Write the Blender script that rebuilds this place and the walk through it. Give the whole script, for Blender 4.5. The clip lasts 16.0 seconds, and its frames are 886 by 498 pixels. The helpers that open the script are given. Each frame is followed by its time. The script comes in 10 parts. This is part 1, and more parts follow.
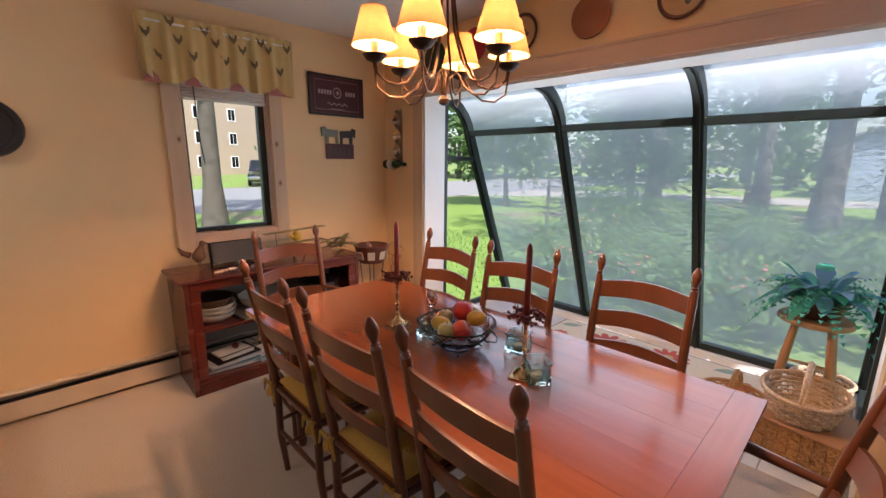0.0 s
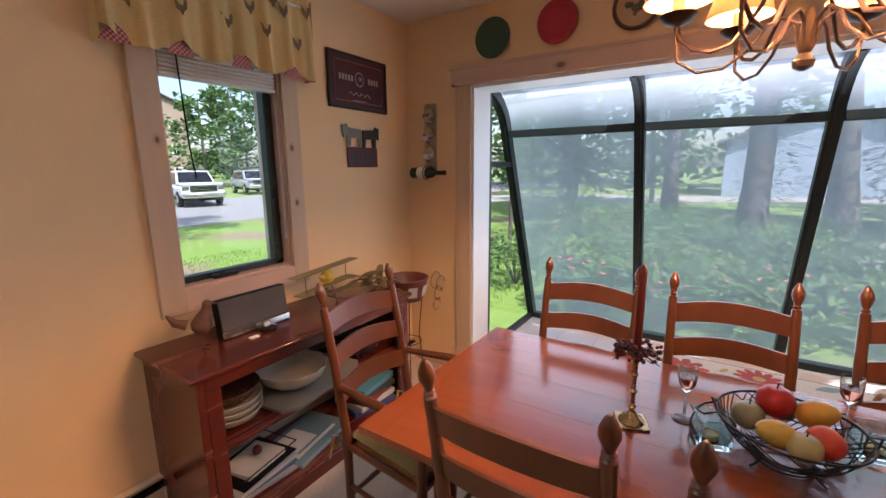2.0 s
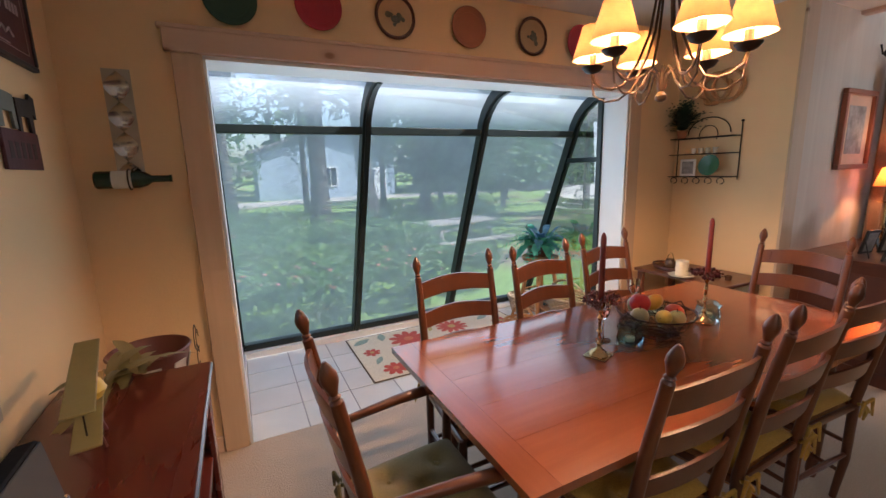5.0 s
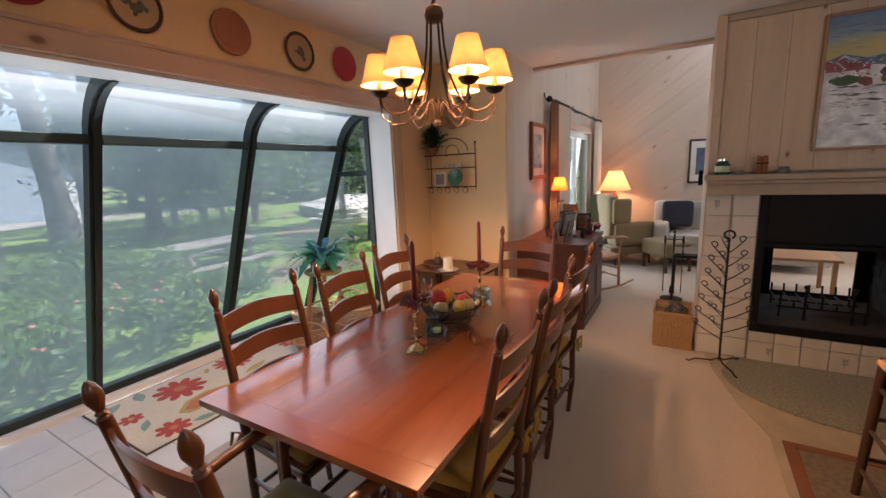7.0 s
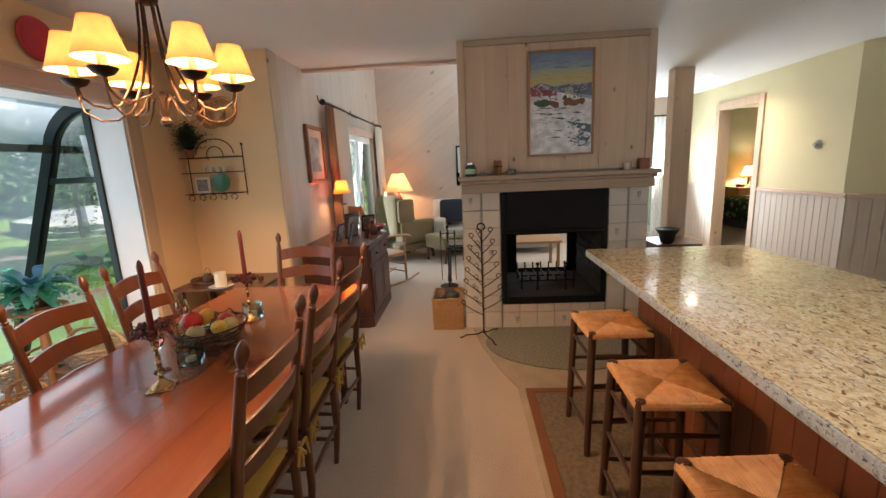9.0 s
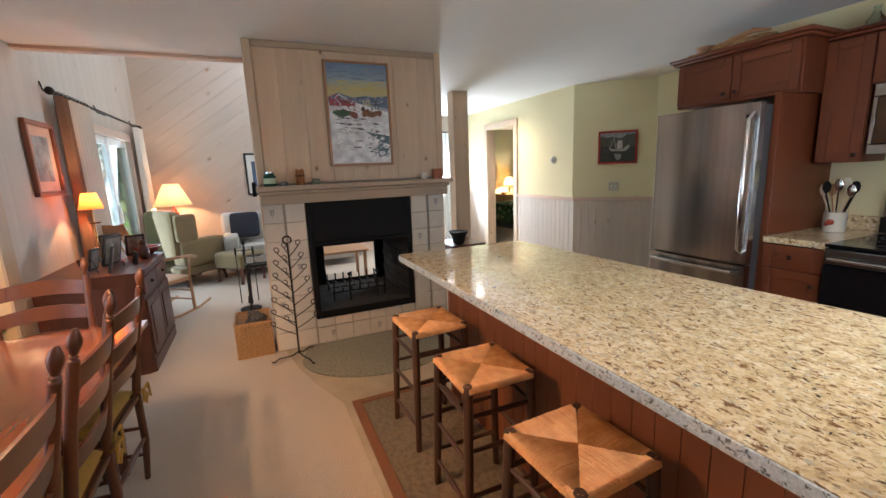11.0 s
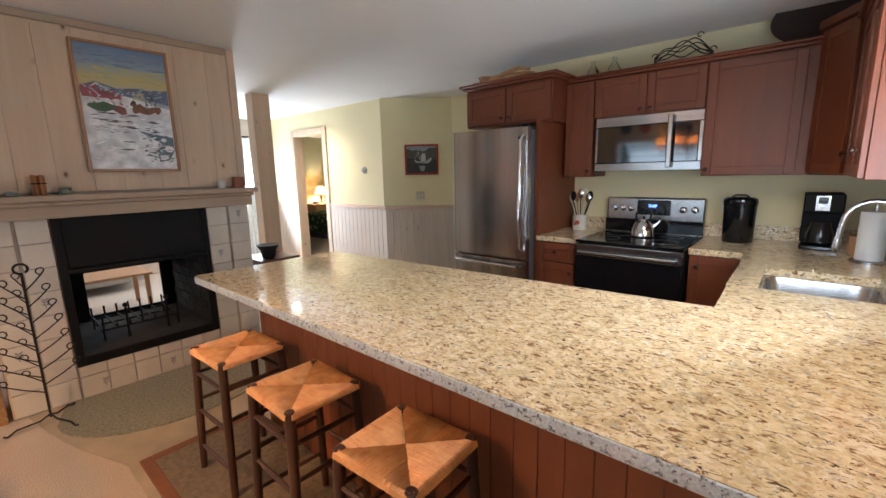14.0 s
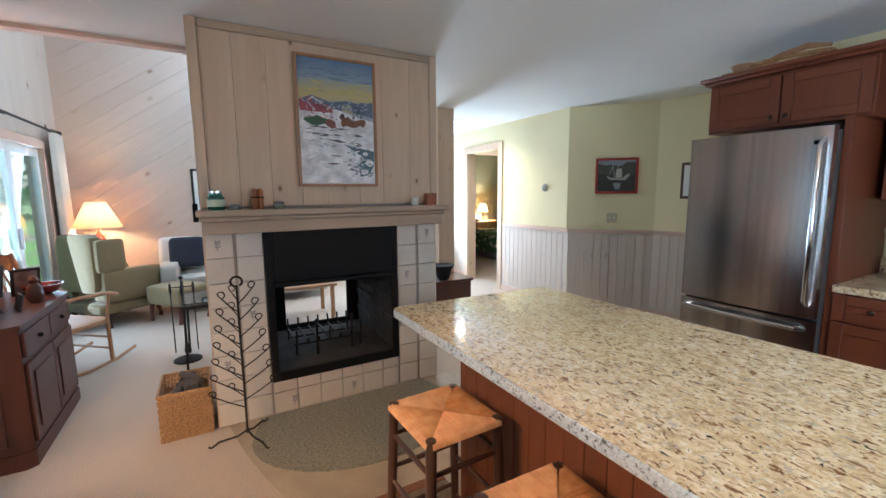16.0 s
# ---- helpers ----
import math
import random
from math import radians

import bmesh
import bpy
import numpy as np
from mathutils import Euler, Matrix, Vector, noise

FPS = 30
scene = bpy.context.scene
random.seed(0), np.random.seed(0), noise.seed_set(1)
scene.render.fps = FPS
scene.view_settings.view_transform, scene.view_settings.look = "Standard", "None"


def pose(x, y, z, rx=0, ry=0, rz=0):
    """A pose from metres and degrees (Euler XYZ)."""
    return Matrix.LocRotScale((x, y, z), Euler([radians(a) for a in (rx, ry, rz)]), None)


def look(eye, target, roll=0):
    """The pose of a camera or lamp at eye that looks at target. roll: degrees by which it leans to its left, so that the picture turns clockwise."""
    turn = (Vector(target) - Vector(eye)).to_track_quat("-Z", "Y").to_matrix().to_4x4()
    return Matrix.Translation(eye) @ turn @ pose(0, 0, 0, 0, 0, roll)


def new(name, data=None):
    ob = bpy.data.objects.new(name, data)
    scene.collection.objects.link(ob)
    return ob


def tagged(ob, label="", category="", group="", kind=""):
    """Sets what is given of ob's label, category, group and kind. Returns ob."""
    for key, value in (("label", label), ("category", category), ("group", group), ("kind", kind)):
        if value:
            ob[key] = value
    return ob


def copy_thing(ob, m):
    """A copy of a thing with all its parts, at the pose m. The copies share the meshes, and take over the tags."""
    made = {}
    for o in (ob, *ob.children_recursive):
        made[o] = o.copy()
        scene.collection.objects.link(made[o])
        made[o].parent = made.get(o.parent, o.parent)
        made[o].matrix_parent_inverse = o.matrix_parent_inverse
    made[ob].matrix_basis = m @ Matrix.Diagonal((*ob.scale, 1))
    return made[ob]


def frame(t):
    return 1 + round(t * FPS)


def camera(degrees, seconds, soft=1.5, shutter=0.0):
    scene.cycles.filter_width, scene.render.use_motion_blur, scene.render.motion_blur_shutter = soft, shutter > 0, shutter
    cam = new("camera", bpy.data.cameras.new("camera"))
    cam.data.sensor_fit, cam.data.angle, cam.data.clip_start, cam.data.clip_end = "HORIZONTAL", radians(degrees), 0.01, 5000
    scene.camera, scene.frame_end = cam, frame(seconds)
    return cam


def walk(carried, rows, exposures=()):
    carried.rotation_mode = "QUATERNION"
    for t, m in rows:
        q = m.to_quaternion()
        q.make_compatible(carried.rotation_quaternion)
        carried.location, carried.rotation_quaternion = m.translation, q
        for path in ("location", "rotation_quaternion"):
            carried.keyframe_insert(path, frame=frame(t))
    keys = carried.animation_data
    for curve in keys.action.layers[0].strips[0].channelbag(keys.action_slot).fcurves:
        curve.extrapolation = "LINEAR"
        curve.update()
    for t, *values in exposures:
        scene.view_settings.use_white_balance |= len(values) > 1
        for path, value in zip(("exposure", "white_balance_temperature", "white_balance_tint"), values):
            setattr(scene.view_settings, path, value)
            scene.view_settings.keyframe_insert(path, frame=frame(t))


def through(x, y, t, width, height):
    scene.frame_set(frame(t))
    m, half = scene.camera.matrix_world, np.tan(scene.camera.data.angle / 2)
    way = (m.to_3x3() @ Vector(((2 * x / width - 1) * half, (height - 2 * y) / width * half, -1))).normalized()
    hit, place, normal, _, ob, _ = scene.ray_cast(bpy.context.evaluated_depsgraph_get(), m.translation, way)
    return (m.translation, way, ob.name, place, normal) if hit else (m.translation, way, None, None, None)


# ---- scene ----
cam = camera(93.6, 16.0)
PATH = [
    (0, (3.154, -2.322, 1.445), (1.749, -0.958, 1.035), 0.6),
    (0.5, (2.86, -2.306, 1.469), (1.483, -0.912, 1.065), 0.8),
    (1, (2.563, -2.345, 1.455), (1.19, -0.938, 1.089), 0.8),
    (1.5, (2.167, -2.451, 1.445), (0.901, -0.944, 1.093), 0.3),
    (2, (1.89, -2.429, 1.447), (0.811, -0.788, 1.068), -0.5),
    (2.5, (1.592, -2.393, 1.431), (0.794, -0.599, 1.048), -1.1),
    (3, (1.357, -2.395, 1.449), (0.877, -0.496, 1.044), -1.3),
    (5.5, (0.481, -2.2, 1.421), (1.644, -0.611, 1.071), -1.9),
    (6, (0.412, -2.125, 1.439), (1.826, -0.754, 1.087), -2.0),
    (6.5, (0.389, -2.12, 1.441), (1.966, -0.94, 1.089), -2.0),
    (7, (0.407, -2.172, 1.453), (2.099, -1.168, 1.092), -2.3),
    (7.5, (0.42, -2.242, 1.459), (2.208, -1.425, 1.091), -2.7),
    (8, (0.424, -2.274, 1.452), (2.296, -1.674, 1.085), -2.8),
    (8.5, (0.427, -2.319, 1.46), (2.354, -1.942, 1.079), -2.9),
    (9, (0.455, -2.339, 1.451), (2.412, -2.208, 1.063), -2.7),
    (9.5, (0.472, -2.351, 1.442), (2.432, -2.454, 1.056), -2.8),
    (10, (0.491, -2.32, 1.444), (2.423, -2.661, 1.056), -2.7),
    (12.5, (0.495, -2.234, 1.445), (1.979, -3.526, 1.086), -1.7),
    (13, (0.486, -2.241, 1.449), (1.87, -3.64, 1.089), -1.6),
    (13.5, (0.483, -2.254, 1.448), (1.796, -3.718, 1.086), -1.4),
    (14, (0.498, -2.261, 1.448), (1.787, -3.746, 1.085), -1.2),
    (14.5, (0.578, -2.287, 1.435), (1.897, -3.746, 1.076), -1.0),
    (15, (0.761, -2.349, 1.441), (2.185, -3.709, 1.097), -0.8),
    (15.5, (0.971, -2.379, 1.461), (2.536, -3.582, 1.145), -0.6),
    (16, (1.219, -2.325, 1.449), (2.948, -3.293, 1.18), -0.5),
]
EXPOSURES = [(0.0, 0.98, 6150, 22), (1.0, 0.98, 6150, 24), (3.0, 1.06, 5650, 21), (5.5, 0.80, 5800, 13), (7.0, 0.80, 6150, 18), (8.0, 0.84, 6350, 17), (9.0, 1.02, 6050, 10), (10.0, 1.28, 5550, 7), (12.5, 1.28, 5700, 12), (13.5, 1.34, 5700, 12), (16.0, 1.46, 4950, 5)]
walk(cam, [(t, look(eye, target, roll)) for t, eye, target, roll in PATH], EXPOSURES)

world = bpy.data.worlds.new("sky")
scene.world = world
world.use_nodes = True
_n = world.node_tree.nodes
_bg = _n["Background"]
_sky = _n.new("ShaderNodeTexSky")
_sky.sky_type = "NISHITA"
_sky.sun_disc = False
_sky.sun_elevation = radians(52)
_sky.sun_rotation = radians(118)
_sky.air_density, _sky.dust_density = 1.2, 2.5
world.node_tree.links.new(_sky.outputs[0], _bg.inputs[0])
_bg.inputs[1].default_value = 0.15

_sun = bpy.data.lights.new("sun", "SUN")
_sun.energy, _sun.angle, _sun.color = 4.8, radians(0.5), (1.0, 0.95, 0.86)
sun = new("sun", _sun)
_el, _az = radians(52), radians(118)
sun.matrix_world = look((0, 0, 0), (-math.sin(_az) * math.cos(_el), -math.cos(_az) * math.cos(_el), -math.sin(_el)))


def bulb(name, x, y, z, watts, colour, radius=0.02):
    d = bpy.data.lights.new(name, "POINT")
    d.energy, d.color, d.shadow_soft_size = watts, colour, radius
    o = new(name, d)
    o.location = (x, y, z)
    return o


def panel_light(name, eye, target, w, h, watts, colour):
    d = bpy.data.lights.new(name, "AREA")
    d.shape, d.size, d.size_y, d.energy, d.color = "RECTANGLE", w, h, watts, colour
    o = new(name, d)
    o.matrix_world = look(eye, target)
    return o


WARM = (1.0, 0.66, 0.36)
SKYBLUE = (0.86, 0.95, 1.0)
CH = (2.015, -1.22)
for _i in range(6):
    _a = radians(60 * _i)
    bulb("chandelier_bulb", CH[0] + 0.245 * math.cos(_a), CH[1] + 0.245 * math.sin(_a), 1.87, 15.0, (1.0, 0.56, 0.26), 0.018)
bulb("living_lamp_bulb", 7.6, -1.15, 1.2, 11, (1.0, 0.58, 0.28), 0.03)
bulb("buffet_lamp_bulb", 4.83, -1.0, 1.30, 5, (1.0, 0.45, 0.18), 0.015)
bulb("bedside_lamp_bulb", 10.22, -8.56, 1.04, 34, WARM, 0.03)
_d = bpy.data.lights.new("recessed_bulb", "SPOT")
_d.energy, _d.color, _d.spot_size, _d.spot_blend, _d.shadow_soft_size = 48, (1.0, 0.80, 0.56), radians(150), 0.8, 0.05
_o = new("recessed_bulb", _d)
_o.matrix_world = look((6.25, -5.42, 2.395), (6.25, -5.42, 0))
# added fill at the solid west wall; no kitchen window is built there
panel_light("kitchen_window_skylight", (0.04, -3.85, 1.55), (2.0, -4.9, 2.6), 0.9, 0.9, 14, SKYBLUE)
panel_light("glass_door_skylight", (6.55, -0.70, 1.1), (5.4, -3, 1.7), 1.5, 1.8, 14, SKYBLUE)
panel_light("bay_skylight", (1.9, 0.42, 1.15), (1.9, -2.2, 1.35), 2.5, 1.3, 7.5, SKYBLUE)
panel_light("east_door_skylight", (7.90, -5.35, 0.95), (5.2, -4.7, 2.3), 0.9, 1.5, 40, SKYBLUE)
panel_light("roof_window_skylight", (7.0, -3.0, 4.18), (7.0, -3.0, 0), 1.1, 1.1, 17, SKYBLUE)
# added fill spot over the worktop, out of view, with no known lamp behind it
_d = bpy.data.lights.new("kitchen_recessed_bulb", "SPOT")
_d.energy, _d.color, _d.spot_size, _d.spot_blend, _d.shadow_soft_size = 28, (1.0, 0.84, 0.64), radians(160), 0.6, 0.08
_o = new("kitchen_recessed_bulb", _d)
_o.matrix_world = look((0.75, -3.9, 2.395), (0.75, -3.9, 0))



class Nodes:
    """A small helper to wire a procedural material."""

    def __init__(self, name):
        self.m = bpy.data.materials.new(name)
        self.m.use_nodes = True
        self.t = self.m.node_tree
        self.b = self.t.nodes["Principled BSDF"]

    def add(self, kind, **sets):
        n = self.t.nodes.new("ShaderNode" + kind)
        for k, v in sets.items():
            if k.startswith("i_"):
                key = k[2:].replace("_", " ")
                n.inputs[key].default_value = v
        return n

    def link(self, a, b):
        self.t.links.new(a, b)

    def coords(self, scale=(1, 1, 1), rot=(0, 0, 0), shift=True):
        tc = self.add("TexCoord")
        mp = self.add("Mapping")
        mp.inputs["Scale"].default_value = scale
        mp.inputs["Rotation"].default_value = rot
        if shift:
            oi = self.add("ObjectInfo")
            ad = self.add("VectorMath")
            mul = self.add("Math")
            mul.operation = "MULTIPLY"
            mul.inputs[1].default_value = 37.0
            self.link(oi.outputs["Random"], mul.inputs[0])
            self.link(tc.outputs["Object"], ad.inputs[0])
            self.link(mul.outputs[0], ad.inputs[1])
            self.link(ad.outputs[0], mp.inputs["Vector"])
        else:
            self.link(tc.outputs["Object"], mp.inputs["Vector"])
        return mp.outputs[0]

    def noise(self, vec, scale, detail=4, rough=0.55, dist=0.0):
        n = self.add("TexNoise")
        n.inputs["Scale"].default_value, n.inputs["Detail"].default_value = scale, detail
        n.inputs["Roughness"].default_value, n.inputs["Distortion"].default_value = rough, dist
        self.link(vec, n.inputs["Vector"])
        return n.outputs["Fac"]

    def ramp(self, fac, stops):
        r = self.add("ValToRGB")
        el = r.color_ramp.elements
        while len(el) < len(stops):
            el.new(0.5)
        for e, (p, c) in zip(el, stops):
            e.position, e.color = p, (*c, 1)
        self.link(fac, r.inputs[0])
        return r.outputs[0]

    def mix(self, fac, a, b, mode="MIX"):
        n = self.add("Mix")
        n.data_type, n.blend_type = "RGBA", mode
        for sock, v in ((n.inputs[0], fac), (n.inputs[6], a), (n.inputs[7], b)):
            if isinstance(v, (int, float)):
                sock.default_value = v
            elif isinstance(v, tuple):
                sock.default_value = (*v, 1)
            else:
                self.link(v, sock)
        return n.outputs[2]

    def scaled(self, fac, lo, hi):
        n = self.add("MapRange")
        n.inputs["To Min"].default_value, n.inputs["To Max"].default_value = lo, hi
        self.link(fac, n.inputs["Value"])
        return n.outputs[0]

    def bump(self, height, strength, dist=0.01):
        n = self.add("Bump")
        n.inputs["Strength"].default_value, n.inputs["Distance"].default_value = strength, dist
        self.link(height, n.inputs["Height"])
        self.link(n.outputs[0], self.b.inputs["Normal"])

    def base(self, c):
        self.link(c, self.b.inputs["Base Color"])

    def set(self, rough=None, metal=None, coat=None, spec=None, trans=None, sheen=None):
        for key, v in (("Roughness", rough), ("Metallic", metal), ("Coat Weight", coat), ("Specular IOR Level", spec), ("Transmission Weight", trans), ("Sheen Weight", sheen)):
            if v is not None:
                if isinstance(v, (int, float)):
                    self.b.inputs[key].default_value = v
                else:
                    self.link(v, self.b.inputs[key])
        return self


def dark(c, k):
    return tuple(v * k for v in c)


def plain(name, c, rough=0.5, metal=0.0, var=0.12, scale=6.0, bump=0.05, bscale=80.0, coat=0.0, per=0.06, spec=None):
    """A painted or cast surface: two scales of variation, fine relief, a little difference from piece to piece."""
    n = Nodes(name)
    v = n.coords()
    big, fine = n.noise(v, scale), n.noise(v, bscale, 3)
    col = n.ramp(big, [(0.3, dark(c, 1 - var)), (0.7, dark(c, 1 + var * 0.5))])
    oi = n.add("ObjectInfo")
    col = n.mix(n.scaled(oi.outputs["Random"], 0, per * 2), col, dark(c, 0.55))
    col = n.mix(n.scaled(fine, 0, var), col, dark(c, 0.7))
    n.base(col)
    n.set(rough=n.scaled(fine, max(rough - 0.06, 0.02), min(rough + 0.08, 1)), metal=metal, coat=coat, spec=spec)
    n.bump(fine, bump, 0.004)
    return n.m


def wood(name, light, deep, axis=0, rough=0.4, grain=14.0, coat=0.0, knots=None, per=0.2, bump=0.06, world_shift=True):
    """Timber with its grain along one local axis; knots are dark eyes where wanted."""
    n = Nodes(name)
    s = [1.0, 1.0, 1.0]
    s[axis] = 0.07
    v = n.coords(tuple(s), shift=world_shift)
    a = n.noise(v, grain, 6, 0.6, 0.6)
    b = n.noise(v, grain * 6, 3, 0.6)
    col = n.ramp(a, [(0.25, deep), (0.5, tuple((p + q) / 2 for p, q in zip(light, deep))), (0.75, light)])
    col = n.mix(n.scaled(b, 0, 0.35), col, dark(deep, 0.8))
    oi = n.add("ObjectInfo")
    col = n.mix(n.scaled(oi.outputs["Random"], 0, per), col, deep)
    if knots:
        s2 = [1.0, 1.0, 1.0]
        s2[axis] = 0.62
        kv = n.coords(tuple(s2), shift=world_shift)
        vo = n.add("TexVoronoi")
        vo.inputs["Scale"].default_value = knots[0]
        vo.inputs["Randomness"].default_value = 1.0
        n.link(kv, vo.inputs["Vector"])
        eye = n.ramp(vo.outputs["Distance"], [(0.0, (1, 1, 1)), (0.045, (0.9, 0.9, 0.9)), (0.075, (0.25, 0.25, 0.25)), (0.14, (0, 0, 0))])
        col = n.mix(eye, col, knots[1])
    n.base(col)
    n.set(rough=n.scaled(a, rough - 0.08, rough + 0.1), coat=coat)
    n.b.inputs["Coat Roughness"].default_value = 0.12
    n.bump(b, bump, 0.003)
    return n.m


def woven(name, c1, c2, scale=160.0, rough=0.9, bump=0.5, var=0.3, axis_scale=(1, 1, 1)):
    """Cloth, carpet or wicker: a fine weave or pile over slow variation."""
    n = Nodes(name)
    v = n.coords(axis_scale)
    f, s = n.noise(v, scale, 2, 0.6), n.noise(v, 2.5, 3)
    vo = n.add("TexVoronoi")
    vo.inputs["Scale"].default_value = scale
    n.link(v, vo.inputs["Vector"])
    col = n.ramp(f, [(0.35, c2), (0.6, c1)])
    col = n.mix(n.scaled(s, 0, var), col, dark(c2, 0.8))
    n.base(col)
    n.set(rough=rough, sheen=0.2)
    n.bump(vo.outputs["Distance"], bump, 0.004)
    return n.m


def glow(name, c, strength, mixin=None):
    n = Nodes(name)
    n.b.inputs["Base Color"].default_value = (*c, 1)
    n.b.inputs["Emission Color"].default_value = (*c, 1)
    n.b.inputs["Emission Strength"].default_value = strength
    n.b.inputs["Roughness"].default_value = 0.6
    return n.m


def shade_cloth(name, c, strength):
    """Lampshade: thin cloth that lets its bulb through, with a slow unevenness of the fabric."""
    n = Nodes(name)
    v = n.coords()
    f = n.noise(v, 30, 4)
    col = n.ramp(f, [(0.3, dark(c, 0.85)), (0.7, c)])
    n.base(col)
    n.set(rough=0.8)
    tr = n.add("BsdfTranslucent")
    n.link(col, tr.inputs["Color"])
    mx = n.add("MixShader")
    mx.inputs[0].default_value = strength
    out = n.t.nodes["Material Output"]
    n.link(n.b.outputs[0], mx.inputs[1])
    n.link(tr.outputs[0], mx.inputs[2])
    n.link(mx.outputs[0], out.inputs[0])
    return n.m


def pane_glass(name, haze, tint=(1, 1, 1), patch=0.0, gloss=0.6):
    """Window glass: clear, with the milky film of a failed double pane laid over it in uneven patches."""
    n = Nodes(name)
    out = n.t.nodes["Material Output"]
    clear = n.add("BsdfTransparent")
    clear.inputs[0].default_value = (*tint, 1)
    gl = n.add("BsdfGlossy")
    gl.inputs["Roughness"].default_value = 0.03
    film = n.add("BsdfTranslucent")
    film.inputs[0].default_value = (0.84, 0.93, 0.96, 1)
    v = n.coords(shift=False)
    f = n.noise(v, 1.3, 4, 0.6)
    f2 = n.noise(v, 9.0, 3, 0.6)
    amount = n.scaled(f, haze - patch, haze + patch)
    am2 = n.add("Math")
    am2.operation = "MULTIPLY_ADD"
    n.link(f2, am2.inputs[0])
    am2.inputs[1].default_value = patch * 0.35
    n.link(amount, am2.inputs[2])
    m1 = n.add("MixShader")
    n.link(am2.outputs[0], m1.inputs[0])
    n.link(clear.outputs[0], m1.inputs[1])
    n.link(film.outputs[0], m1.inputs[2])
    m2 = n.add("MixShader")
    fr = n.add("Fresnel")
    fr.inputs[0].default_value = 1.45
    half = n.add("Math")
    half.operation = "MULTIPLY"
    half.inputs[1].default_value = gloss
    n.link(fr.outputs[0], half.inputs[0])
    n.link(half.outputs[0], m2.inputs[0])
    n.link(m1.outputs[0], m2.inputs[1])
    n.link(gl.outputs[0], m2.inputs[2])
    n.link(m2.outputs[0], out.inputs[0])
    return n.m


def granite(name):
    """Polished stone: golden cream crystals, grey quartz, sparse drawn-out brown and black flecks."""
    n = Nodes(name)
    v = n.coords(shift=False)
    vo = n.add("TexVoronoi")
    vo.inputs["Scale"].default_value = 95
    n.link(v, vo.inputs["Vector"])
    sep = n.add("SeparateColor")
    n.link(vo.outputs["Color"], sep.inputs[0])
    cells = n.ramp(sep.outputs[0], [(0.0, (0.34, 0.23, 0.12)), (0.2, (0.52, 0.38, 0.21)), (0.5, (0.68, 0.54, 0.32)), (0.8, (0.76, 0.65, 0.43)), (1.0, (0.80, 0.76, 0.64))])
    a, c = n.noise(v, 30, 4, 0.6, 0.6), n.noise(v, 7.0, 4)
    col = n.ramp(a, [(0.30, (0.36, 0.27, 0.16)), (0.45, (0.66, 0.50, 0.28)), (0.58, (0.78, 0.65, 0.42)), (0.72, (0.82, 0.75, 0.58))])
    col = n.mix(0.45, col, cells)
    grey = n.ramp(n.noise(v, 42, 3, 0.6, 0.4), [(0.60, (0, 0, 0)), (0.66, (0.7, 0.7, 0.7))])
    col = n.mix(grey, col, (0.40, 0.37, 0.32))
    fv = n.coords((0.75, 1.5, 1.2), (0, 0, 0.45), shift=False)
    brown = n.ramp(n.noise(fv, 52, 3, 0.62, 0.9), [(0.0, (1, 1, 1)), (0.385, (1, 1, 1)), (0.42, (0, 0, 0))])
    col = n.mix(brown, col, (0.22, 0.115, 0.05))
    spots = n.ramp(n.noise(fv, 60, 4, 0.66, 1.0), [(0.0, (1, 1, 1)), (0.355, (1, 1, 1)), (0.385, (0, 0, 0))])
    col = n.mix(spots, col, (0.035, 0.024, 0.022))
    col = n.mix(n.ramp(c, [(0.5, (0, 0, 0)), (0.78, (0.3, 0.3, 0.3))]), col, (0.52, 0.37, 0.18))
    n.base(col)
    n.set(rough=0.10, spec=0.55)
    n.b.inputs["Coat Weight"].default_value = 0.3
    n.b.inputs["Coat Roughness"].default_value = 0.04
    return n.m


def steel(name, axis=2, c=(0.55, 0.54, 0.53), rough=0.22):
    n = Nodes(name)
    s = [1.0, 1.0, 1.0]
    s[axis] = 0.01
    v = n.coords(tuple(s))
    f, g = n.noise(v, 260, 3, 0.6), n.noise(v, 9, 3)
    # broad dark bands along the brushing: reflections put into the base colour
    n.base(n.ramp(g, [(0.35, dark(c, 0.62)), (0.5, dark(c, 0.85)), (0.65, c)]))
    n.set(rough=n.scaled(f, rough - 0.03, rough + 0.05), metal=1.0)
    n.bump(f, 0.008, 0.0005)
    return n.m


def clear_glass(name, c=(0.9, 0.97, 0.95)):
    n = Nodes(name)
    n.b.inputs["Base Color"].default_value = (*c, 1)
    n.set(rough=0.02, trans=1.0)
    n.b.inputs["IOR"].default_value = 1.45
    return n.m


def leafy(name, c1, c2, rough=0.55, through=0.35):
    n = Nodes(name)
    geo = n.add("NewGeometry")
    v = n.coords()
    f = n.noise(v, 5, 3)
    col = n.mix(geo.outputs["Random Per Island"], c1, c2)
    col = n.mix(n.scaled(f, 0, 0.4), col, dark(c2, 0.6))
    n.base(col)
    n.set(rough=rough)
    tr = n.add("BsdfTranslucent")
    n.link(col, tr.inputs["Color"])
    mx = n.add("MixShader")
    mx.inputs[0].default_value = through
    n.link(n.b.outputs[0], mx.inputs[1])
    n.link(tr.outputs[0], mx.inputs[2])
    n.link(mx.outputs[0], n.t.nodes["Material Output"].inputs[0])
    return n.m


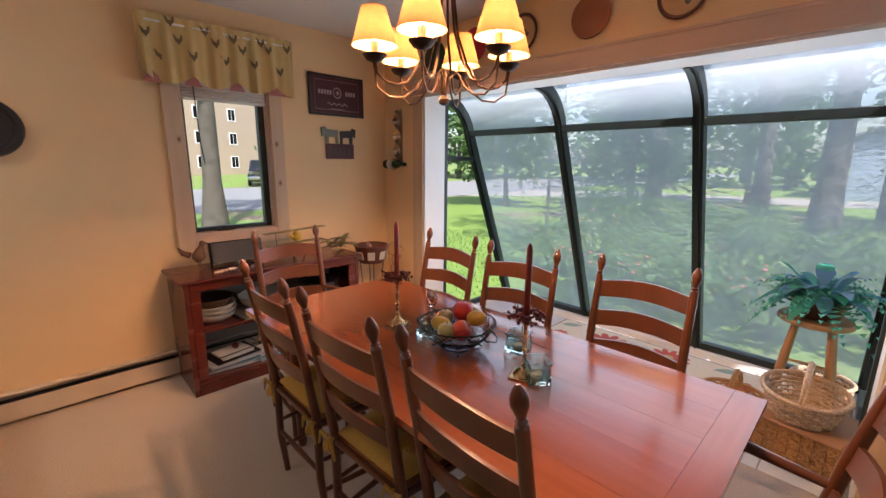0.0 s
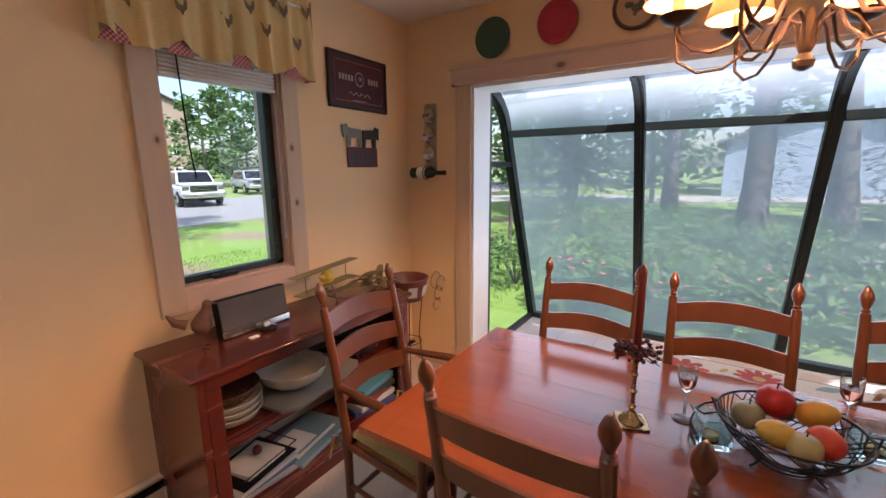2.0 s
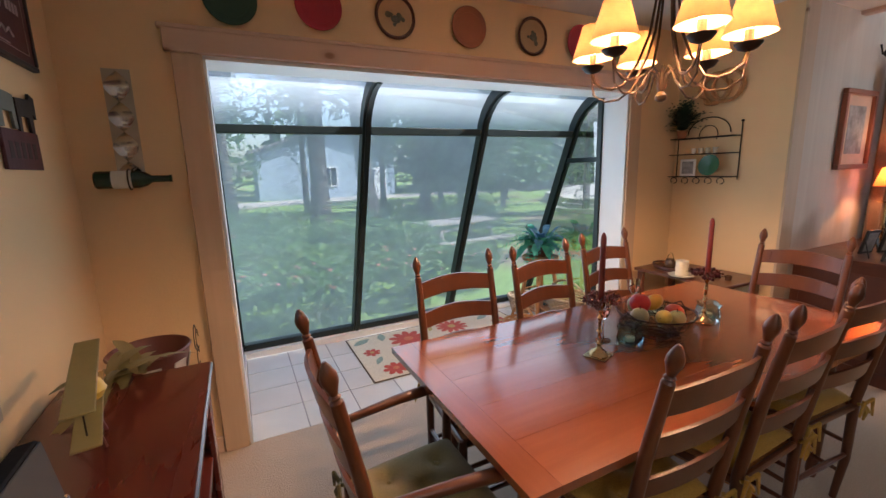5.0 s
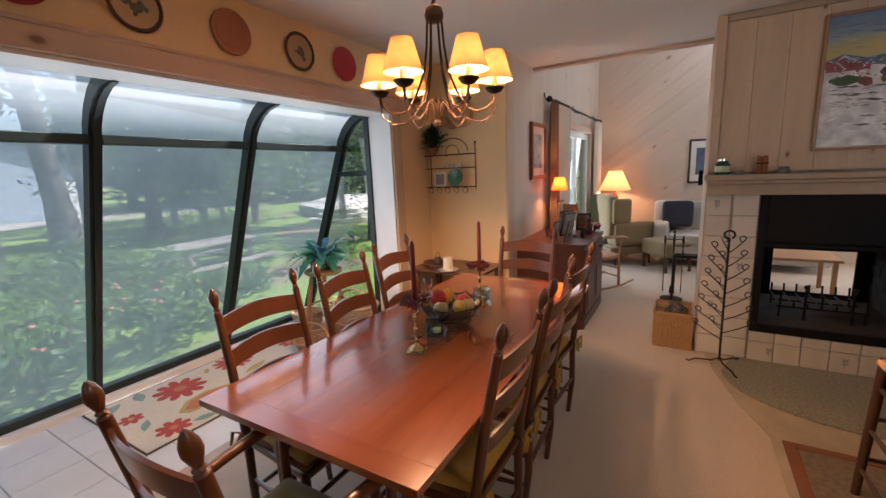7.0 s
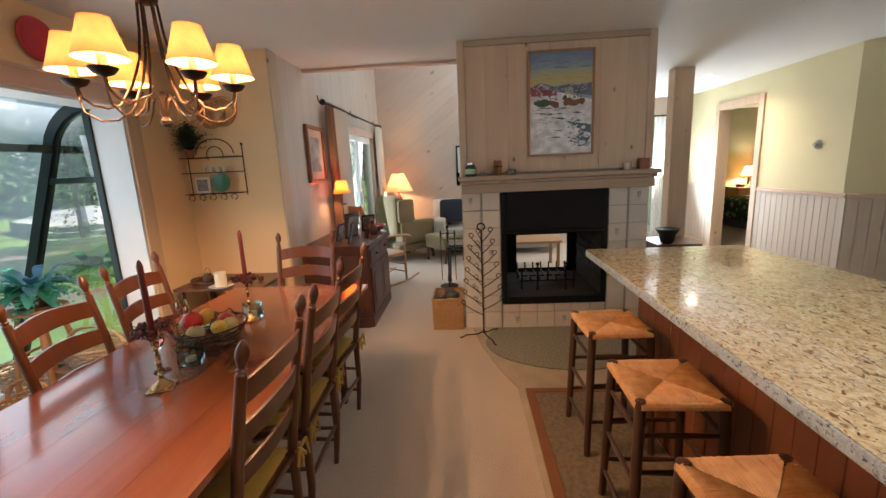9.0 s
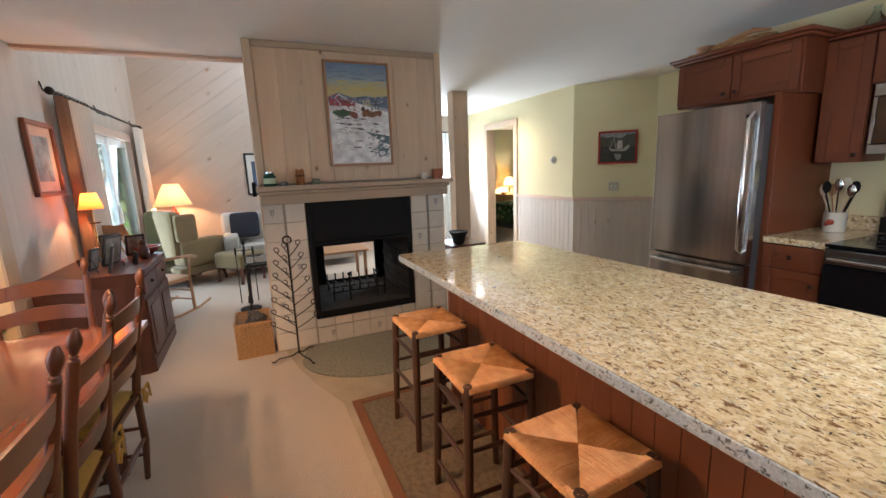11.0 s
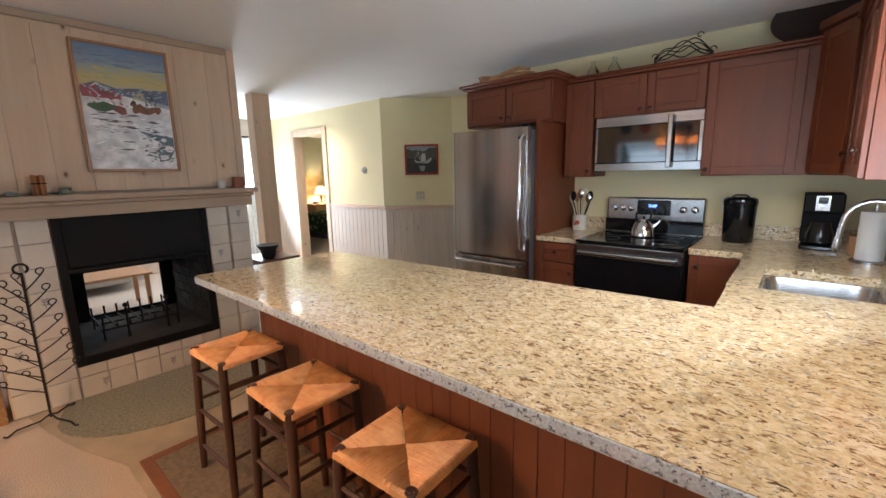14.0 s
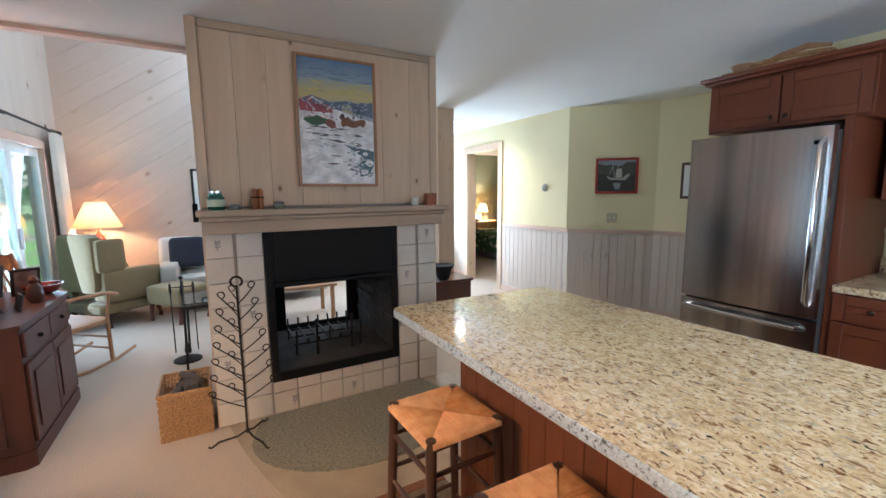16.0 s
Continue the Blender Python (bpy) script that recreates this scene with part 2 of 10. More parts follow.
PAINT = plain("cream_paint", (0.80, 0.58, 0.33), 0.75, var=0.05, scale=1.5, bump=0.25, bscale=140)
PAINT_K = plain("pale_yellow_paint", (0.74, 0.66, 0.40), 0.75, var=0.05, scale=1.5, bump=0.25, bscale=140)
PAINT_G = plain("sage_paint", (0.36, 0.40, 0.30), 0.8, var=0.05, scale=1.5, bump=0.2, bscale=140)
CEIL = plain("ceiling_white", (0.78, 0.76, 0.73), 0.9, var=0.04, scale=1.2, bump=0.35, bscale=110)
WHITE = plain("white_trim_paint", (0.80, 0.80, 0.79), 0.45, var=0.05, scale=3, bump=0.05)
CARPET = woven("beige_carpet", (0.56, 0.45, 0.35), (0.42, 0.33, 0.25), 190, 0.95, 0.8, 0.18)
VINYL = plain("tan_vinyl", (0.42, 0.34, 0.24), 0.5, var=0.2, scale=5, bump=0.1)
PICKLED = wood("pickled_pine", (0.68, 0.525, 0.375), (0.52, 0.375, 0.26), 2, 0.6, 9, knots=(6.5, (0.15, 0.075, 0.04)), per=0.22)
PICKLED_X = wood("pickled_pine_x", (0.72, 0.53, 0.42), (0.58, 0.41, 0.32), 0, 0.6, 9, knots=(4.0, (0.20, 0.105, 0.055)), per=0.2)
PICKLED_Y = wood("pickled_pine_y", (0.72, 0.53, 0.42), (0.58, 0.41, 0.32), 1, 0.6, 9, knots=(4.0, (0.20, 0.105, 0.055)), per=0.2)
WAINSCOT = wood("whitewashed_boards", (0.66, 0.58, 0.49), (0.52, 0.43, 0.36), 2, 0.6, 9, knots=(3.6, (0.22, 0.13, 0.08)), per=0.3)
DIAGONAL = wood("diagonal_pine", (0.66, 0.55, 0.47), (0.58, 0.47, 0.39), 0, 0.6, 8, knots=(3.4, (0.30, 0.18, 0.11)), per=0.14)
CHERRY_T = wood("cherry_tabletop", (0.29, 0.078, 0.024), (0.20, 0.047, 0.016), 0, 0.18, 10, coat=0.8, per=0.0, bump=0.02)
CHERRY = wood("cherry_chair_wood", (0.145, 0.045, 0.016), (0.075, 0.022, 0.009), 2, 0.30, 12, coat=0.3, bump=0.04)
MAHOG = wood("dark_red_sideboard_wood", (0.14, 0.026, 0.014), (0.075, 0.013, 0.009), 1, 0.25, 8, coat=0.3, bump=0.03)
CAB = wood("cherry_cabinet_wood", (0.21, 0.058, 0.020), (0.13, 0.032, 0.012), 2, 0.42, 7, coat=0.0, per=0.15, bump=0.03)
CAB_X = wood("cherry_cabinet_rail", (0.21, 0.058, 0.020), (0.13, 0.032, 0.012), 0, 0.42, 7, coat=0.0, per=0.15, bump=0.03)
STOOLWOOD = wood("dark_stool_wood", (0.085, 0.036, 0.020), (0.045, 0.020, 0.012), 2, 0.45, 12)
HUTCHWOOD = wood("brown_hutch_wood", (0.11, 0.034, 0.018), (0.06, 0.018, 0.011), 2, 0.4, 9)
RAWPINE = wood("turned_pine", (0.50, 0.28, 0.14), (0.36, 0.19, 0.09), 2, 0.5, 10)
PENINSULA_WOOD = wood("orange_cherry_boards", (0.215, 0.070, 0.028), (0.15, 0.045, 0.018), 2, 0.42, 7, per=0.10, bump=0.03)
MANTEL = wood("taupe_pickled_pine", (0.50, 0.385, 0.275), (0.36, 0.265, 0.185), 1, 0.6, 9, knots=(4.0, (0.16, 0.085, 0.05)), per=0.1)
OVEN_GLASS = plain("mirrored_oven_glass", (0.010, 0.011, 0.013), 0.02, 0.0, var=0.02, bump=0.0)
OVEN_GLASS.node_tree.nodes["Principled BSDF"].inputs["IOR"].default_value = 2.5
GRANITE = granite("speckled_granite")
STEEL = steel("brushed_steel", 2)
STEEL_X = steel("brushed_steel_x", 0)
CHROME = plain("polished_chrome", (0.75, 0.74, 0.72), 0.12, 1.0, var=0.05)
BRASS = plain("aged_brass", (0.55, 0.38, 0.18), 0.25, 1.0, var=0.25)
IRON = plain("black_iron", (0.035, 0.028, 0.024), 0.5, 0.7, var=0.3, bump=0.3)
BRONZE = plain("rubbed_bronze", (0.07, 0.04, 0.025), 0.40, 0.7, var=0.35, scale=14)
BLACKM = plain("matt_black_metal", (0.006, 0.0055, 0.0055), 0.6, 0.0, var=0.3, spec=0.2)
BLACKG = plain("black_gloss", (0.008, 0.008, 0.009), 0.07, 0.0, var=0.2)
FRAME = plain("dark_green_aluminium", (0.028, 0.040, 0.038), 0.42, 0.3, var=0.2)
TILE = plain("cream_glazed_tile", (0.66, 0.60, 0.52), 0.28, var=0.08, scale=5, per=0.12)
GROUT = plain("grout", (0.40, 0.35, 0.29), 0.9, var=0.15)
FTILE = plain("white_floor_tile", (0.70, 0.71, 0.70), 0.22, var=0.06, scale=4, per=0.08)
FGROUT = plain("grey_grout", (0.36, 0.37, 0.38), 0.9, var=0.15)
FOG = pane_glass("fogged_glass", 0.36, (0.95, 0.98, 1.0), 0.24)
FOG_TOP = pane_glass("fogged_curved_glass", 0.50, (0.90, 0.96, 1.0), 0.14, 0.25)
CLEARP = pane_glass("clear_window_glass", 0.006, (0.94, 0.98, 0.97), 0.004)
GLASS = clear_glass("table_glass")
AQUA = clear_glass("aqua_glass", (0.72, 0.93, 0.90))
RUSH = woven("woven_rush", (0.52, 0.24, 0.07), (0.30, 0.12, 0.03), 120, 0.75, 0.6, 0.3, (1, 1, 1))
CUSHION = woven("mustard_cushion", (0.52, 0.32, 0.05), (0.36, 0.21, 0.035), 300, 0.9, 0.3, 0.3)
CUSHION_G = woven("olive_cushion", (0.27, 0.22, 0.085), (0.18, 0.145, 0.06), 300, 0.9, 0.3, 0.3)
WICKER = woven("pale_wicker", (0.56, 0.42, 0.28), (0.36, 0.24, 0.14), 90, 0.7, 0.5, 0.2)
WICKER_D = woven("tan_wicker", (0.48, 0.27, 0.10), (0.28, 0.14, 0.05), 90, 0.7, 0.5, 0.2)
SHADE = shade_cloth("orange_lampshade", (0.80, 0.40, 0.15), 0.022)
SHADE_C = shade_cloth("cream_lampshade", (0.90, 0.62, 0.34), 0.16)
SHADE_O = shade_cloth("amber_lampshade", (0.90, 0.26, 0.05), 0.22)
CANDLE = plain("burgundy_wax", (0.16, 0.018, 0.015), 0.35, var=0.15)
WAX = plain("ivory_wax", (0.78, 0.70, 0.55), 0.4, var=0.06)
BULB = glow("lit_bulb", (1.0, 0.72, 0.40), 14)
REDWOODEN = plain("burgundy_sign_paint", (0.075, 0.012, 0.018), 0.5, var=0.2)
BLACKP = plain("black_paint", (0.02, 0.018, 0.018), 0.5, var=0.2)
GREYSIGN = plain("grey_lettering", (0.36, 0.27, 0.27), 0.6, var=0.1)
CERAMIC = plain("cream_ceramic", (0.68, 0.64, 0.56), 0.22, var=0.1)
BROWNC = plain("brown_ceramic", (0.10, 0.055, 0.035), 0.25, var=0.2)
HEATER = plain("beige_heater_enamel", (0.62, 0.52, 0.40), 0.4, var=0.08)
BIRDC = plain("painted_bird", (0.16, 0.07, 0.035), 0.6, var=0.4, scale=20)
OLIVE = leafy("olive_leaves", (0.16, 0.14, 0.055), (0.26, 0.21, 0.09), through=0.03)
TEALLEAF = leafy("teal_leaves", (0.03, 0.30, 0.19), (0.10, 0.46, 0.34), 0.4, 0.15)
BLUELEAF = leafy("blue_leaves", (0.08, 0.26, 0.42), (0.22, 0.42, 0.58), 0.4, 0.15)
DKLEAF = leafy("dark_sprigs", (0.012, 0.03, 0.016), (0.03, 0.06, 0.03), 0.6, 0.1)
BERRY = plain("burgundy_berries", (0.10, 0.012, 0.016), 0.3, var=0.3)
SIDING = plain("grey_siding", (0.38, 0.40, 0.44), 0.7, var=0.05)
SIDING_W = plain("tan_siding", (0.36, 0.27, 0.20), 0.8, var=0.06)
ROOF = plain("roof_shingle", (0.16, 0.15, 0.15), 0.9, var=0.2)
BARK = plain("bark", (0.105, 0.085, 0.068), 0.95, var=0.45, scale=5, bump=0.9, bscale=22)
GREENSIGN = plain("dark_green_plate", (0.035, 0.085, 0.05), 0.6, var=0.15)
REDPLATE = plain("red_plate", (0.42, 0.022, 0.04), 0.55, var=0.15)
TERRA = plain("terracotta_plate", (0.36, 0.13, 0.06), 0.65, var=0.15)
MARBLEM = plain("tan_plate_field", (0.50, 0.33, 0.17), 0.55, var=0.15)
PAPER = plain("white_paper", (0.75, 0.74, 0.70), 0.8, var=0.05)
CLOTHW = woven("white_curtain", (0.78, 0.74, 0.68), (0.66, 0.61, 0.54), 220, 0.9, 0.2, 0.1)
SOFAC = woven("pale_sofa_cloth", (0.52, 0.48, 0.42), (0.36, 0.34, 0.32), 120, 0.9, 0.3, 0.3)
GREENCH = woven("sage_chair_cloth", (0.25, 0.185, 0.085), (0.17, 0.125, 0.06), 160, 0.9, 0.3, 0.3)
NAVY = woven("navy_pillow_cloth", (0.025, 0.027, 0.045), (0.014, 0.015, 0.026), 200, 0.9, 0.3, 0.2)



class G:
    """Gathers vertices and faces of one mesh."""

    def __init__(self):
        self.v, self.f = [], []

    def add(self, vs, fs, m=None):
        k = len(self.v)
        self.v += [tuple(m @ Vector(p)) for p in vs] if m else [tuple(p) for p in vs]
        self.f += [tuple(i + k for i in q) for q in fs]
        return self

    def box(self, x0, y0, z0, x1, y1, z1, c=0.0, m=None):
        x0, x1, y0, y1, z0, z1 = min(x0, x1), max(x0, x1), min(y0, y1), max(y0, y1), min(z0, z1), max(z0, z1)
        c = min(c, (x1 - x0) * 0.45, (y1 - y0) * 0.45, (z1 - z0) * 0.45)
        if c <= 0:
            vs = [(x, y, z) for z in (z0, z1) for y in (y0, y1) for x in (x0, x1)]
            return self.add(vs, [(0, 2, 3, 1), (4, 5, 7, 6), (0, 1, 5, 4), (2, 6, 7, 3), (0, 4, 6, 2), (1, 3, 7, 5)], m)
        vs, at = [], {}
        for i, x in enumerate((x0, x1)):
            for j, y in enumerate((y0, y1)):
                for k, z in enumerate((z0, z1)):
                    sx, sy, sz = (c, -c)[i], (c, -c)[j], (c, -c)[k]
                    at[i, j, k, 0] = len(vs); vs.append((x, y + sy, z + sz))
                    at[i, j, k, 1] = len(vs); vs.append((x + sx, y, z + sz))
                    at[i, j, k, 2] = len(vs); vs.append((x + sx, y + sy, z))
        fs = []
        cx = Vector(((x0 + x1) / 2, (y0 + y1) / 2, (z0 + z1) / 2))

        def face(ids):
            a, b, d = (Vector(vs[q]) for q in ids[:3])
            n = (b - a).cross(d - a)
            mid = sum((Vector(vs[q]) for q in ids), Vector()) / len(ids)
            fs.append(tuple(ids) if n.dot(mid - cx) > 0 else tuple(reversed(ids)))
        for s in (0, 1):
            face([at[s, 0, 0, 0], at[s, 1, 0, 0], at[s, 1, 1, 0], at[s, 0, 1, 0]])
            face([at[0, s, 0, 1], at[1, s, 0, 1], at[1, s, 1, 1], at[0, s, 1, 1]])
            face([at[0, 0, s, 2], at[1, 0, s, 2], at[1, 1, s, 2], at[0, 1, s, 2]])
            for r in (0, 1):
                face([at[0, s, r, 1], at[1, s, r, 1], at[1, s, r, 2], at[0, s, r, 2]])
                face([at[s, 0, r, 0], at[s, 1, r, 0], at[s, 1, r, 2], at[s, 0, r, 2]])
                face([at[s, r, 0, 0], at[s, r, 1, 0], at[s, r, 1, 1], at[s, r, 0, 1]])
                for q in (0, 1):
                    face([at[s, r, q, 0], at[s, r, q, 1], at[s, r, q, 2]])
        return self.add(vs, fs, m)

    def lathe(self, prof, seg=16, m=None, cap=True):
        """Turned about z: prof is rows of (radius, z) from the bottom up."""
        vs, fs = [], []
        for r, z in prof:
            vs += [(r * math.cos(2 * math.pi * i / seg), r * math.sin(2 * math.pi * i / seg), z) for i in range(seg)]
        for k in range(len(prof) - 1):
            for i in range(seg):
                j = (i + 1) % seg
                fs.append((k * seg + i, k * seg + j, (k + 1) * seg + j, (k + 1) * seg + i))
        if cap:
            fs.append(tuple(reversed(range(seg))))
            fs.append(tuple(range((len(prof) - 1) * seg, len(prof) * seg)))
        return self.add(vs, fs, m)

    def tube(self, pts, r, seg=8, closed=False, m=None):
        """A round bar along points; r is one radius or one for each point."""
        P = [Vector(p) for p in pts]
        n = len(P)
        R = r if isinstance(r, (list, tuple)) else [r] * n
        vs, fs, up = [], [], Vector((0.13, 0.21, 0.97))
        for i, p in enumerate(P):
            a, b = P[(i - 1) % n if closed else max(i - 1, 0)], P[(i + 1) % n if closed else min(i + 1, n - 1)]
            d = (b - a).normalized() if (b - a).length > 1e-7 else Vector((0, 0, 1))
            if abs(d.dot(up)) > 0.97:
                up = Vector((0.9, 0.2, 0.1))
            s = d.cross(up).normalized()
            t = s.cross(d).normalized()
            up = t
            vs += [tuple(p + (s * math.cos(2 * math.pi * k / seg) + t * math.sin(2 * math.pi * k / seg)) * R[i]) for k in range(seg)]
        for i in range(n if closed else n - 1):
            j = (i + 1) % n
            for k in range(seg):
                q = (k + 1) % seg
                fs.append((i * seg + k, i * seg + q, j * seg + q, j * seg + k))
        if not closed:
            fs += [tuple(reversed(range(seg))), tuple(range((n - 1) * seg, n * seg))]
        return self.add(vs, fs, m)

    def plate(self, outline, z0, z1, m=None):
        """A flat outline in x, y raised from z0 to z1."""
        n = len(outline)
        vs = [(x, y, z0) for x, y in outline] + [(x, y, z1) for x, y in outline]
        fs = [tuple(reversed(range(n))), tuple(range(n, 2 * n))] + [(i, (i + 1) % n, (i + 1) % n + n, i + n) for i in range(n)]
        return self.add(vs, fs, m)

    def sheet(self, rows, m=None, thick=0.0):
        """A grid of points as a surface; with thick, a second skin behind it."""
        a, b = len(rows), len(rows[0])
        vs = [p for r in rows for p in r]
        fs = [(i * b + j, i * b + j + 1, (i + 1) * b + j + 1, (i + 1) * b + j) for i in range(a - 1) for j in range(b - 1)]
        return self.add(vs, fs, m)

    def ball(self, c, r, seg=12, m=None, squash=1.0):
        prof = [(max(r * math.sin(math.pi * k / 8), 0.0004), -r * squash * math.cos(math.pi * k / 8)) for k in range(9)]
        mm = Matrix.Translation(c)
        return self.lathe(prof, seg, (m @ mm) if m else mm)

    def mesh(self, name):
        me = bpy.data.meshes.new(name)
        me.from_pydata(self.v, [], self.f)
        me.update()
        return me


def part(name, g, material, parent=None, label="", at=None, smooth=True):
    me = g.mesh(name) if isinstance(g, G) else g
    if isinstance(g, G):
        b = bmesh.new()
        b.from_mesh(me)
        bmesh.ops.remove_doubles(b, verts=b.verts, dist=1e-5)
        bmesh.ops.recalc_face_normals(b, faces=b.faces)
        b.to_mesh(me)
        b.free()
        if smooth:
            me.shade_smooth()
            me.set_sharp_from_angle(angle=radians(38))
        if material:
            me.materials.append(material)
    ob = new(name, me)
    ob.parent = parent
    if at is not None:
        ob.matrix_local = at
    if label:
        ob["label"] = label
    return ob


def thing(name, at, label, category, group="", rz=0.0):
    ob = new(name)
    ob.empty_display_size = 0.1
    ob.matrix_basis = at if isinstance(at, Matrix) else pose(*at, 0, 0, rz)
    return tagged(ob, label, category, group)


def setting(name, g, material, label="", parent=None):
    ob = part(name, g, material, parent, smooth=True)
    return tagged(ob, label, kind="structure")


def arc(cx, cy, rx, ry, a0, a1, n):
    return [(cx + rx * math.cos(radians(a0 + (a1 - a0) * i / n)), cy + ry * math.sin(radians(a0 + (a1 - a0) * i / n))) for i in range(n + 1)]


# ---- the setting ----
XE, YN = 3.86, -0.79
H = 2.42

g = G()
g.box(-0.2, 0.0, 0, 0.53, 0.2, H).box(3.29, 0.0, 0, XE + 0.14, 0.2, H).box(0.53, 0.0, 1.965, 3.29, 0.2, H)
wall_n = setting("wall_north", g, PAINT, "cream painted wall with a wide opening to the glazed bay")
g = G()
wy0, wy1, wz0, wz1 = -1.60, -1.04, 0.94, 1.95
g.box(-0.2, -6.25, 0, 0, wy0, H).box(-0.2, wy1, 0, 0, 0.0, H).box(-0.2, wy0, 0, 0, wy1, wz0).box(-0.2, wy0, wz1, 0, wy1, H)
setting("wall_west", g, PAINT, "cream painted wall with one small window")
setting("wall_dining_east", G().box(XE, YN, 0, XE + 0.14, 0.0, H), PAINT, "short cream painted wall")
g = G().box(XE + 0.002, YN - 0.016, 0.0, XE + 0.15, YN, H)
setting("trim_corner_post", g, PICKLED, "pickled pine corner board")
gx0, gx1, gz = 5.78, 7.36, 1.95
g = G()
g.box(XE + 0.15, YN, 0, gx0, YN + 0.14, 4.2).box(gx1, YN, 0, 8.14, YN + 0.14, 4.2).box(gx0, YN, gz, gx1, YN + 0.14, 4.2)
setting("wall_living_north", g, WAINSCOT, "whitewashed wall with a glass door")
g = G()
g.box(8.0, -4.75, 0, 8.14, YN, 4.2).box(8.0, -6.1, 2.1, 8.14, -4.75, 4.2).box(8.0, -4.95, 0, 8.14, -4.75, 2.1)
wall_e = setting("wall_east", g, WAINSCOT, "wall clad in diagonal whitewashed boards")
g = G().box(5.56, -4.915, 0, 5.72, -4.70, H)
setting("wall_stub", g, PICKLED, "end of a partition boxed in pickled pine")
setting("wall_kitchen_south", G().box(-0.2, -6.25, 0, 2.98, -6.05, H), PAINT_K, "pale yellow kitchen wall")
dx0, dx1, dz = 6.23, 7.06, 2.07
g = G().box(4.87, -6.22, 0, dx0, -6.08, H).box(dx1, -6.22, 0, 8.14, -6.08, H).box(dx0, -6.22, dz, dx1, -6.08, H)
setting("wall_hall_south", g, PAINT_K, "pale yellow hall wall with a doorway")
g = G().plate([(4.87, -6.08), (4.15, -6.70), (4.25, -6.80), (4.97, -6.18)], 0, H)
setting("wall_hall_angle", g, PAINT_K, "pale yellow angled wall")
g = G().plate([(4.15, -6.70), (2.2, -7.05), (2.2, -7.19), (4.15, -6.84)], 0, H)
setting("wall_passage", g, PAINT_K, "yellow wall of the side passage")
setting("wall_passage_west", G().box(2.0, -7.2, 0, 2.12, -6.25, H), PAINT_K)
g = G().box(5.3, -9.6, 0, 10.6, -9.46, H).box(10.5, -9.46, 0, 10.64, -6.22, H).box(5.2, -9.6, 0, 5.34, -6.22, H).box(8.14, -6.36, 0, 10.6, -6.22, H)
setting("wall_bedroom", g, PAINT_G, "sage green bedroom walls")
setting("ceiling", G().box(-0.2, -7.3, H, 4.62, 0.2, H + 0.14).box(4.62, -7.3, H, 8.14, -4.0, H + 0.14).box(5.2, -9.6, H, 10.7, -7.3, H + 0.14).box(8.14, -7.3, H, 10.7, -6.2, H + 0.14), CEIL, "white textured ceiling")
setting("ceiling_living", G().box(4.62, -4.9, 4.2, 8.14, YN + 0.14, 4.3).box(4.56, -4.0, H + 0.14, 4.62, YN, 4.2).box(4.62, -4.06, H + 0.14, 8.14, -4.0, 4.2), CEIL, "high white ceiling and gable")
setting("trim_beam", G().box(4.58, -2.28, H - 0.025, 4.66, YN - 0.002, H - 0.001), PICKLED_Y, "thin pine trim at the ceiling's edge")
floor = setting("floor", G().box(-0.2, -9.6, -0.12, 10.6, 0.0, 0.0), CARPET, "beige loop carpet")
g = G().plate([(0.0, -2.66), (2.98, -2.62), (3.3, -2.50), (3.68, -2.40), (4.01, -2.34), (4.01, -6.05), (0.0, -6.05)], -0.01, 0.005)
setting("floor_kitchen", g, VINYL, "tan sheet vinyl kitchen floor")

# boards cladding the east wall on the diagonal
bw = 0.185
for k in range(-26, 44):
    lo, hi = -4.75, YN
    # board centre line: z = (y - lo) * slope + k step
    step = bw * math.sqrt(1 + 0.72 ** 2)
    pts = []
    ys = [lo, hi]
    z_at = lambda y, o: (y - lo) * -0.72 + 3.6 + o
    o0, o1 = (k - 14) * step, (k - 13) * step - 0.002
    poly = [(lo, z_at(lo, o0)), (hi, z_at(hi, o0)), (hi, z_at(hi, o1)), (lo, z_at(lo, o1))]

    def clip(poly, lim, keep_above):
        out = []
        for (y0, z0), (y1, z1) in zip(poly, poly[1:] + poly[:1]):
            in0, in1 = (z0 >= lim) == keep_above, (z1 >= lim) == keep_above
            if in0:
                out.append((y0, z0))
            if in0 != in1:
                f = (lim - z0) / (z1 - z0)
                out.append((y0 + (y1 - y0) * f, lim))
        return out
    poly = clip(poly, 0.0, True)
    poly = clip(poly, 4.2, False) if len(poly) > 2 else poly
    if len(poly) < 3:
        continue
    ang = math.atan2(-0.72, 1.0)
    gg = G()
    n = len(poly)
    mid = Vector((0, sum(p[0] for p in poly) / n, sum(p[1] for p in poly) / n))
    rot = Matrix.Rotation(ang, 4, "X")
    loc = Matrix.Translation((7.985, mid.y, mid.z)) @ rot
    inv = loc.inverted()
    vs = [inv @ Vector((7.985, y, z)) for y, z in poly] + [inv @ Vector((7.999, y, z)) for y, z in poly]
    turn = Matrix.Rotation(radians(90), 4, "Z")
    vs = [tuple(turn.inverted() @ p) for p in vs]
    gg.add(vs, [tuple(reversed(range(n))), tuple(range(n, 2 * n))] + [(i, (i + 1) % n, (i + 1) % n + n, i + n) for i in range(n)])
    part("board", gg, DIAGONAL, wall_e, at=loc @ turn, smooth=False)

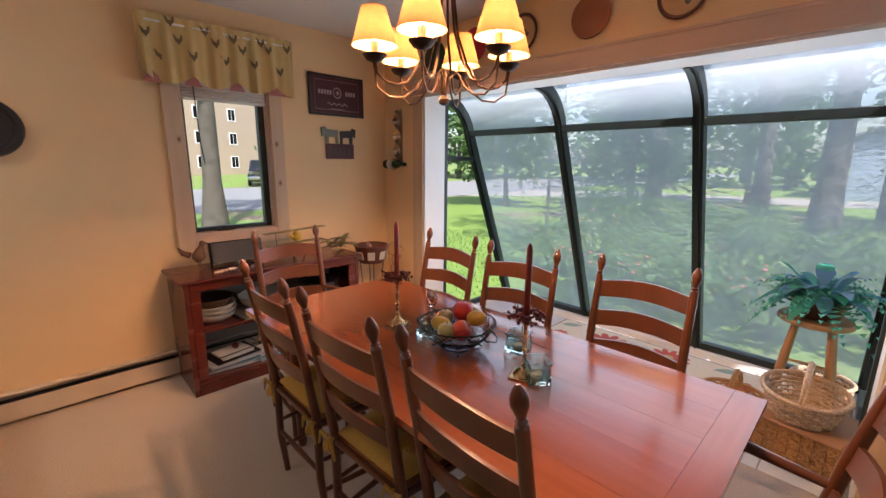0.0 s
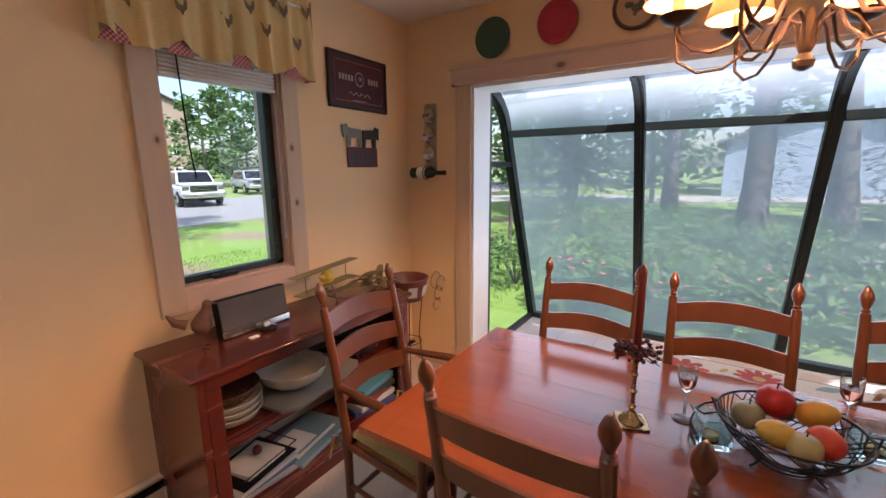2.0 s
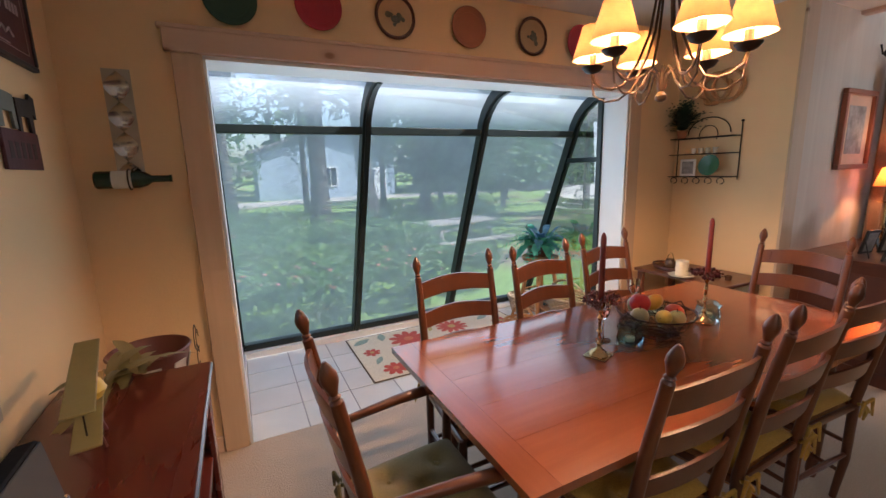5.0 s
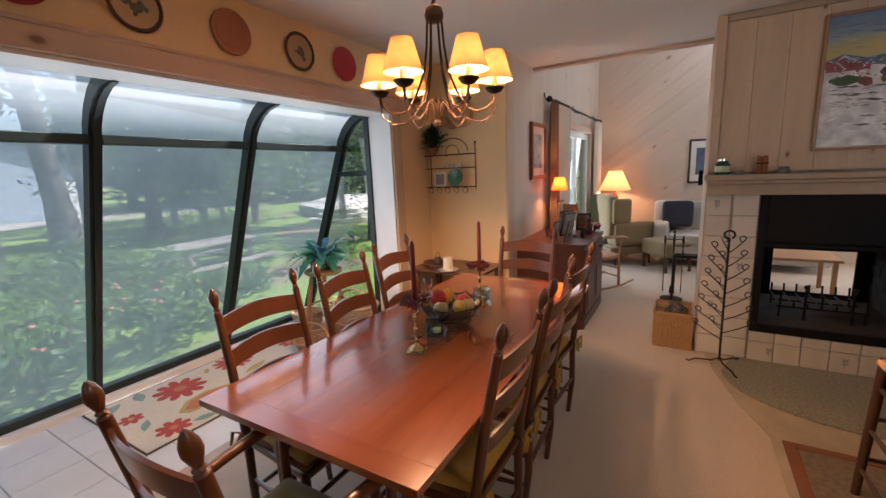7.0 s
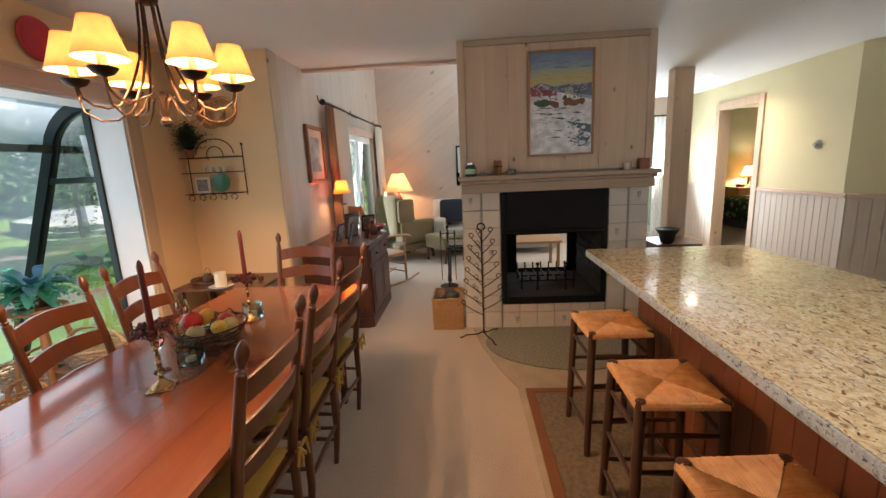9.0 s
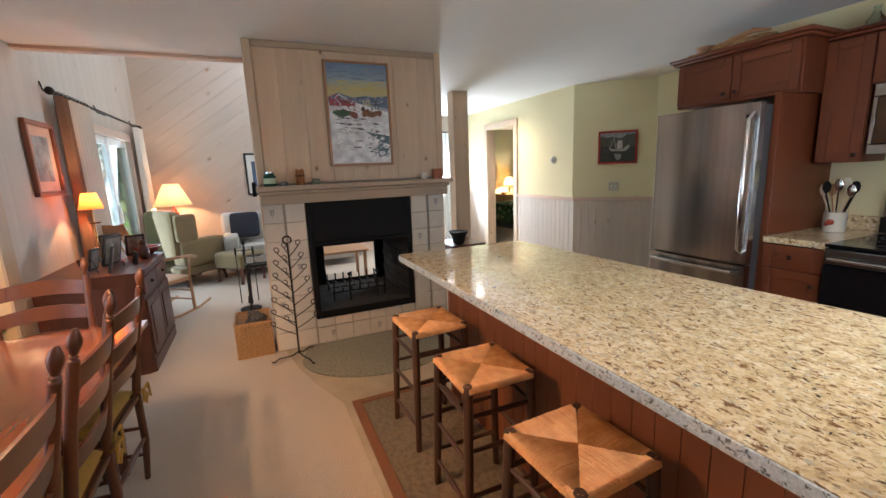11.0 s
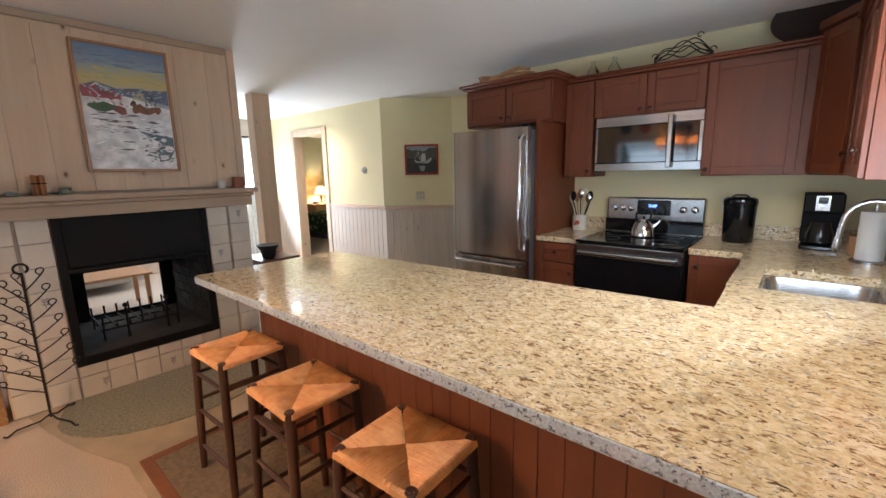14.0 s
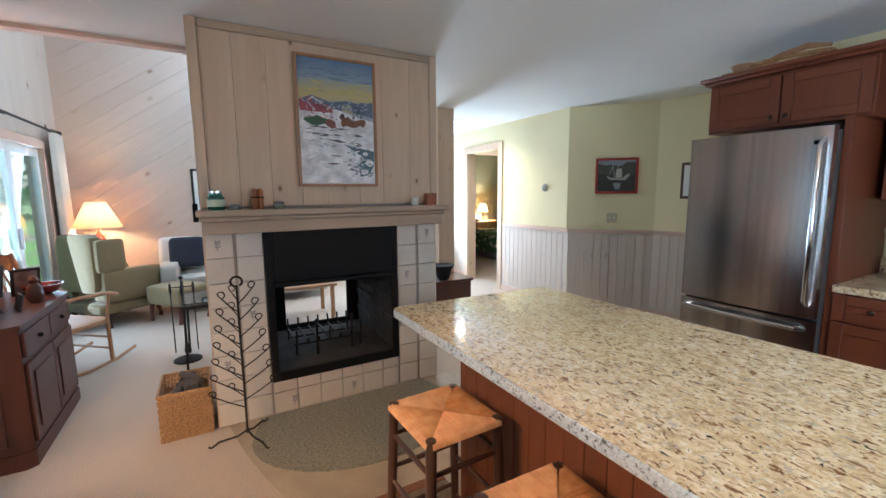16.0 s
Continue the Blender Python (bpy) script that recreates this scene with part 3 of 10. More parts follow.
# casing of the wide opening and of the small window
g = G().box(0.41, -0.022, 0, 0.528, 0.0, 1.963, 0.004).box(3.292, -0.022, 0, 3.41, 0.0, 1.963, 0.004)
setting("trim_opening_sides", g, PICKLED, "pickled pine casing")
setting("trim_opening_head", G().box(0.385, -0.030, 1.965, 3.435, 0.0, 2.075, 0.004).box(0.37, -0.036, 2.058, 3.45, 0.0, 2.078, 0.004), PICKLED_X, "pickled pine head casing")
g = G().box(0.53, -0.004, 0, 0.542, 0.222, 1.955).box(3.278, -0.004, 0, 3.29, 0.222, 1.955).box(0.53, -0.004, 1.945, 3.29, 0.222, 1.963)
setting("trim_opening_jamb", g, WHITE, "white painted jamb")
g = G().box(-0.0, wy0 - 0.10, 0.84, 0.022, wy0, 2.05, 0.003).box(0, wy1, 0.84, 0.022, wy1 + 0.095, 2.05, 0.003)
setting("trim_window_sides", g, PICKLED, "pickled pine window casing")
g = G().box(0, wy0, 0.84, 0.022, wy1, wz0, 0.003).box(0, wy0, wz1, 0.022, wy1, 2.05, 0.003)
g.box(-0.20, wy0, wz0 - 0.001, 0.0, wy1, wz0 + 0.012).box(-0.2, wy0, wz0, 0, wy0 + 0.012, wz1).box(-0.2, wy1 - 0.012, wz0, 0, wy1, wz1).box(-0.2, wy0, wz1 - 0.012, 0, wy1, wz1)
setting("trim_window_head_and_sill", g, PICKLED_Y, "pickled pine window casing")

# small window
w = tagged(new("window_1"), "small casement window in a dark frame", kind="structure")
g = G()
a0, a1, b0, b1 = wy0 + 0.012, wy1 - 0.012, wz0 + 0.012, wz1 - 0.012
for q in ((a0, b0, a1, b0 + 0.028), (a0, b1 - 0.03, a1, b1), (a0, b0, a0 + 0.022, b1), (a1 - 0.045, b0, a1, b1)):
    g.box(-0.11, q[0], q[1], -0.055, q[2], q[3], 0.004)
part("window_frame", g, FRAME, w)
part("pane", G().box(-0.088, a0 + 0.02, b0 + 0.02, -0.082, a1 - 0.04, b1 - 0.02), CLEARP, w).visible_shadow = False
g = G().box(-0.052, -1.45, b0, -0.02, -1.33, b0 + 0.02, 0.004).tube([(-0.035, -1.40, b0 + 0.02), (-0.01, -1.40, b0 + 0.035), (0.0, -1.44, b0 + 0.02)], 0.006)
part("window_crank", g, IRON, w)
g = G().box(-0.055, a1 - 0.05, 1.30, -0.04, a1 - 0.03, 1.36, 0.003).box(-0.055, a1 - 0.05, 1.66, -0.04, a1 - 0.03, 1.72, 0.003).box(-0.05, a1 - 0.05, 1.03, -0.035, a1 - 0.03, 1.07, 0.003)
part("window_latch", g, IRON, w)

# glazed bay: ribs, rails, panes, curb
bay = tagged(new("window_bay"), "glazed sunroom bay with dark metal ribs, curved eaves and fogged panes", kind="structure")
PROF = [(1.27, 0.06), (0.60, 1.70), (0.575, 1.78), (0.52, 1.865), (0.44, 1.94), (0.34, 1.995), (0.23, 2.02)]
RIBX = [0.508, 1.435, 2.362, 3.289]


def rib_section(x, w2, depth, prof):
    g = G()
    n = len(prof)
    vs = []
    for i, (y, z) in enumerate(prof):
        a, b = prof[max(i - 1, 0)], prof[min(i + 1, n - 1)]
        d = Vector((0, b[0] - a[0], b[1] - a[1])).normalized()
        nn = Vector((0, -d.z, d.y)) * -1
        if nn.y > 0:
            nn = -nn
        for s, t in ((-w2, 0), (w2, 0), (w2, depth), (-w2, depth)):
            vs.append((x + s, y + nn.y * t, z + nn.z * t))
    fs = [(0, 1, 2, 3), tuple(4 * (n - 1) + q for q in (3, 2, 1, 0))]
    for i in range(n - 1):
        for k in range(4):
            q = (k + 1) % 4
            fs.append((4 * i + k, 4 * i + q, 4 * i + 4 + q, 4 * i + 4 + k))
    return g.add(vs, fs)


for x in RIBX:
    part("rib", rib_section(x, 0.030, 0.07, PROF), FRAME, bay, "dark green-black aluminium rib")
    part("rib_cap", rib_section(x, 0.012, 0.085, PROF), FRAME, bay)
for x0, x1 in zip(RIBX, RIBX[1:]):
    part("rail", G().box(x0 + 0.031, 0.53, 1.672, x1 - 0.031, 0.60, 1.722, 0.004), FRAME, bay)
    part("rail", G().box(x0 + 0.031, 1.19, 0.05, x1 - 0.031, 1.28, 0.10, 0.004), FRAME, bay)
    g = G().sheet([[(x, y + 0.006, z + 0.004) for x in (x0 + 0.01, x1 - 0.01)] for y, z in PROF[:2]])
    part("pane", g, FOG, bay, "fogged double glazed pane").visible_shadow = False
    g = G().sheet([[(x, y + 0.006, z + 0.004) for x in (x0 + 0.01, x1 - 0.01)] for y, z in PROF[1:]])
    part("pane", g, FOG_TOP, bay, "fogged curved pane").visible_shadow = False
for x in (RIBX[0], RIBX[-1]):
    part("post", G().box(x - 0.026, 0.222, 0.05, x + 0.026, 0.272, 2.0, 0.004), FRAME, bay)
    part("rail", G().box(x - 0.02, 0.272, 1.455, x + 0.02, 0.66, 1.495, 0.004), FRAME, bay)
    part("rail", G().box(x - 0.02, 0.272, 0.05, x + 0.02, 1.20, 0.10, 0.004), FRAME, bay)
    g = G().add([(x, 0.25, 0.08), (x, 1.25, 0.08), (x, 0.61, 1.68), (x, 0.57, 1.78), (x, 0.51, 1.865), (x, 0.43, 1.94), (x, 0.25, 2.0)], [(0, 1, 2, 3, 4, 5, 6)])
    part("pane", g, CLEARP, bay, "clear side pane", smooth=False).visible_shadow = False
part("curb", G().box(0.50, 1.15, -0.01, 3.30, 1.30, 0.05, 0.005).box(0.46, 0.2, -0.01, 0.54, 1.3, 0.05, 0.005).box(3.26, 0.2, -0.01, 3.34, 1.3, 0.05, 0.005), WHITE, bay, "white painted curb")
bay_floor = setting("floor_bay", G().box(0.46, 0.0, -0.3, 3.34, 1.32, -0.004), FGROUT, "grey grout bed of the tiled bay")

# outside ground
setting("ground", G().box(-400, 1.34, -0.5, 400, 500, -0.32).box(-400, -400, -0.5, -0.22, 1.34, -0.32).box(3.4, -0.60, -0.5, 400, 1.34, -0.32), None, "sunlit lawn")

# chimney breast with a see-through firebox
CX0, CX1, CY0, CY1 = 4.01, 4.95, -3.835, -2.28
FY0, FY1, FZ0, FZ1 = -3.50, -2.61, 0.228, 1.22
ch = tagged(new("wall_chimney"), "pine clad chimney breast with a tiled surround and a see-through firebox", kind="structure")
g = G()
for xa, xb in ((CX0 + 0.02, CX1),):
    g.box(xa, CY0 + 0.016, 0, xb, FY0, FZ1).box(xa, FY1, 0, xb, CY1 - 0.016, FZ1).box(xa, FY0, 0, xb, FY1, FZ0).box(xa, CY0 + 0.016, FZ1, xb, CY1 - 0.016, H)
part("core", g, GROUT, ch, "grout and rough core")
ys = [CY0, CY0 + 0.39, CY0 + 0.78, CY0 + 1.17, CY1]
g = G()
for y0, y1 in zip([CY0 + 0.057, -3.62, -3.41, -3.24, -3.02, -2.86, -2.68, -2.50], [-3.6208, -3.4108, -3.2408, -3.0208, -2.8608, -2.6808, -2.5008, CY1 - 0.057]):
    part("board", G().box(CX0, y0, 1.375, CX0 + 0.018, y1, H - 0.05, 0.0015), PICKLED, ch, "knotty pickled pine board")
for y0, y1 in ((CY0, CY0 + 0.056), (CY1 - 0.056, CY1)):
    part("corner_board", G().box(CX0 - 0.014, y0, 1.375, CX0 + 0.018, y1, H - 0.003, 0.004), PICKLED, ch)
part("head_board", G().box(CX0 - 0.010, CY0 + 0.058, H - 0.048, CX0 + 0.018, CY1 - 0.058, H - 0.003, 0.004), MANTEL, ch)
for y0, y1 in ((CY0, CY0 + 0.015), (CY1 - 0.015, CY1)):
    for k in range(6):
        x0 = CX0 + 0.02 + k * 0.155
        part("side_board", G().box(x0, y0, 0.0, x0 + 0.152, y1, H - 0.003, 0.003), PICKLED, ch)
# mantel
mant = thing("mantel_shelf", (CX0, -3.06, 1.22), "pickled pine mantel shelf over the fireplace", "mantel")
part("shelf", G().box(-0.155, -0.80, 0.105, 0.0, 0.80, 0.140, 0.005), MANTEL, mant)
part("frieze", G().box(-0.085, -0.775, 0.0, 0.0, 0.775, 0.075, 0.004), MANTEL, mant)
part("moulding", G().box(-0.115, -0.785, 0.076, 0.0, 0.785, 0.104, 0.008), MANTEL, mant)
# tiles
T = 0.152
tile_mesh = G().box(-0.002, -T / 2 + 0.0025, -T / 2 + 0.0025, 0.012, T / 2 - 0.0025, T / 2 - 0.0025, 0.003).mesh("tile")
tile_mesh.materials.append(TILE)


def tile(y0, y1, z0, z1):
    if y1 - y0 > 0.148 and z1 - z0 > 0.148:
        part("tile", tile_mesh, None, ch, at=Matrix.Translation((CX0 + 0.008, (y0 + y1) / 2, (z0 + z1) / 2)))
    else:
        part("tile", G().box(CX0 + 0.006, y0 + 0.0025, z0 + 0.0025, CX0 + 0.020, y1 - 0.0025, z1 - 0.0025, 0.003), TILE, ch)


for ys_ in ([CY1, CY1 - T - 0.013, FY1], [FY0, FY0 - T - 0.013, CY0]):
    for a, b in zip(ys_, ys_[1:]):
        z = FZ1
        while z > 0.01:
            tile(b, a, max(z - T, 0.002), z)
            z -= T
y = FY1
while y > FY0 + 0.02:
    tile(max(y - T, FY0), y, 0.002, 0.15)
    tile(max(y - T, FY0), y, 0.15, FZ0 - 0.002)
    y -= T
# painted sprigs on some tiles
sprig = plain("blue_grey_glaze", (0.24, 0.23, 0.25), 0.4)
for yy, zz in ((-2.355, 1.145), (-2.52, 0.69), (-2.36, 0.39), (-3.58, 0.84), (-3.75, 1.145), (-3.58, 0.54), (-2.74, 0.075), (-3.15, 0.075)):
    g = G()
    random.seed(int(abs(yy * 1000)))
    g.tube([(0, 0, -0.03), (0, 0.004, 0.0), (0, -0.002, 0.03)], 0.0022, 5)
    for s in (-1, 1):
        for h in (-0.012, 0.006, 0.02):
            g.add([(0, 0, h), (0, s * 0.012, h + 0.004), (0, s * 0.02, h + 0.016), (0, s * 0.006, h + 0.012)], [(0, 1, 2, 3)])
    part("tile_sprig", g, sprig, ch, at=Matrix.Translation((CX0 + 0.0045, yy, zz)), smooth=False)
# firebox
fb = thing("fireplace", (CX0, (FY0 + FY1) / 2, FZ0), "black metal see-through fireplace insert with a grate", "fireplace")
w2 = (FY1 - FY0) / 2
g = G().box(-0.006, -w2, 0.0, 0.02, -w2 + 0.045, 0.99, 0.003).box(-0.006, w2 - 0.045, 0, 0.02, w2, 0.99, 0.003).box(-0.006, -w2 + 0.045, 0, 0.02, w2 - 0.045, 0.06, 0.003)
part("frame", g, BLACKM, fb)
part("hood", G().box(-0.012, -w2 + 0.045, 0.66, 0.02, w2 - 0.045, 0.99, 0.004).box(-0.03, -w2 + 0.03, 0.63, 0.0, w2 - 0.03, 0.66, 0.006), BLACKM, fb)
g = G()
fb_brick = plain("sooty_firebrick", (0.055, 0.050, 0.045), 0.9, var=0.4, bump=0.4, bscale=30)
D = CX1 - CX0
g.box(0.02, -w2, 0, D, -w2 + 0.02, 0.99).box(0.02, w2 - 0.02, 0, D, w2, 0.99).box(0.02, -w2 + 0.02, 0.0, D, w2 - 0.02, 0.05).box(0.02, -w2 + 0.02, 0.70, D, w2 - 0.02, 0.72)
part("lining", g, fb_brick, fb, "sooty firebrick lining")
g = G()
for k in range(8):
    z = 0.06 + k * 0.08
    for j in range(4):
        x = 0.04 + (j + (k % 2) * 0.5) * 0.2
        if x + 0.19 < D:
            g.box(x, w2 - 0.03, z, x + 0.19, w2 - 0.018, z + 0.072, 0.004).box(x, -w2 + 0.018, z, x + 0.19, -w2 + 0.03, z + 0.072, 0.004)
part("brick_facing", g, fb_brick, fb)["kind"] = "stuff"
part("back_frame", G().box(D - 0.02, -w2 + 0.02, 0.05, D, -w2 + 0.12, 0.72).box(D - 0.02, w2 - 0.23, 0.05, D, w2 - 0.02, 0.72).box(D - 0.02, -w2 + 0.12, 0.46, D, w2 - 0.23, 0.72).box(D - 0.02, -w2 + 0.12, 0.05, D, w2 - 0.23, 0.09), BLACKM, fb)
g = G()
for x in (0.28, 0.46, 0.64):
    g.tube([(x, -0.26, 0.13), (x, 0.26, 0.13)], 0.008, 6)
for k in range(7):
    yy = -0.24 + k * 0.08
    g.tube([(0.26, yy, 0.24 if k in (0, 3, 6) else 0.17), (0.27, yy, 0.14), (0.66, yy, 0.14), (0.67, yy, 0.22)], 0.007, 6)
for x in (0.28, 0.64):
    for yy in (-0.24, 0.24):
        g.tube([(x, yy, 0.05), (x, yy, 0.13)], 0.008, 6)
part("grate", g, IRON, fb)
for s in (-0.16, 0.10):
    part("andiron", G().tube([(0.24, s, 0.05), (0.24, s, 0.14), (0.235, s, 0.28)], [0.012, 0.008, 0.010], 8).ball((0.235, s, 0.30), 0.018, 8), IRON, fb)
# hearth rug
g = G().plate([(3.995, -2.52)] + [(3.70 - 0.0 + 0.50 * math.cos(radians(a)) * 1.0, -3.10 + 0.66 * math.sin(radians(a))) for a in range(90, 271, 10)][0:19] + [(3.995, -3.68)], 0.005, 0.014)
rug = thing("hearth_rug", (0, 0, 0), "grey-green half-oval hearth rug lying before the fireplace", "rug")
part("carpet_field", g, woven("grey_green_rug", (0.27, 0.25, 0.18), (0.15, 0.145, 0.11), 60, 0.95, 0.5, 0.4), rug)
mat_ = thing("kitchen_mat", (0, 0, 0), "brown mat with a reddish wooden-coloured border under the stools", "rug")
part("field", G().box(0.30, -3.27, 0.006, 2.90, -2.72, 0.016, 0.002), woven("brown_mat", (0.20, 0.145, 0.085), (0.125, 0.09, 0.055), 40, 0.9, 0.4, 0.4), mat_)
part("border", G().box(0.25, -2.72, 0.006, 2.95, -2.665, 0.020, 0.003).box(2.90, -3.27, 0.006, 2.95, -2.72, 0.020, 0.003), plain("red_brown_border", (0.20, 0.075, 0.03), 0.6), mat_)



def shaker(parent, name, x0, z0, x1, z1, y, knob=None, mat=None, m=None, label=""):
    """A cabinet front with a recessed field in a frame, seen from +y, on the plane y."""
    mt = mat or CAB
    d = part(name, G().box(x0 + 0.055, y + 0.002, z0 + 0.055, x1 - 0.055, y + 0.010, z1 - 0.055), mt, parent, label, at=m)
    for a in ((x0, z0, x0 + 0.056, z1), (x1 - 0.056, z0, x1, z1)):
        part("stile", G().box(a[0] + 0.0015, y, a[1] + 0.0015, a[2], y + 0.020, a[3] - 0.0015, 0.002), mt, d)
    for za, zb in ((z0 + 0.0015, z0 + 0.056), (z1 - 0.056, z1 - 0.0015)):
        part("rail", G().box(x0 + 0.057, y, za, x1 - 0.057, y + 0.020, zb, 0.002), CAB_X, d)
    if knob:
        kx, kz = knob
        kk = G().lathe([(0.005, 0), (0.006, 0.012), (0.014, 0.018), (0.015, 0.026), (0.008, 0.031)], 10, Matrix.Translation((kx, y + 0.02, kz)) @ Matrix.Rotation(radians(-90), 4, "X"))
        part("knob", kk, BRONZE, d, "round dark bronze knob")
    return d


YU, YB, YW = -5.75, -5.33, -6.05
# wall units on the south wall
u = thing("wall_cabinet_over_fridge", (0, 0, 0), "dark cherry wall cabinet above the refrigerator, two doors", "cabinet", "wall cabinets")
part("body", G().box(2.10, YW, 1.84, 2.96, -5.49, 2.17, 0.002), CAB, u)
shaker(u, "door", 2.11, 1.86, 2.525, 2.15, -5.488, (2.49, 1.90))
shaker(u, "door", 2.535, 1.86, 2.95, 2.15, -5.488, (2.57, 1.90))
part("crown", G().box(2.06, YW, 2.171, 2.99, -5.45, 2.19, 0.004).box(2.04, YW, 2.19, 3.01, -5.42, 2.215, 0.008), CAB_X, u)
u = thing("end_panel", (0, 0, 0), "tall cherry side panel beside the refrigerator", "cabinet")
part("panel", G().box(2.136, YW, 0, 2.178, -5.36, 1.838, 0.002), CAB, u)
u = thing("wall_cabinet_narrow", (0, 0, 0), "cherry wall cabinet beside the refrigerator, one narrow door", "cabinet", "wall cabinets")
part("body", G().box(1.858, YW, 1.385, 2.098, YU, 2.15, 0.002), CAB, u)
shaker(u, "door", 1.862, 1.39, 2.095, 2.14, YU + 0.001, (1.885, 1.43))
u = thing("wall_cabinet_over_microwave", (0, 0, 0), "short cherry wall cabinet above the microwave, two doors", "cabinet", "wall cabinets")
part("body", G().box(1.078, YW, 1.845, 1.856, YU, 2.15, 0.002), CAB, u)
shaker(u, "door", 1.082, 1.85, 1.462, 2.14, YU + 0.001, (1.43, 1.885))
shaker(u, "door", 1.466, 1.85, 1.852, 2.14, YU + 0.001, (1.50, 1.885))
u = thing("wall_cabinet_wide", (0, 0, 0), "wide cherry wall cabinet with one large door", "cabinet", "wall cabinets")
part("body", G().box(0.50, YW, 1.385, 1.076, YU, 2.15, 0.002), CAB, u)
shaker(u, "door", 0.56, 1.39, 1.072, 2.14, YU + 0.001, (1.045, 1.43))
part("crown", G().box(0.50, YW, 2.151, 2.098, YU + 0.03, 2.17, 0.004).box(0.50, YW, 2.17, 2.098, YU + 0.05, 2.192, 0.008), CAB_X, u)
u = thing("wall_cabinet", (0, 0, 0), "taller cherry wall cabinet on the side wall, two doors", "cabinet", "wall cabinets")
part("body", G().box(0.002, -5.449, 1.385, 0.33, -4.55, 2.16, 0.002), CAB, u)
part("crown", G().box(0.002, -5.449, 2.161, 0.36, -4.52, 2.18, 0.004).box(0.002, -5.449, 2.18, 0.385, -4.5, 2.20, 0.008), CAB_X, u)
for k, (ya, yb) in enumerate(((-5.44, -5.0), (-4.99, -4.56))):
    m = Matrix.Translation((0.331, (ya + yb) / 2, 0)) @ Matrix.Rotation(radians(-90), 4, "Z")
    shaker(u, "door", -(yb - ya) / 2, 1.39, (yb - ya) / 2, 2.15, 0.0, (-0.18 if k else 0.18, 1.50), m=m)
u = thing("corner_cabinet", (0, 0, 0), "tall diagonal corner wall cabinet in lighter cherry", "cabinet", "wall cabinets")
part("body", G().plate([(0.002, -6.048), (0.498, -6.048), (0.498, -5.735), (0.345, -5.451), (0.002, -5.451)], 1.385, 2.22), CAB, u)
part("crown", G().plate([(0.002, -6.048), (0.53, -6.048), (0.53, -5.71), (0.375, -5.42), (0.002, -5.42)], 2.221, 2.265), CAB_X, u)
_L = math.hypot(0.153, 0.284)
shaker(u, "door", -_L / 2 + 0.01, 1.395, _L / 2 - 0.01, 2.21, 0.0, None, m=Matrix.Translation((0.4225, -5.5925, 0)) @ Matrix.Rotation(math.atan2(0.153, 0.284) - math.pi / 2, 4, "Z"))
# base units
u = thing("base_cabinet_left", (0, 0, 0), "small cherry base cabinet with a drawer over a door", "cabinet", "base cabinets")
part("body", G().box(1.80, YW, 0.10, 2.14, YB - 0.03, 0.878, 0.002).box(1.80, YW, 0.0, 2.14, YB - 0.09, 0.10), CAB, u)
shaker(u, "drawer", 1.805, 0.72, 2.136, 0.872, YB - 0.029, (1.97, 0.80))
shaker(u, "door", 1.805, 0.12, 2.136, 0.712, YB - 0.029, (1.84, 0.64))
u = thing("base_cabinet_right", (0, 0, 0), "cherry base cabinet beside the range", "cabinet", "base cabinets")
part("body", G().box(0.70, YW, 0.10, 1.04, YB - 0.07, 0.878, 0.002).box(0.70, YW, 0.0, 1.04, YB - 0.09, 0.10), CAB, u)
shaker(u, "door", 0.735, 0.12, 1.036, 0.872, YB - 0.069, (0.99, 0.80))
u = thing("sink_cabinet", (0, 0, 0), "run of cherry base cabinets under the sink", "cabinet", "base cabinets")
part("body", G().box(0.002, -6.04, 0.0, 0.69, -4.99, 0.878, 0.002).box(0.002, -4.99, 0.0, 0.69, -4.48, 0.68).box(0.002, -4.48, 0.0, 0.69, -3.92, 0.878), CAB, u)
for ya, yb in ((-5.30, -4.86), (-4.85, -4.41), (-4.40, -3.97)):
    m = Matrix.Translation((0.691, (ya + yb) / 2, 0)) @ Matrix.Rotation(radians(-90), 4, "Z")
    shaker(u, "door", -(yb - ya) / 2, 0.12, (yb - ya) / 2, 0.68, 0.0, (0.17, 0.62), m=m)
# peninsula body with planked back
u = thing("peninsula", (0, 0, 0), "cherry peninsula cabinet with a beadboard back", "kitchen peninsula")
part("body", G().box(0.002, -3.90, 0.0, 2.77, -3.295, 0.878, 0.002), CAB, u)
x = 0.004
while x < 2.77:
    x1 = min(x + 0.085, 2.772)
    part("plank", G().box(x + 0.0008, -3.294, 0.0, x1 - 0.0008, -3.280, 0.876, 0.002), PENINSULA_WOOD, u)
    x = x1
y = -3.898
while y < -3.30:
    part("plank", G().box(2.771, y + 0.002, 0.0, 2.785, min(y + 0.085, -3.296) - 0.002, 0.876, 0.002), PENINSULA_WOOD, u)
    y += 0.085
# granite
wt = thing("granite_worktop", (0, 0, 0), "speckled cream and brown polished granite worktop", "worktop")
g = G().plate([(0.002, -3.035), (2.955, -3.035), (2.975, -3.055), (2.95, -3.91), (2.93, -3.93), (0.715, -4.085), (0.722, -4.49), (0.002, -4.49)], 0.880, 0.920)
part("slab", g, GRANITE, wt)
for xa, xb in ((0.002, 0.19), (0.61, 0.728)):
    part("slab", G().box(xa, -4.98, 0.88, xb, -4.491, 0.92), GRANITE, wt)
g = G().plate([(0.002, -6.048), (1.043, -6.048), (1.043, YB - 0.04), (0.745, YB - 0.04), (0.728, -4.981), (0.002, -4.981)], 0.88, 0.92)
part("slab", g, GRANITE, wt)
part("slab", G().box(1.797, -6.048, 0.88, 2.141, YB, 0.92, 0.003), GRANITE, wt)
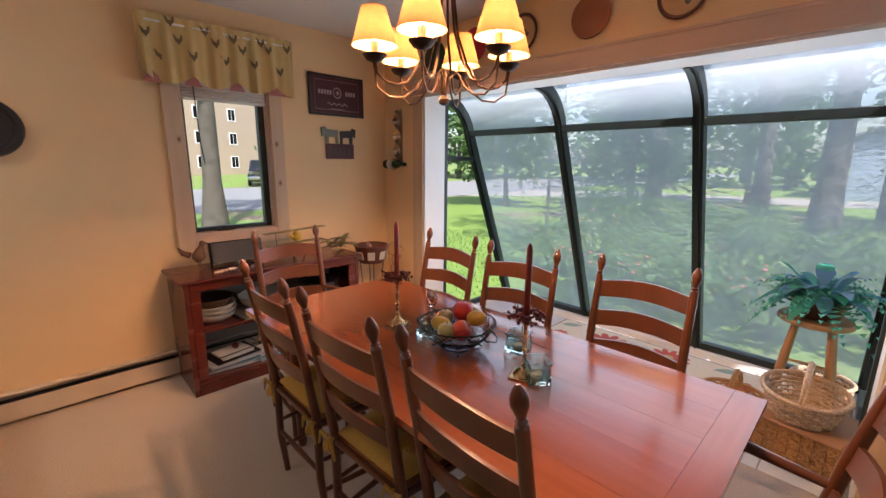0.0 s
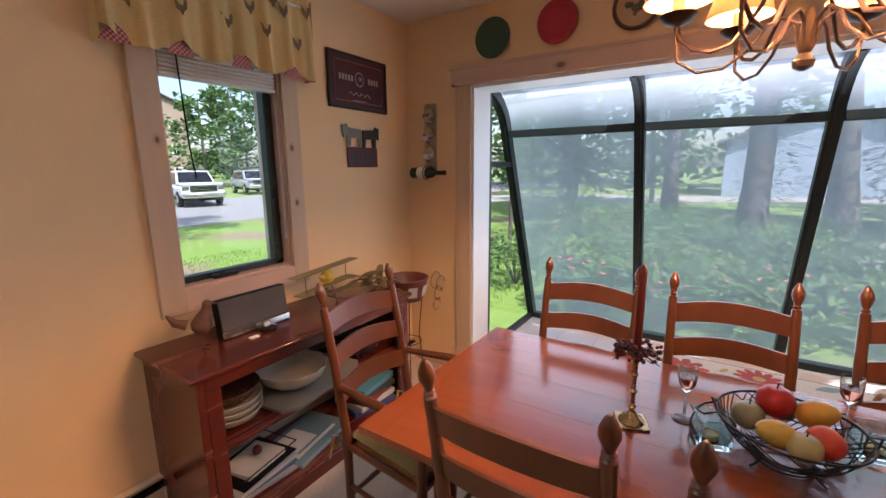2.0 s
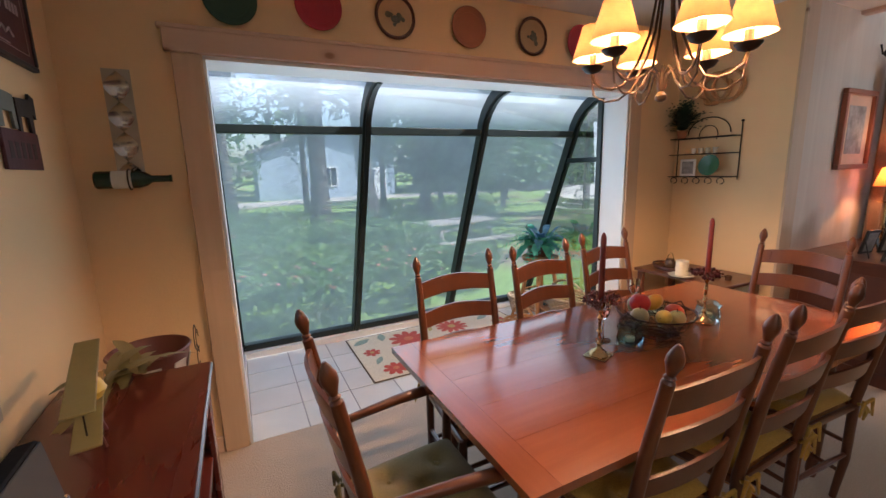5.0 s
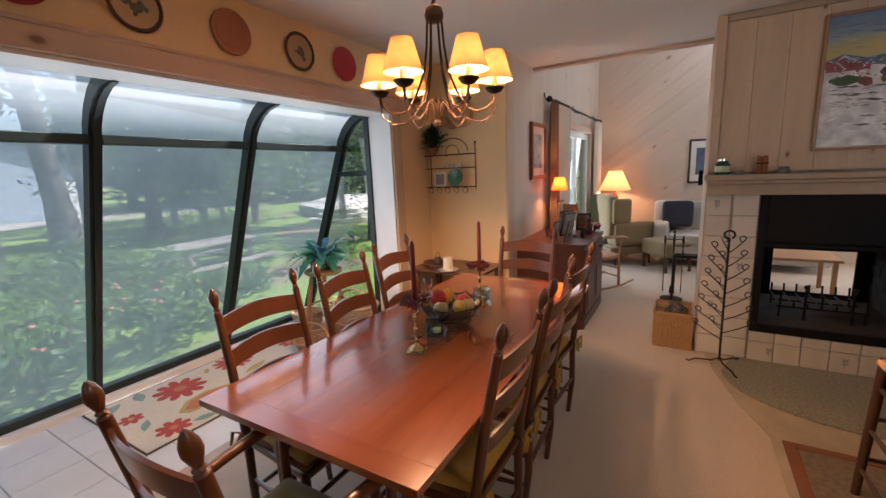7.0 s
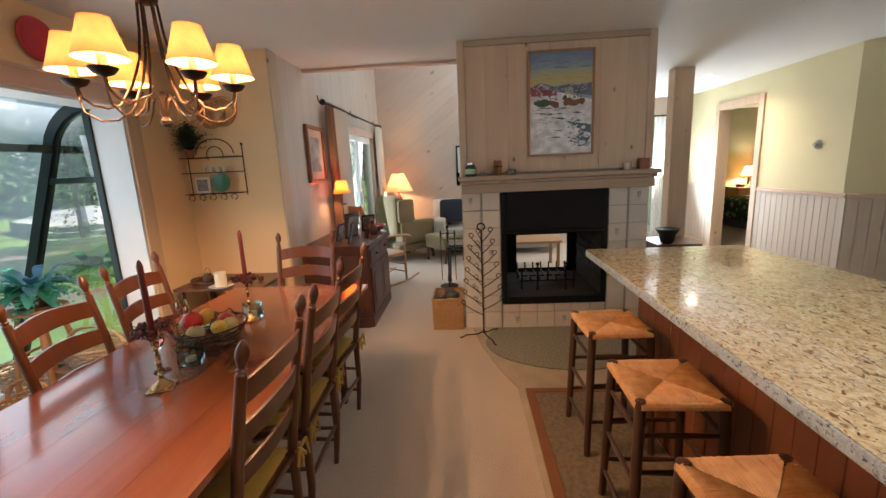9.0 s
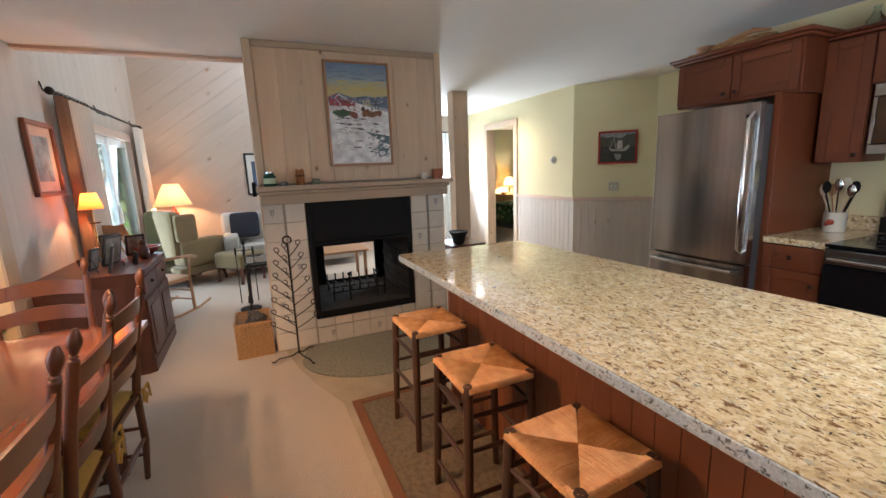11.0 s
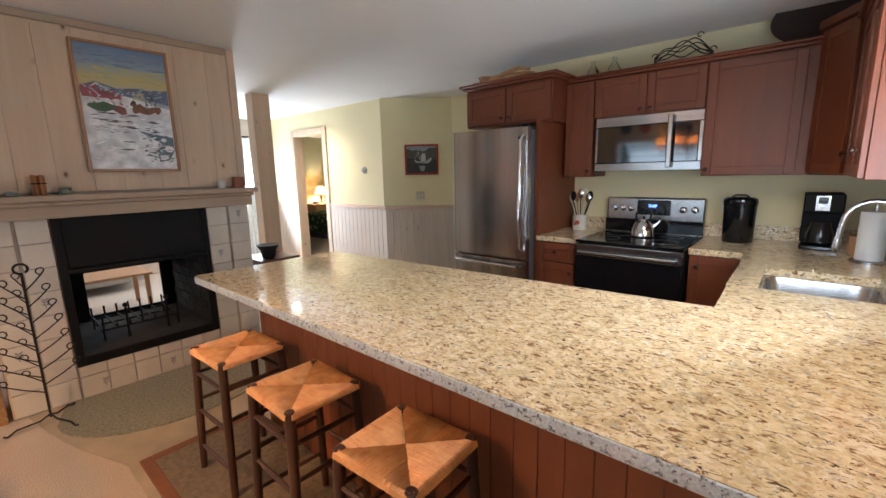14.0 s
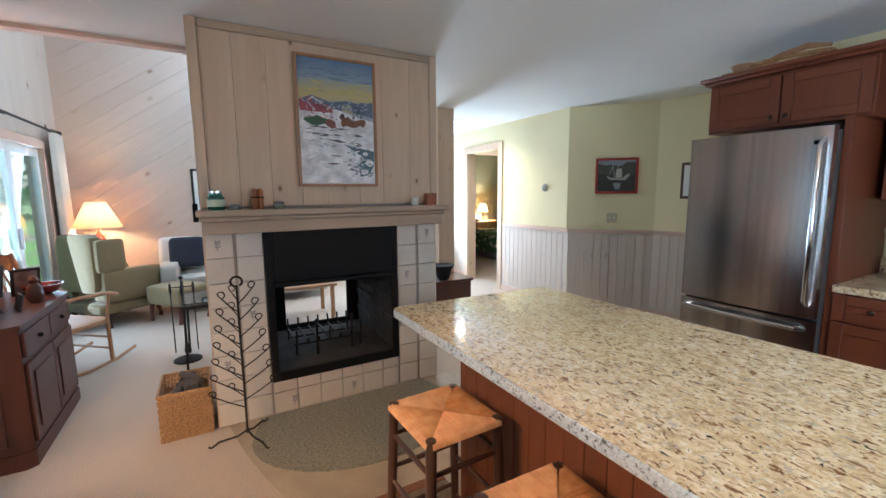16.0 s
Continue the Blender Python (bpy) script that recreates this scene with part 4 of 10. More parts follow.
part("backsplash", G().box(0.002, -6.048, 0.921, 2.141, -6.028, 1.02, 0.002).box(0.002, -6.027, 0.921, 0.022, -3.2, 1.02, 0.002), GRANITE, wt)
# chipped rough edge of the peninsula slab
def edge_material():
    n = Nodes("chiselled_granite_edge")
    v = n.coords(shift=False)
    a, b, c = n.noise(v, 85, 4, 0.7), n.noise(v, 130, 3, 0.6), n.noise(v, 14, 3)
    # bluish white stands for the bay's daylight on the edge, put into the colour
    col = n.ramp(b, [(0.35, (0.46, 0.52, 0.56)), (0.6, (0.66, 0.72, 0.76)), (0.75, (0.76, 0.74, 0.66))])
    n.base(n.mix(n.ramp(a, [(0.0, (1, 1, 1)), (0.37, (1, 1, 1)), (0.45, (0, 0, 0))]), col, (0.09, 0.10, 0.115)))
    n.set(rough=0.3)
    n.bump(c, 0.5, 0.004)
    return n.m


random.seed(4)
cols_ = []
for k in range(241):
    xx = 0.004 + 2.945 * k / 240
    cols_.append([(xx, -3.034, 0.9185)] + [(xx, -3.031 + random.uniform(-0.0012, 0.0022), z_) for z_ in (0.916, 0.907, 0.898, 0.889)] + [(xx, -3.034, 0.8815)])
part("rough_edge", G().sheet(cols_), edge_material(), wt, "chiselled dark-flecked granite edge, bluish daylight in its colour")
# sink and tap
s = thing("sink", (0.40, -4.735, 0.88), "undermounted stainless steel sink", "sink")
g = G()
out = [(-0.21, -0.245), (0.21, -0.245), (0.21, 0.245), (-0.21, 0.245)]


def rounded(w, h, r, n=5):
    pts = []
    for cx, cy, a in ((w - r, h - r, 0), (-w + r, h - r, 90), (-w + r, -h + r, 180), (w - r, -h + r, 270)):
        pts += arc(cx, cy, r, r, a, a + 90, n)
    return pts


rings = [(rounded(0.222, 0.257, 0.07), -0.001), (rounded(0.205, 0.238, 0.06), -0.002), (rounded(0.200, 0.233, 0.06), -0.02), (rounded(0.185, 0.215, 0.06), -0.17), (rounded(0.15, 0.18, 0.05), -0.185), (rounded(0.02, 0.02, 0.01), -0.19)]
n = len(rings[0][0])
vs = [(x, y, z) for pts, z in rings for x, y in pts]
fs = [(k * n + i, k * n + (i + 1) % n, (k + 1) * n + (i + 1) % n, (k + 1) * n + i) for k in range(len(rings) - 1) for i in range(n)]
g.add(vs, fs + [tuple(range((len(rings) - 1) * n, len(rings) * n))])
part("basin", g, STEEL, s)
part("drain", G().lathe([(0.04, -0.186), (0.042, -0.182), (0.02, -0.184)], 16), CHROME, s)
s = thing("tap", (0.12, -5.10, 0.92), "brushed steel swan-neck kitchen tap", "tap")
part("base", G().lathe([(0.03, 0), (0.03, 0.01), (0.02, 0.02), (0.018, 0.08)], 14), STEEL, s)
part("neck", G().tube([(0, 0, 0.08), (0, 0, 0.24)] + [(0.11 - 0.11 * math.cos(radians(a)), 0.06 * math.sin(radians(a)) * 0 + 0.0, 0.24 + 0.11 * math.sin(radians(a))) for a in range(15, 166, 15)] + [(0.225, 0, 0.21), (0.23, 0, 0.15)], 0.013, 10), STEEL, s)
part("spout", G().lathe([(0.016, 0), (0.02, 0.02), (0.014, 0.06)], 12, Matrix.Translation((0.231, 0, 0.10))), STEEL, s)
part("lever", G().tube([(0, 0.02, 0.06), (0.01, 0.06, 0.09), (0.02, 0.10, 0.10)], 0.007, 8), STEEL, s)
# refrigerator
r = thing("refrigerator", (2.541, -5.215, 0), "stainless steel refrigerator with a bottom freezer drawer", "refrigerator")
part("body", G().box(-0.36, -0.80, 0.02, 0.375, -0.065, 1.77, 0.004), plain("dark_grey_enamel", (0.10, 0.10, 0.105), 0.45), r)


def bowed(x0, x1, z0, z1, y, bulge, n=12):
    g = G()
    pts = [(x0 + (x1 - x0) * i / n, y + bulge * math.sin(math.pi * i / n)) for i in range(n + 1)]
    ol = [(x1, y - 0.055), (x0, y - 0.055)]
    vs = [(x, yy, z) for z in (z0, z1) for x, yy in pts + ol]
    k = n + 3
    fs = [tuple(range(k)), tuple(reversed(range(k, 2 * k)))] + [(i, (i + 1) % k, (i + 1) % k + k, i + k) for i in range(k)]
    return g.add(vs, fs)


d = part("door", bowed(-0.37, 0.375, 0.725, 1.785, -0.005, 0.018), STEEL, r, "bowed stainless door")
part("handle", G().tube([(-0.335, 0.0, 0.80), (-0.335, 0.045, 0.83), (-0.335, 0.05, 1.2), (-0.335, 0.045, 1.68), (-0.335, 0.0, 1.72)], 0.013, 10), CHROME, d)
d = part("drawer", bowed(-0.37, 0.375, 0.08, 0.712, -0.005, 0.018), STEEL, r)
part("handle", G().tube([(-0.33, 0.0, 0.662), (-0.31, 0.05, 0.667), (0, 0.065, 0.667), (0.32, 0.05, 0.667), (0.34, 0.0, 0.662)], 0.014, 10), CHROME, d)
part("hinge_cap", G().box(-0.365, -0.11, 1.786, -0.30, -0.03, 1.80, 0.004), BLACKM, r)
part("badge", G().box(-0.315, 0.009, 1.69, -0.295, 0.012, 1.71), BLACKM, r)
# range
s = thing("range", (1.42, -5.30, 0), "stainless electric range with a black glass top", "cooker")
part("body", G().box(-0.365, -0.74, 0.02, 0.365, -0.03, 0.905, 0.003), BLACKM, s)
part("cooktop", G().box(-0.368, -0.62, 0.906, 0.368, 0.012, 0.924, 0.004), BLACKG, s)
ring = plain("burner_ring", (0.09, 0.09, 0.09), 0.3)
for x, y, q in ((-0.19, -0.20, 0.10), (0.19, -0.20, 0.08), (-0.19, -0.46, 0.075), (0.19, -0.46, 0.10)):
    part("burner_ring", G().tube([(x + q * math.cos(a * math.pi / 14), y + q * math.sin(a * math.pi / 14), 0.9243) for a in range(28)], 0.0012, 4, True), ring, s)
part("console", G().box(-0.368, -0.72, 0.924, 0.368, -0.62, 0.975, 0.003).box(-0.368, -0.72, 0.976, 0.368, -0.64, 1.21, 0.012), STEEL_X, s)
part("black_strip", G().box(-0.366, -0.6195, 0.93, 0.366, -0.616, 1.03), BLACKG, s)
part("display", G().box(-0.13, -0.6395, 1.07, 0.12, -0.634, 1.19, 0.002), BLACKG, s)
fc = bpy.data.curves.new("digits", "FONT")
fc.body, fc.size, fc.align_x = "7:47", 0.035, "CENTER"
fo = new("tmp", fc)
_me = bpy.data.meshes.new_from_object(fo)
bpy.data.objects.remove(fo)
_me.materials.append(glow("blue_digits", (0.10, 0.16, 1.0), 6))
part("digits", _me, None, s, "lit blue clock digits", at=Matrix.Translation((-0.0, -0.6325, 1.13)) @ Matrix.Rotation(radians(180), 4, "Z") @ Matrix.Rotation(radians(90), 4, "X"))
for x in (-0.30, -0.22, 0.17, 0.235, 0.30):
    part("knob", G().lathe([(0.026, 0), (0.026, 0.008), (0.020, 0.012), (0.019, 0.03), (0.012, 0.034)], 16, Matrix.Translation((x, -0.64, 1.12)) @ Matrix.Rotation(radians(-90), 4, "X")), CHROME, s)
d = part("oven_door", G().box(-0.362, -0.03, 0.22, 0.362, 0.008, 0.80, 0.004), BLACKG, s, "black glass oven door")
part("door_band", G().box(-0.364, -0.03, 0.805, 0.364, 0.018, 0.898, 0.006), STEEL_X, s)
part("handle", G().tube([(-0.33, 0.01, 0.835), (-0.33, 0.045, 0.84), (0, 0.052, 0.84), (0.33, 0.045, 0.84), (0.33, 0.01, 0.835)], 0.011, 10), STEEL_X, d)
part("drawer", G().box(-0.362, -0.03, 0.04, 0.362, 0.006, 0.21, 0.004), STEEL_X, s)
# microwave
s = thing("microwave", (1.450, YU, 1.428), "stainless over-the-range microwave with a black window", "microwave")
part("body", G().box(-0.378, -0.30, 0.0, 0.378, -0.012, 0.415, 0.003), BLACKM, s)
part("face", G().box(-0.378, -0.010, 0.0, 0.378, 0.045, 0.062, 0.004).box(-0.378, -0.010, 0.340, 0.378, 0.045, 0.415, 0.004).box(0.356, -0.01, 0.063, 0.378, 0.045, 0.339, 0.003).box(-0.378, -0.01, 0.063, -0.352, 0.045, 0.339, 0.003), STEEL_X, s)
part("window", G().box(-0.25, -0.040, 0.063, 0.255, -0.001, 0.339, 0.003), OVEN_GLASS, s, at=Matrix.Translation((0.10, 0.042, 0)) @ Matrix.Rotation(radians(1.2), 4, "Z"))
part("control_panel", G().box(-0.351, -0.010, 0.063, -0.152, 0.043, 0.339, 0.003), OVEN_GLASS, s)
part("handle", G().box(-0.190, 0.044, 0.03, -0.160, 0.080, 0.06, 0.004).box(-0.190, 0.044, 0.35, -0.160, 0.080, 0.38, 0.004).box(-0.193, 0.075, 0.02, -0.157, 0.092, 0.395, 0.006), STEEL, s)



def revolve_along(a, b, prof, seg=10):
    """A turned member from a to b: prof rows of (fraction, radius)."""
    A, B = Vector(a), Vector(b)
    return [tuple(A.lerp(B, f)) for f, _ in prof], [r for _, r in prof]


def make_chair(arms=False):
    """Ladder-back chair; origin on the floor under the seat's middle, back at -y."""
    c = thing("ladder_back_chair", (0, 0, 0), "x", "chair")
    wb, wf, yb, yf = 0.188, 0.225, -0.185, 0.185
    for s in (-1, 1):
        # back post leans backwards above the seat
        P = [(s * wb, yb + 0.02, 0.0), (s * wb, yb, 0.20), (s * wb, yb, 0.46), (s * wb, yb - 0.045, 0.75), (s * wb, yb - 0.085, 0.955)]
        R = [0.013, 0.0165, 0.018, 0.017, 0.0155]
        part("back_post", G().tube(P, R, 10), CHERRY, c)
        d = (Vector(P[-1]) - Vector(P[-2])).normalized()
        m = Matrix.Translation(P[-1]) @ Vector((0, 0, 1)).rotation_difference(d).to_matrix().to_4x4()
        part("finial", G().lathe([(0.0155, 0), (0.010, 0.006), (0.014, 0.012), (0.009, 0.018), (0.013, 0.030), (0.0195, 0.050), (0.0185, 0.066), (0.011, 0.085), (0.004, 0.095)], 12, m), CHERRY, c)
        top = 0.66 if arms else 0.45
        part("front_leg", G().tube([(s * wf, yf, 0), (s * wf, yf, 0.2), (s * wf, yf, 0.42), (s * wf, yf, top)], [0.012, 0.0165, 0.018, 0.013], 10), CHERRY, c)
    for z, h in ((0.895, 0.085), (0.765, 0.080), (0.635, 0.075)):
        rows_f, rows_b = [], []
        yy = yb - 0.045 - (z - 0.75) * 0.2
        n = 12
        vs = []
        for i in range(n + 1):
            u = -1 + 2 * i / n
            x = u * (wb - 0.004)
            bow = -0.028 * (1 - u * u)
            crest = h * (0.42 + 0.20 * math.cos(u * math.pi / 2) ** 1.2)
            low = -h * 0.42 + 0.012 * math.cos(u * math.pi / 2)
            for dy, zz in ((0.0055, low), (0.0055, crest), (-0.0055, crest), (-0.0055, low)):
                vs.append((x, yy + bow + dy - zz * 0.2, z + zz))
        fs = [(0, 1, 2, 3), tuple(4 * n + q for q in (3, 2, 1, 0))] + [(4 * i + k, 4 * i + (k + 1) % 4, 4 * i + 4 + (k + 1) % 4, 4 * i + 4 + k) for i in range(n) for k in range(4)]
        part("slat", G().add(vs, fs), CHERRY, c)
    bars = []
    for s in (-1, 1):
        bars += [((s * wb, yb, 0.13), (s * wf, yf, 0.13)), ((s * wb, yb, 0.27), (s * wf, yf, 0.27))]
    bars += [((-wf, yf, 0.20), (wf, yf, 0.20)), ((-wf, yf, 0.33), (wf, yf, 0.33)), ((-wb, yb, 0.22), (wb, yb, 0.22))]
    for a, b in bars:
        p, r = revolve_along(a, b, [(0, 0.008), (0.25, 0.010), (0.5, 0.0125), (0.75, 0.010), (1, 0.008)])
        part("stretcher", G().tube(p, r, 8), CHERRY, c)
    # seat of woven rush: four wedges that sag to the middle
    g = G()
    cn = [(-wb, yb, 0.437), (wb, yb, 0.437), (wf, yf, 0.437), (-wf, yf, 0.437)]
    rails = [(cn[i], cn[(i + 1) % 4]) for i in range(4)]
    part("seat_frame", G().tube(cn, 0.015, 8, True), CHERRY, c)
    g.add([*cn, (0, 0, 0.435), (-wb, yb, 0.415), (wb, yb, 0.415), (wf, yf, 0.415), (-wf, yf, 0.415)],
          [(0, 1, 4), (1, 2, 4), (2, 3, 4), (3, 0, 4), (5, 6, 1, 0), (6, 7, 2, 1), (7, 8, 3, 2), (8, 5, 0, 3), (8, 7, 6, 5)])
    part("seat", g, RUSH, c, "woven rush seat")
    # tufted cushion
    N = 22
    rows = []
    tufts = [(-0.45, -0.45), (0.45, -0.45), (0, 0), (-0.45, 0.45), (0.45, 0.45)]
    for lay in (1, -1):
        for i in range(N + 1):
            row = []
            for j in range(N + 1):
                u, v = -1 + 2 * i / N, -1 + 2 * j / N
                w = wb + (wf - wb) * (v + 1) / 2 - 0.008
                e = max(0.0, (1 - abs(u) ** 4) * (1 - abs(v) ** 4)) ** 0.5
                puff = 0.034 * e
                for a, b in tufts:
                    puff -= 0.024 * math.exp(-((u - a) ** 2 + (v - b) ** 2) / 0.028) * e
                puff -= 0.006 * e * (abs(math.sin(3.3 * (u + v))) < 0.12)
                k = 0.985 if e == 0 else 1.0
                row.append((u * w * k, v * (yf - 0.0) * k, 0.472 + (puff if lay > 0 else -0.025 * e)))
            rows.append((lay, row))
    g = G().sheet([r for l, r in rows if l > 0]).sheet([r for l, r in rows if l < 0])
    cu = part("cushion", g, CUSHION_G if arms else CUSHION, c, "tufted olive cushion" if arms else "tufted mustard cushion")
    for a, b in tufts:
        w = wb + (wf - wb) * (b + 1) / 2
        part("button", G().ball((a * w, b * yf, 0.485), 0.008, 8, squash=0.5), CUSHION_G if arms else CUSHION, cu)
    for s in (-1, 1):
        g = G()
        bx, by, bz = s * wb, yb - 0.018, 0.46
        g.tube([(bx - 0.02, by, bz), (bx, by - 0.012, bz), (bx + 0.02, by, bz)], 0.006, 6)
        for k, q in enumerate((-0.035, -0.012, 0.02, 0.04)):
            g.tube([(bx, by - 0.01, bz), (bx + q * 0.8, by - 0.022, bz + (0.02 if k in (0, 3) else -0.03)), (bx + q * 1.4, by - 0.02, bz - 0.04 - 0.02 * (k % 2))], [0.006, 0.008, 0.004], 6)
        part("cushion_tie", g, CUSHION_G if arms else CUSHION, c, "tied cloth bow")
    if arms:
        for s in (-1, 1):
            pts = [(s * wb, yb - 0.03, 0.665), (s * (wb + 0.03), 0, 0.672), (s * (wf + 0.012), yf - 0.02, 0.668), (s * (wf + 0.012), yf + 0.035, 0.662)]
            part("armrest", G().tube(pts, [0.012, 0.017, 0.02, 0.014], 10), CHERRY, c)
    return c


base_chair = make_chair()
arm_chair = make_chair(True)
WOODTXT = "dark cherry ladder-back chair, mustard cushion"
spots = [
    (1.47, -0.78 + 0.39, 180, "window side, by the sideboard"),
    (2.00, -0.73 + 0.39, 180, "window side, middle"),
    (2.55, -0.62 + 0.39, 180, "by the plant stand"),
    (1.59, -1.48, 0, "room side, by the sideboard"),
    (2.09, -1.46, 0, "room side, middle"),
    (2.58, -1.44, 0, "room side, towards the fireplace"),
]
first = True
for x, y, rz, where in spots:
    yy = y - 0.0
    if rz == 180:
        # back finials lie 0.27 m behind the seat's middle
        yy = {1.47: -0.90, 2.00: -0.90, 2.55: -0.80}[x]
        rzz = {1.47: 180, 2.00: 186, 2.55: 184}[x]
    else:
        yy, rzz = {1.59: -1.475, 2.09: -1.465, 2.58: -1.44}[x], {1.59: 0, 2.09: 2, 2.58: -3}[x]
    ob = copy_thing(base_chair, pose(x, yy, 0, 0, 0, rzz))
    tagged(ob, f"{WOODTXT}, {where}", "chair", "chairs round the table")
for ob in (arm_chair, ):
    o = copy_thing(arm_chair, pose(1.01, -1.28, 0, 0, 0, -90))
    tagged(o, "dark cherry ladder-back armchair with an olive cushion, by the sideboard", "chair", "chairs round the table")
    o = copy_thing(arm_chair, pose(2.99, -1.20, 0, 0, 0, 93))
    tagged(o, "dark cherry ladder-back armchair at the table's foot by the side table", "chair", "chairs round the table")
for ob in (base_chair, arm_chair):
    for k in list(ob.children_recursive):
        bpy.data.objects.remove(k)
    bpy.data.objects.remove(ob)

# table
TX0, TX1, TY0, TY1, TZ = 1.095, 3.02, -1.668, -0.775, 0.728
t = thing("dining_table", ((TX0 + TX1) / 2, (TY0 + TY1) / 2, 0), "long polished cherry dining table with an ash-ring mark", "table")
hx, hy = (TX1 - TX0) / 2, (TY1 - TY0) / 2
bd = 5
for k in range(bd):
    y0 = -hy + 2 * hy * k / bd
    part("tabletop_plank", G().box(-hx + 0.085, y0 + (0.0004 if k else 0), TZ - 0.024, hx - 0.085, y0 + 2 * hy / bd - 0.0002, TZ, 0.0002), CHERRY_T, t)
ct = wood("cherry_breadboard_end", (0.29, 0.078, 0.024), (0.20, 0.047, 0.016), 1, 0.18, 10, coat=0.8, per=0.0, bump=0.02)
for s in (-1, 1):
    part("breadboard_end", G().box(s * hx, -hy, TZ - 0.024, s * (hx - 0.0846), hy, TZ, 0.0004), ct, t)
part("apron", G().box(-hx + 0.16, -hy + 0.12, TZ - 0.12, hx - 0.16, -hy + 0.14, TZ - 0.025).box(-hx + 0.16, hy - 0.14, TZ - 0.12, hx - 0.16, hy - 0.12, TZ - 0.025).box(-hx + 0.14, -hy + 0.12, TZ - 0.12, -hx + 0.16, hy - 0.12, TZ - 0.025).box(hx - 0.16, -hy + 0.12, TZ - 0.12, hx - 0.14, hy - 0.12, TZ - 0.025), CHERRY, t)
for sx in (-1, 1):
    for sy in (-1, 1):
        part("leg", G().lathe([(0.018, 0), (0.024, 0.03), (0.022, 0.06), (0.030, 0.30), (0.036, 0.50), (0.028, 0.54), (0.036, 0.56), (0.036, 0.58)], 14, Matrix.Translation((sx * (hx - 0.19), sy * (hy - 0.16), 0))).box(sx * (hx - 0.19) - 0.034, sy * (hy - 0.16) - 0.034, 0.58, sx * (hx - 0.19) + 0.034, sy * (hy - 0.16) + 0.034, TZ - 0.025, 0.003), CHERRY, t)
g = G().tube([(-0.60 + 0.045 * math.cos(a * math.pi / 12), -0.24 + 0.036 * math.sin(a * math.pi / 12), TZ + 0.0002) for a in range(24)], [0.0004 + 0.0004 * (k % 5) for k in range(24)], 5, True)

# chandelier
c = thing("chandelier", (CH[0], CH[1], -0.02), "six-light rubbed bronze chandelier with small orange cloth shades, lit", "ceiling lamp")
part("stem", G().lathe([(0.010, 2.14), (0.012, 2.16), (0.006, 2.18), (0.006, 2.42)], 10).lathe([(0.016, 2.085), (0.034, 2.09), (0.040, 2.115), (0.034, 2.14), (0.012, 2.155)], 18), BRONZE, c)
part("ceiling_rose", G().lathe([(0.065, 2.439), (0.062, 2.420), (0.02, 2.412), (0.008, 2.405)], 20), BRONZE, c)
part("bottom_finial", G().lathe([(0.006, 1.665), (0.018, 1.672), (0.020, 1.685), (0.010, 1.70), (0.016, 1.715), (0.012, 1.76), (0.006, 1.79)], 14), BRONZE, c)
for i in range(6):
    a = radians(60 * i)
    ca, sa = math.cos(a), math.sin(a)
    rd = lambda r_, z: (r_ * ca, r_ * sa, z)
    R0 = 0.245
    low = [rd(0.030, 2.088), rd(0.036, 2.00), rd(0.050, 1.90), rd(0.085, 1.81), rd(0.13, 1.740), rd(0.17, 1.728), rd(0.208, 1.738), rd(0.236, 1.762), rd(R0, 1.800)]
    part("arm", G().tube(low, 0.0048, 8), BRONZE, c)
    up = [rd(0.012, 1.715), rd(0.020, 1.760), rd(0.045, 1.778), rd(0.075, 1.760), rd(0.10, 1.72), rd(0.145, 1.688), rd(0.195, 1.685), rd(0.238, 1.715), rd(R0 + 0.004, 1.800)]
    part("scroll", G().tube(up, 0.0038, 8), BRONZE, c)
    m = Matrix.Translation(rd(R0, 0))
    part("drip_pan", G().lathe([(0.006, 1.794), (0.028, 1.803), (0.040, 1.818), (0.041, 1.821), (0.026, 1.812), (0.006, 1.808)], 20, m), IRON, c)
    part("candle_sleeve", G().lathe([(0.013, 1.812), (0.013, 1.862)], 14, m), WAX, c, "ivory candle sleeve")
    part("bulb", G().lathe([(0.008, 1.863), (0.015, 1.878), (0.016, 1.891), (0.010, 1.914), (0.003, 1.928)], 12, m), BULB, c).visible_shadow = False
    sh = part("shade", G().lathe([(0.076, 1.850), (0.042, 1.966)], 28, m, cap=False), SHADE, c, "orange cloth shade")
    for rr_, zz_ in ((0.0765, 1.850), (0.0425, 1.966)):
        part("shade_rim", G().tube([(R0 * ca + rr_ * math.cos(k * math.pi / 14), R0 * sa + rr_ * math.sin(k * math.pi / 14), zz_) for k in range(28)], 0.0016, 5, True), SHADE, sh)



def on_wall_x(x, y, z, rz=0):
    """A frame whose local +y looks out from a wall that faces +x."""
    return Matrix.Translation((x, y, z)) @ Matrix.Rotation(radians(-90), 4, "Z")


# floor tiles of the bay are laid last; here its rug
rug = thing("bay_rug", (0, 0, 0.0), "cream rug with red flowers and paisley on the tiled bay floor", "rug")
cream_pile = woven("cream_rug_pile", (0.72, 0.68, 0.55), (0.58, 0.54, 0.42), 140, 0.95, 0.4, 0.15)
part("carpet_field", G().box(1.32, 0.30, 0.002, 2.85, 1.10, 0.010, 0.002), cream_pile, rug)
part("edge", G().box(1.31, 0.290, 0.002, 2.86, 0.299, 0.009, 0.002).box(1.31, 1.101, 0.002, 2.86, 1.11, 0.009, 0.002).box(1.31, 0.2995, 0.002, 1.319, 1.1005, 0.009, 0.002).box(2.851, 0.2995, 0.002, 2.86, 1.1005, 0.009, 0.002), plain("brown_binding", (0.12, 0.08, 0.05), 0.9), rug)
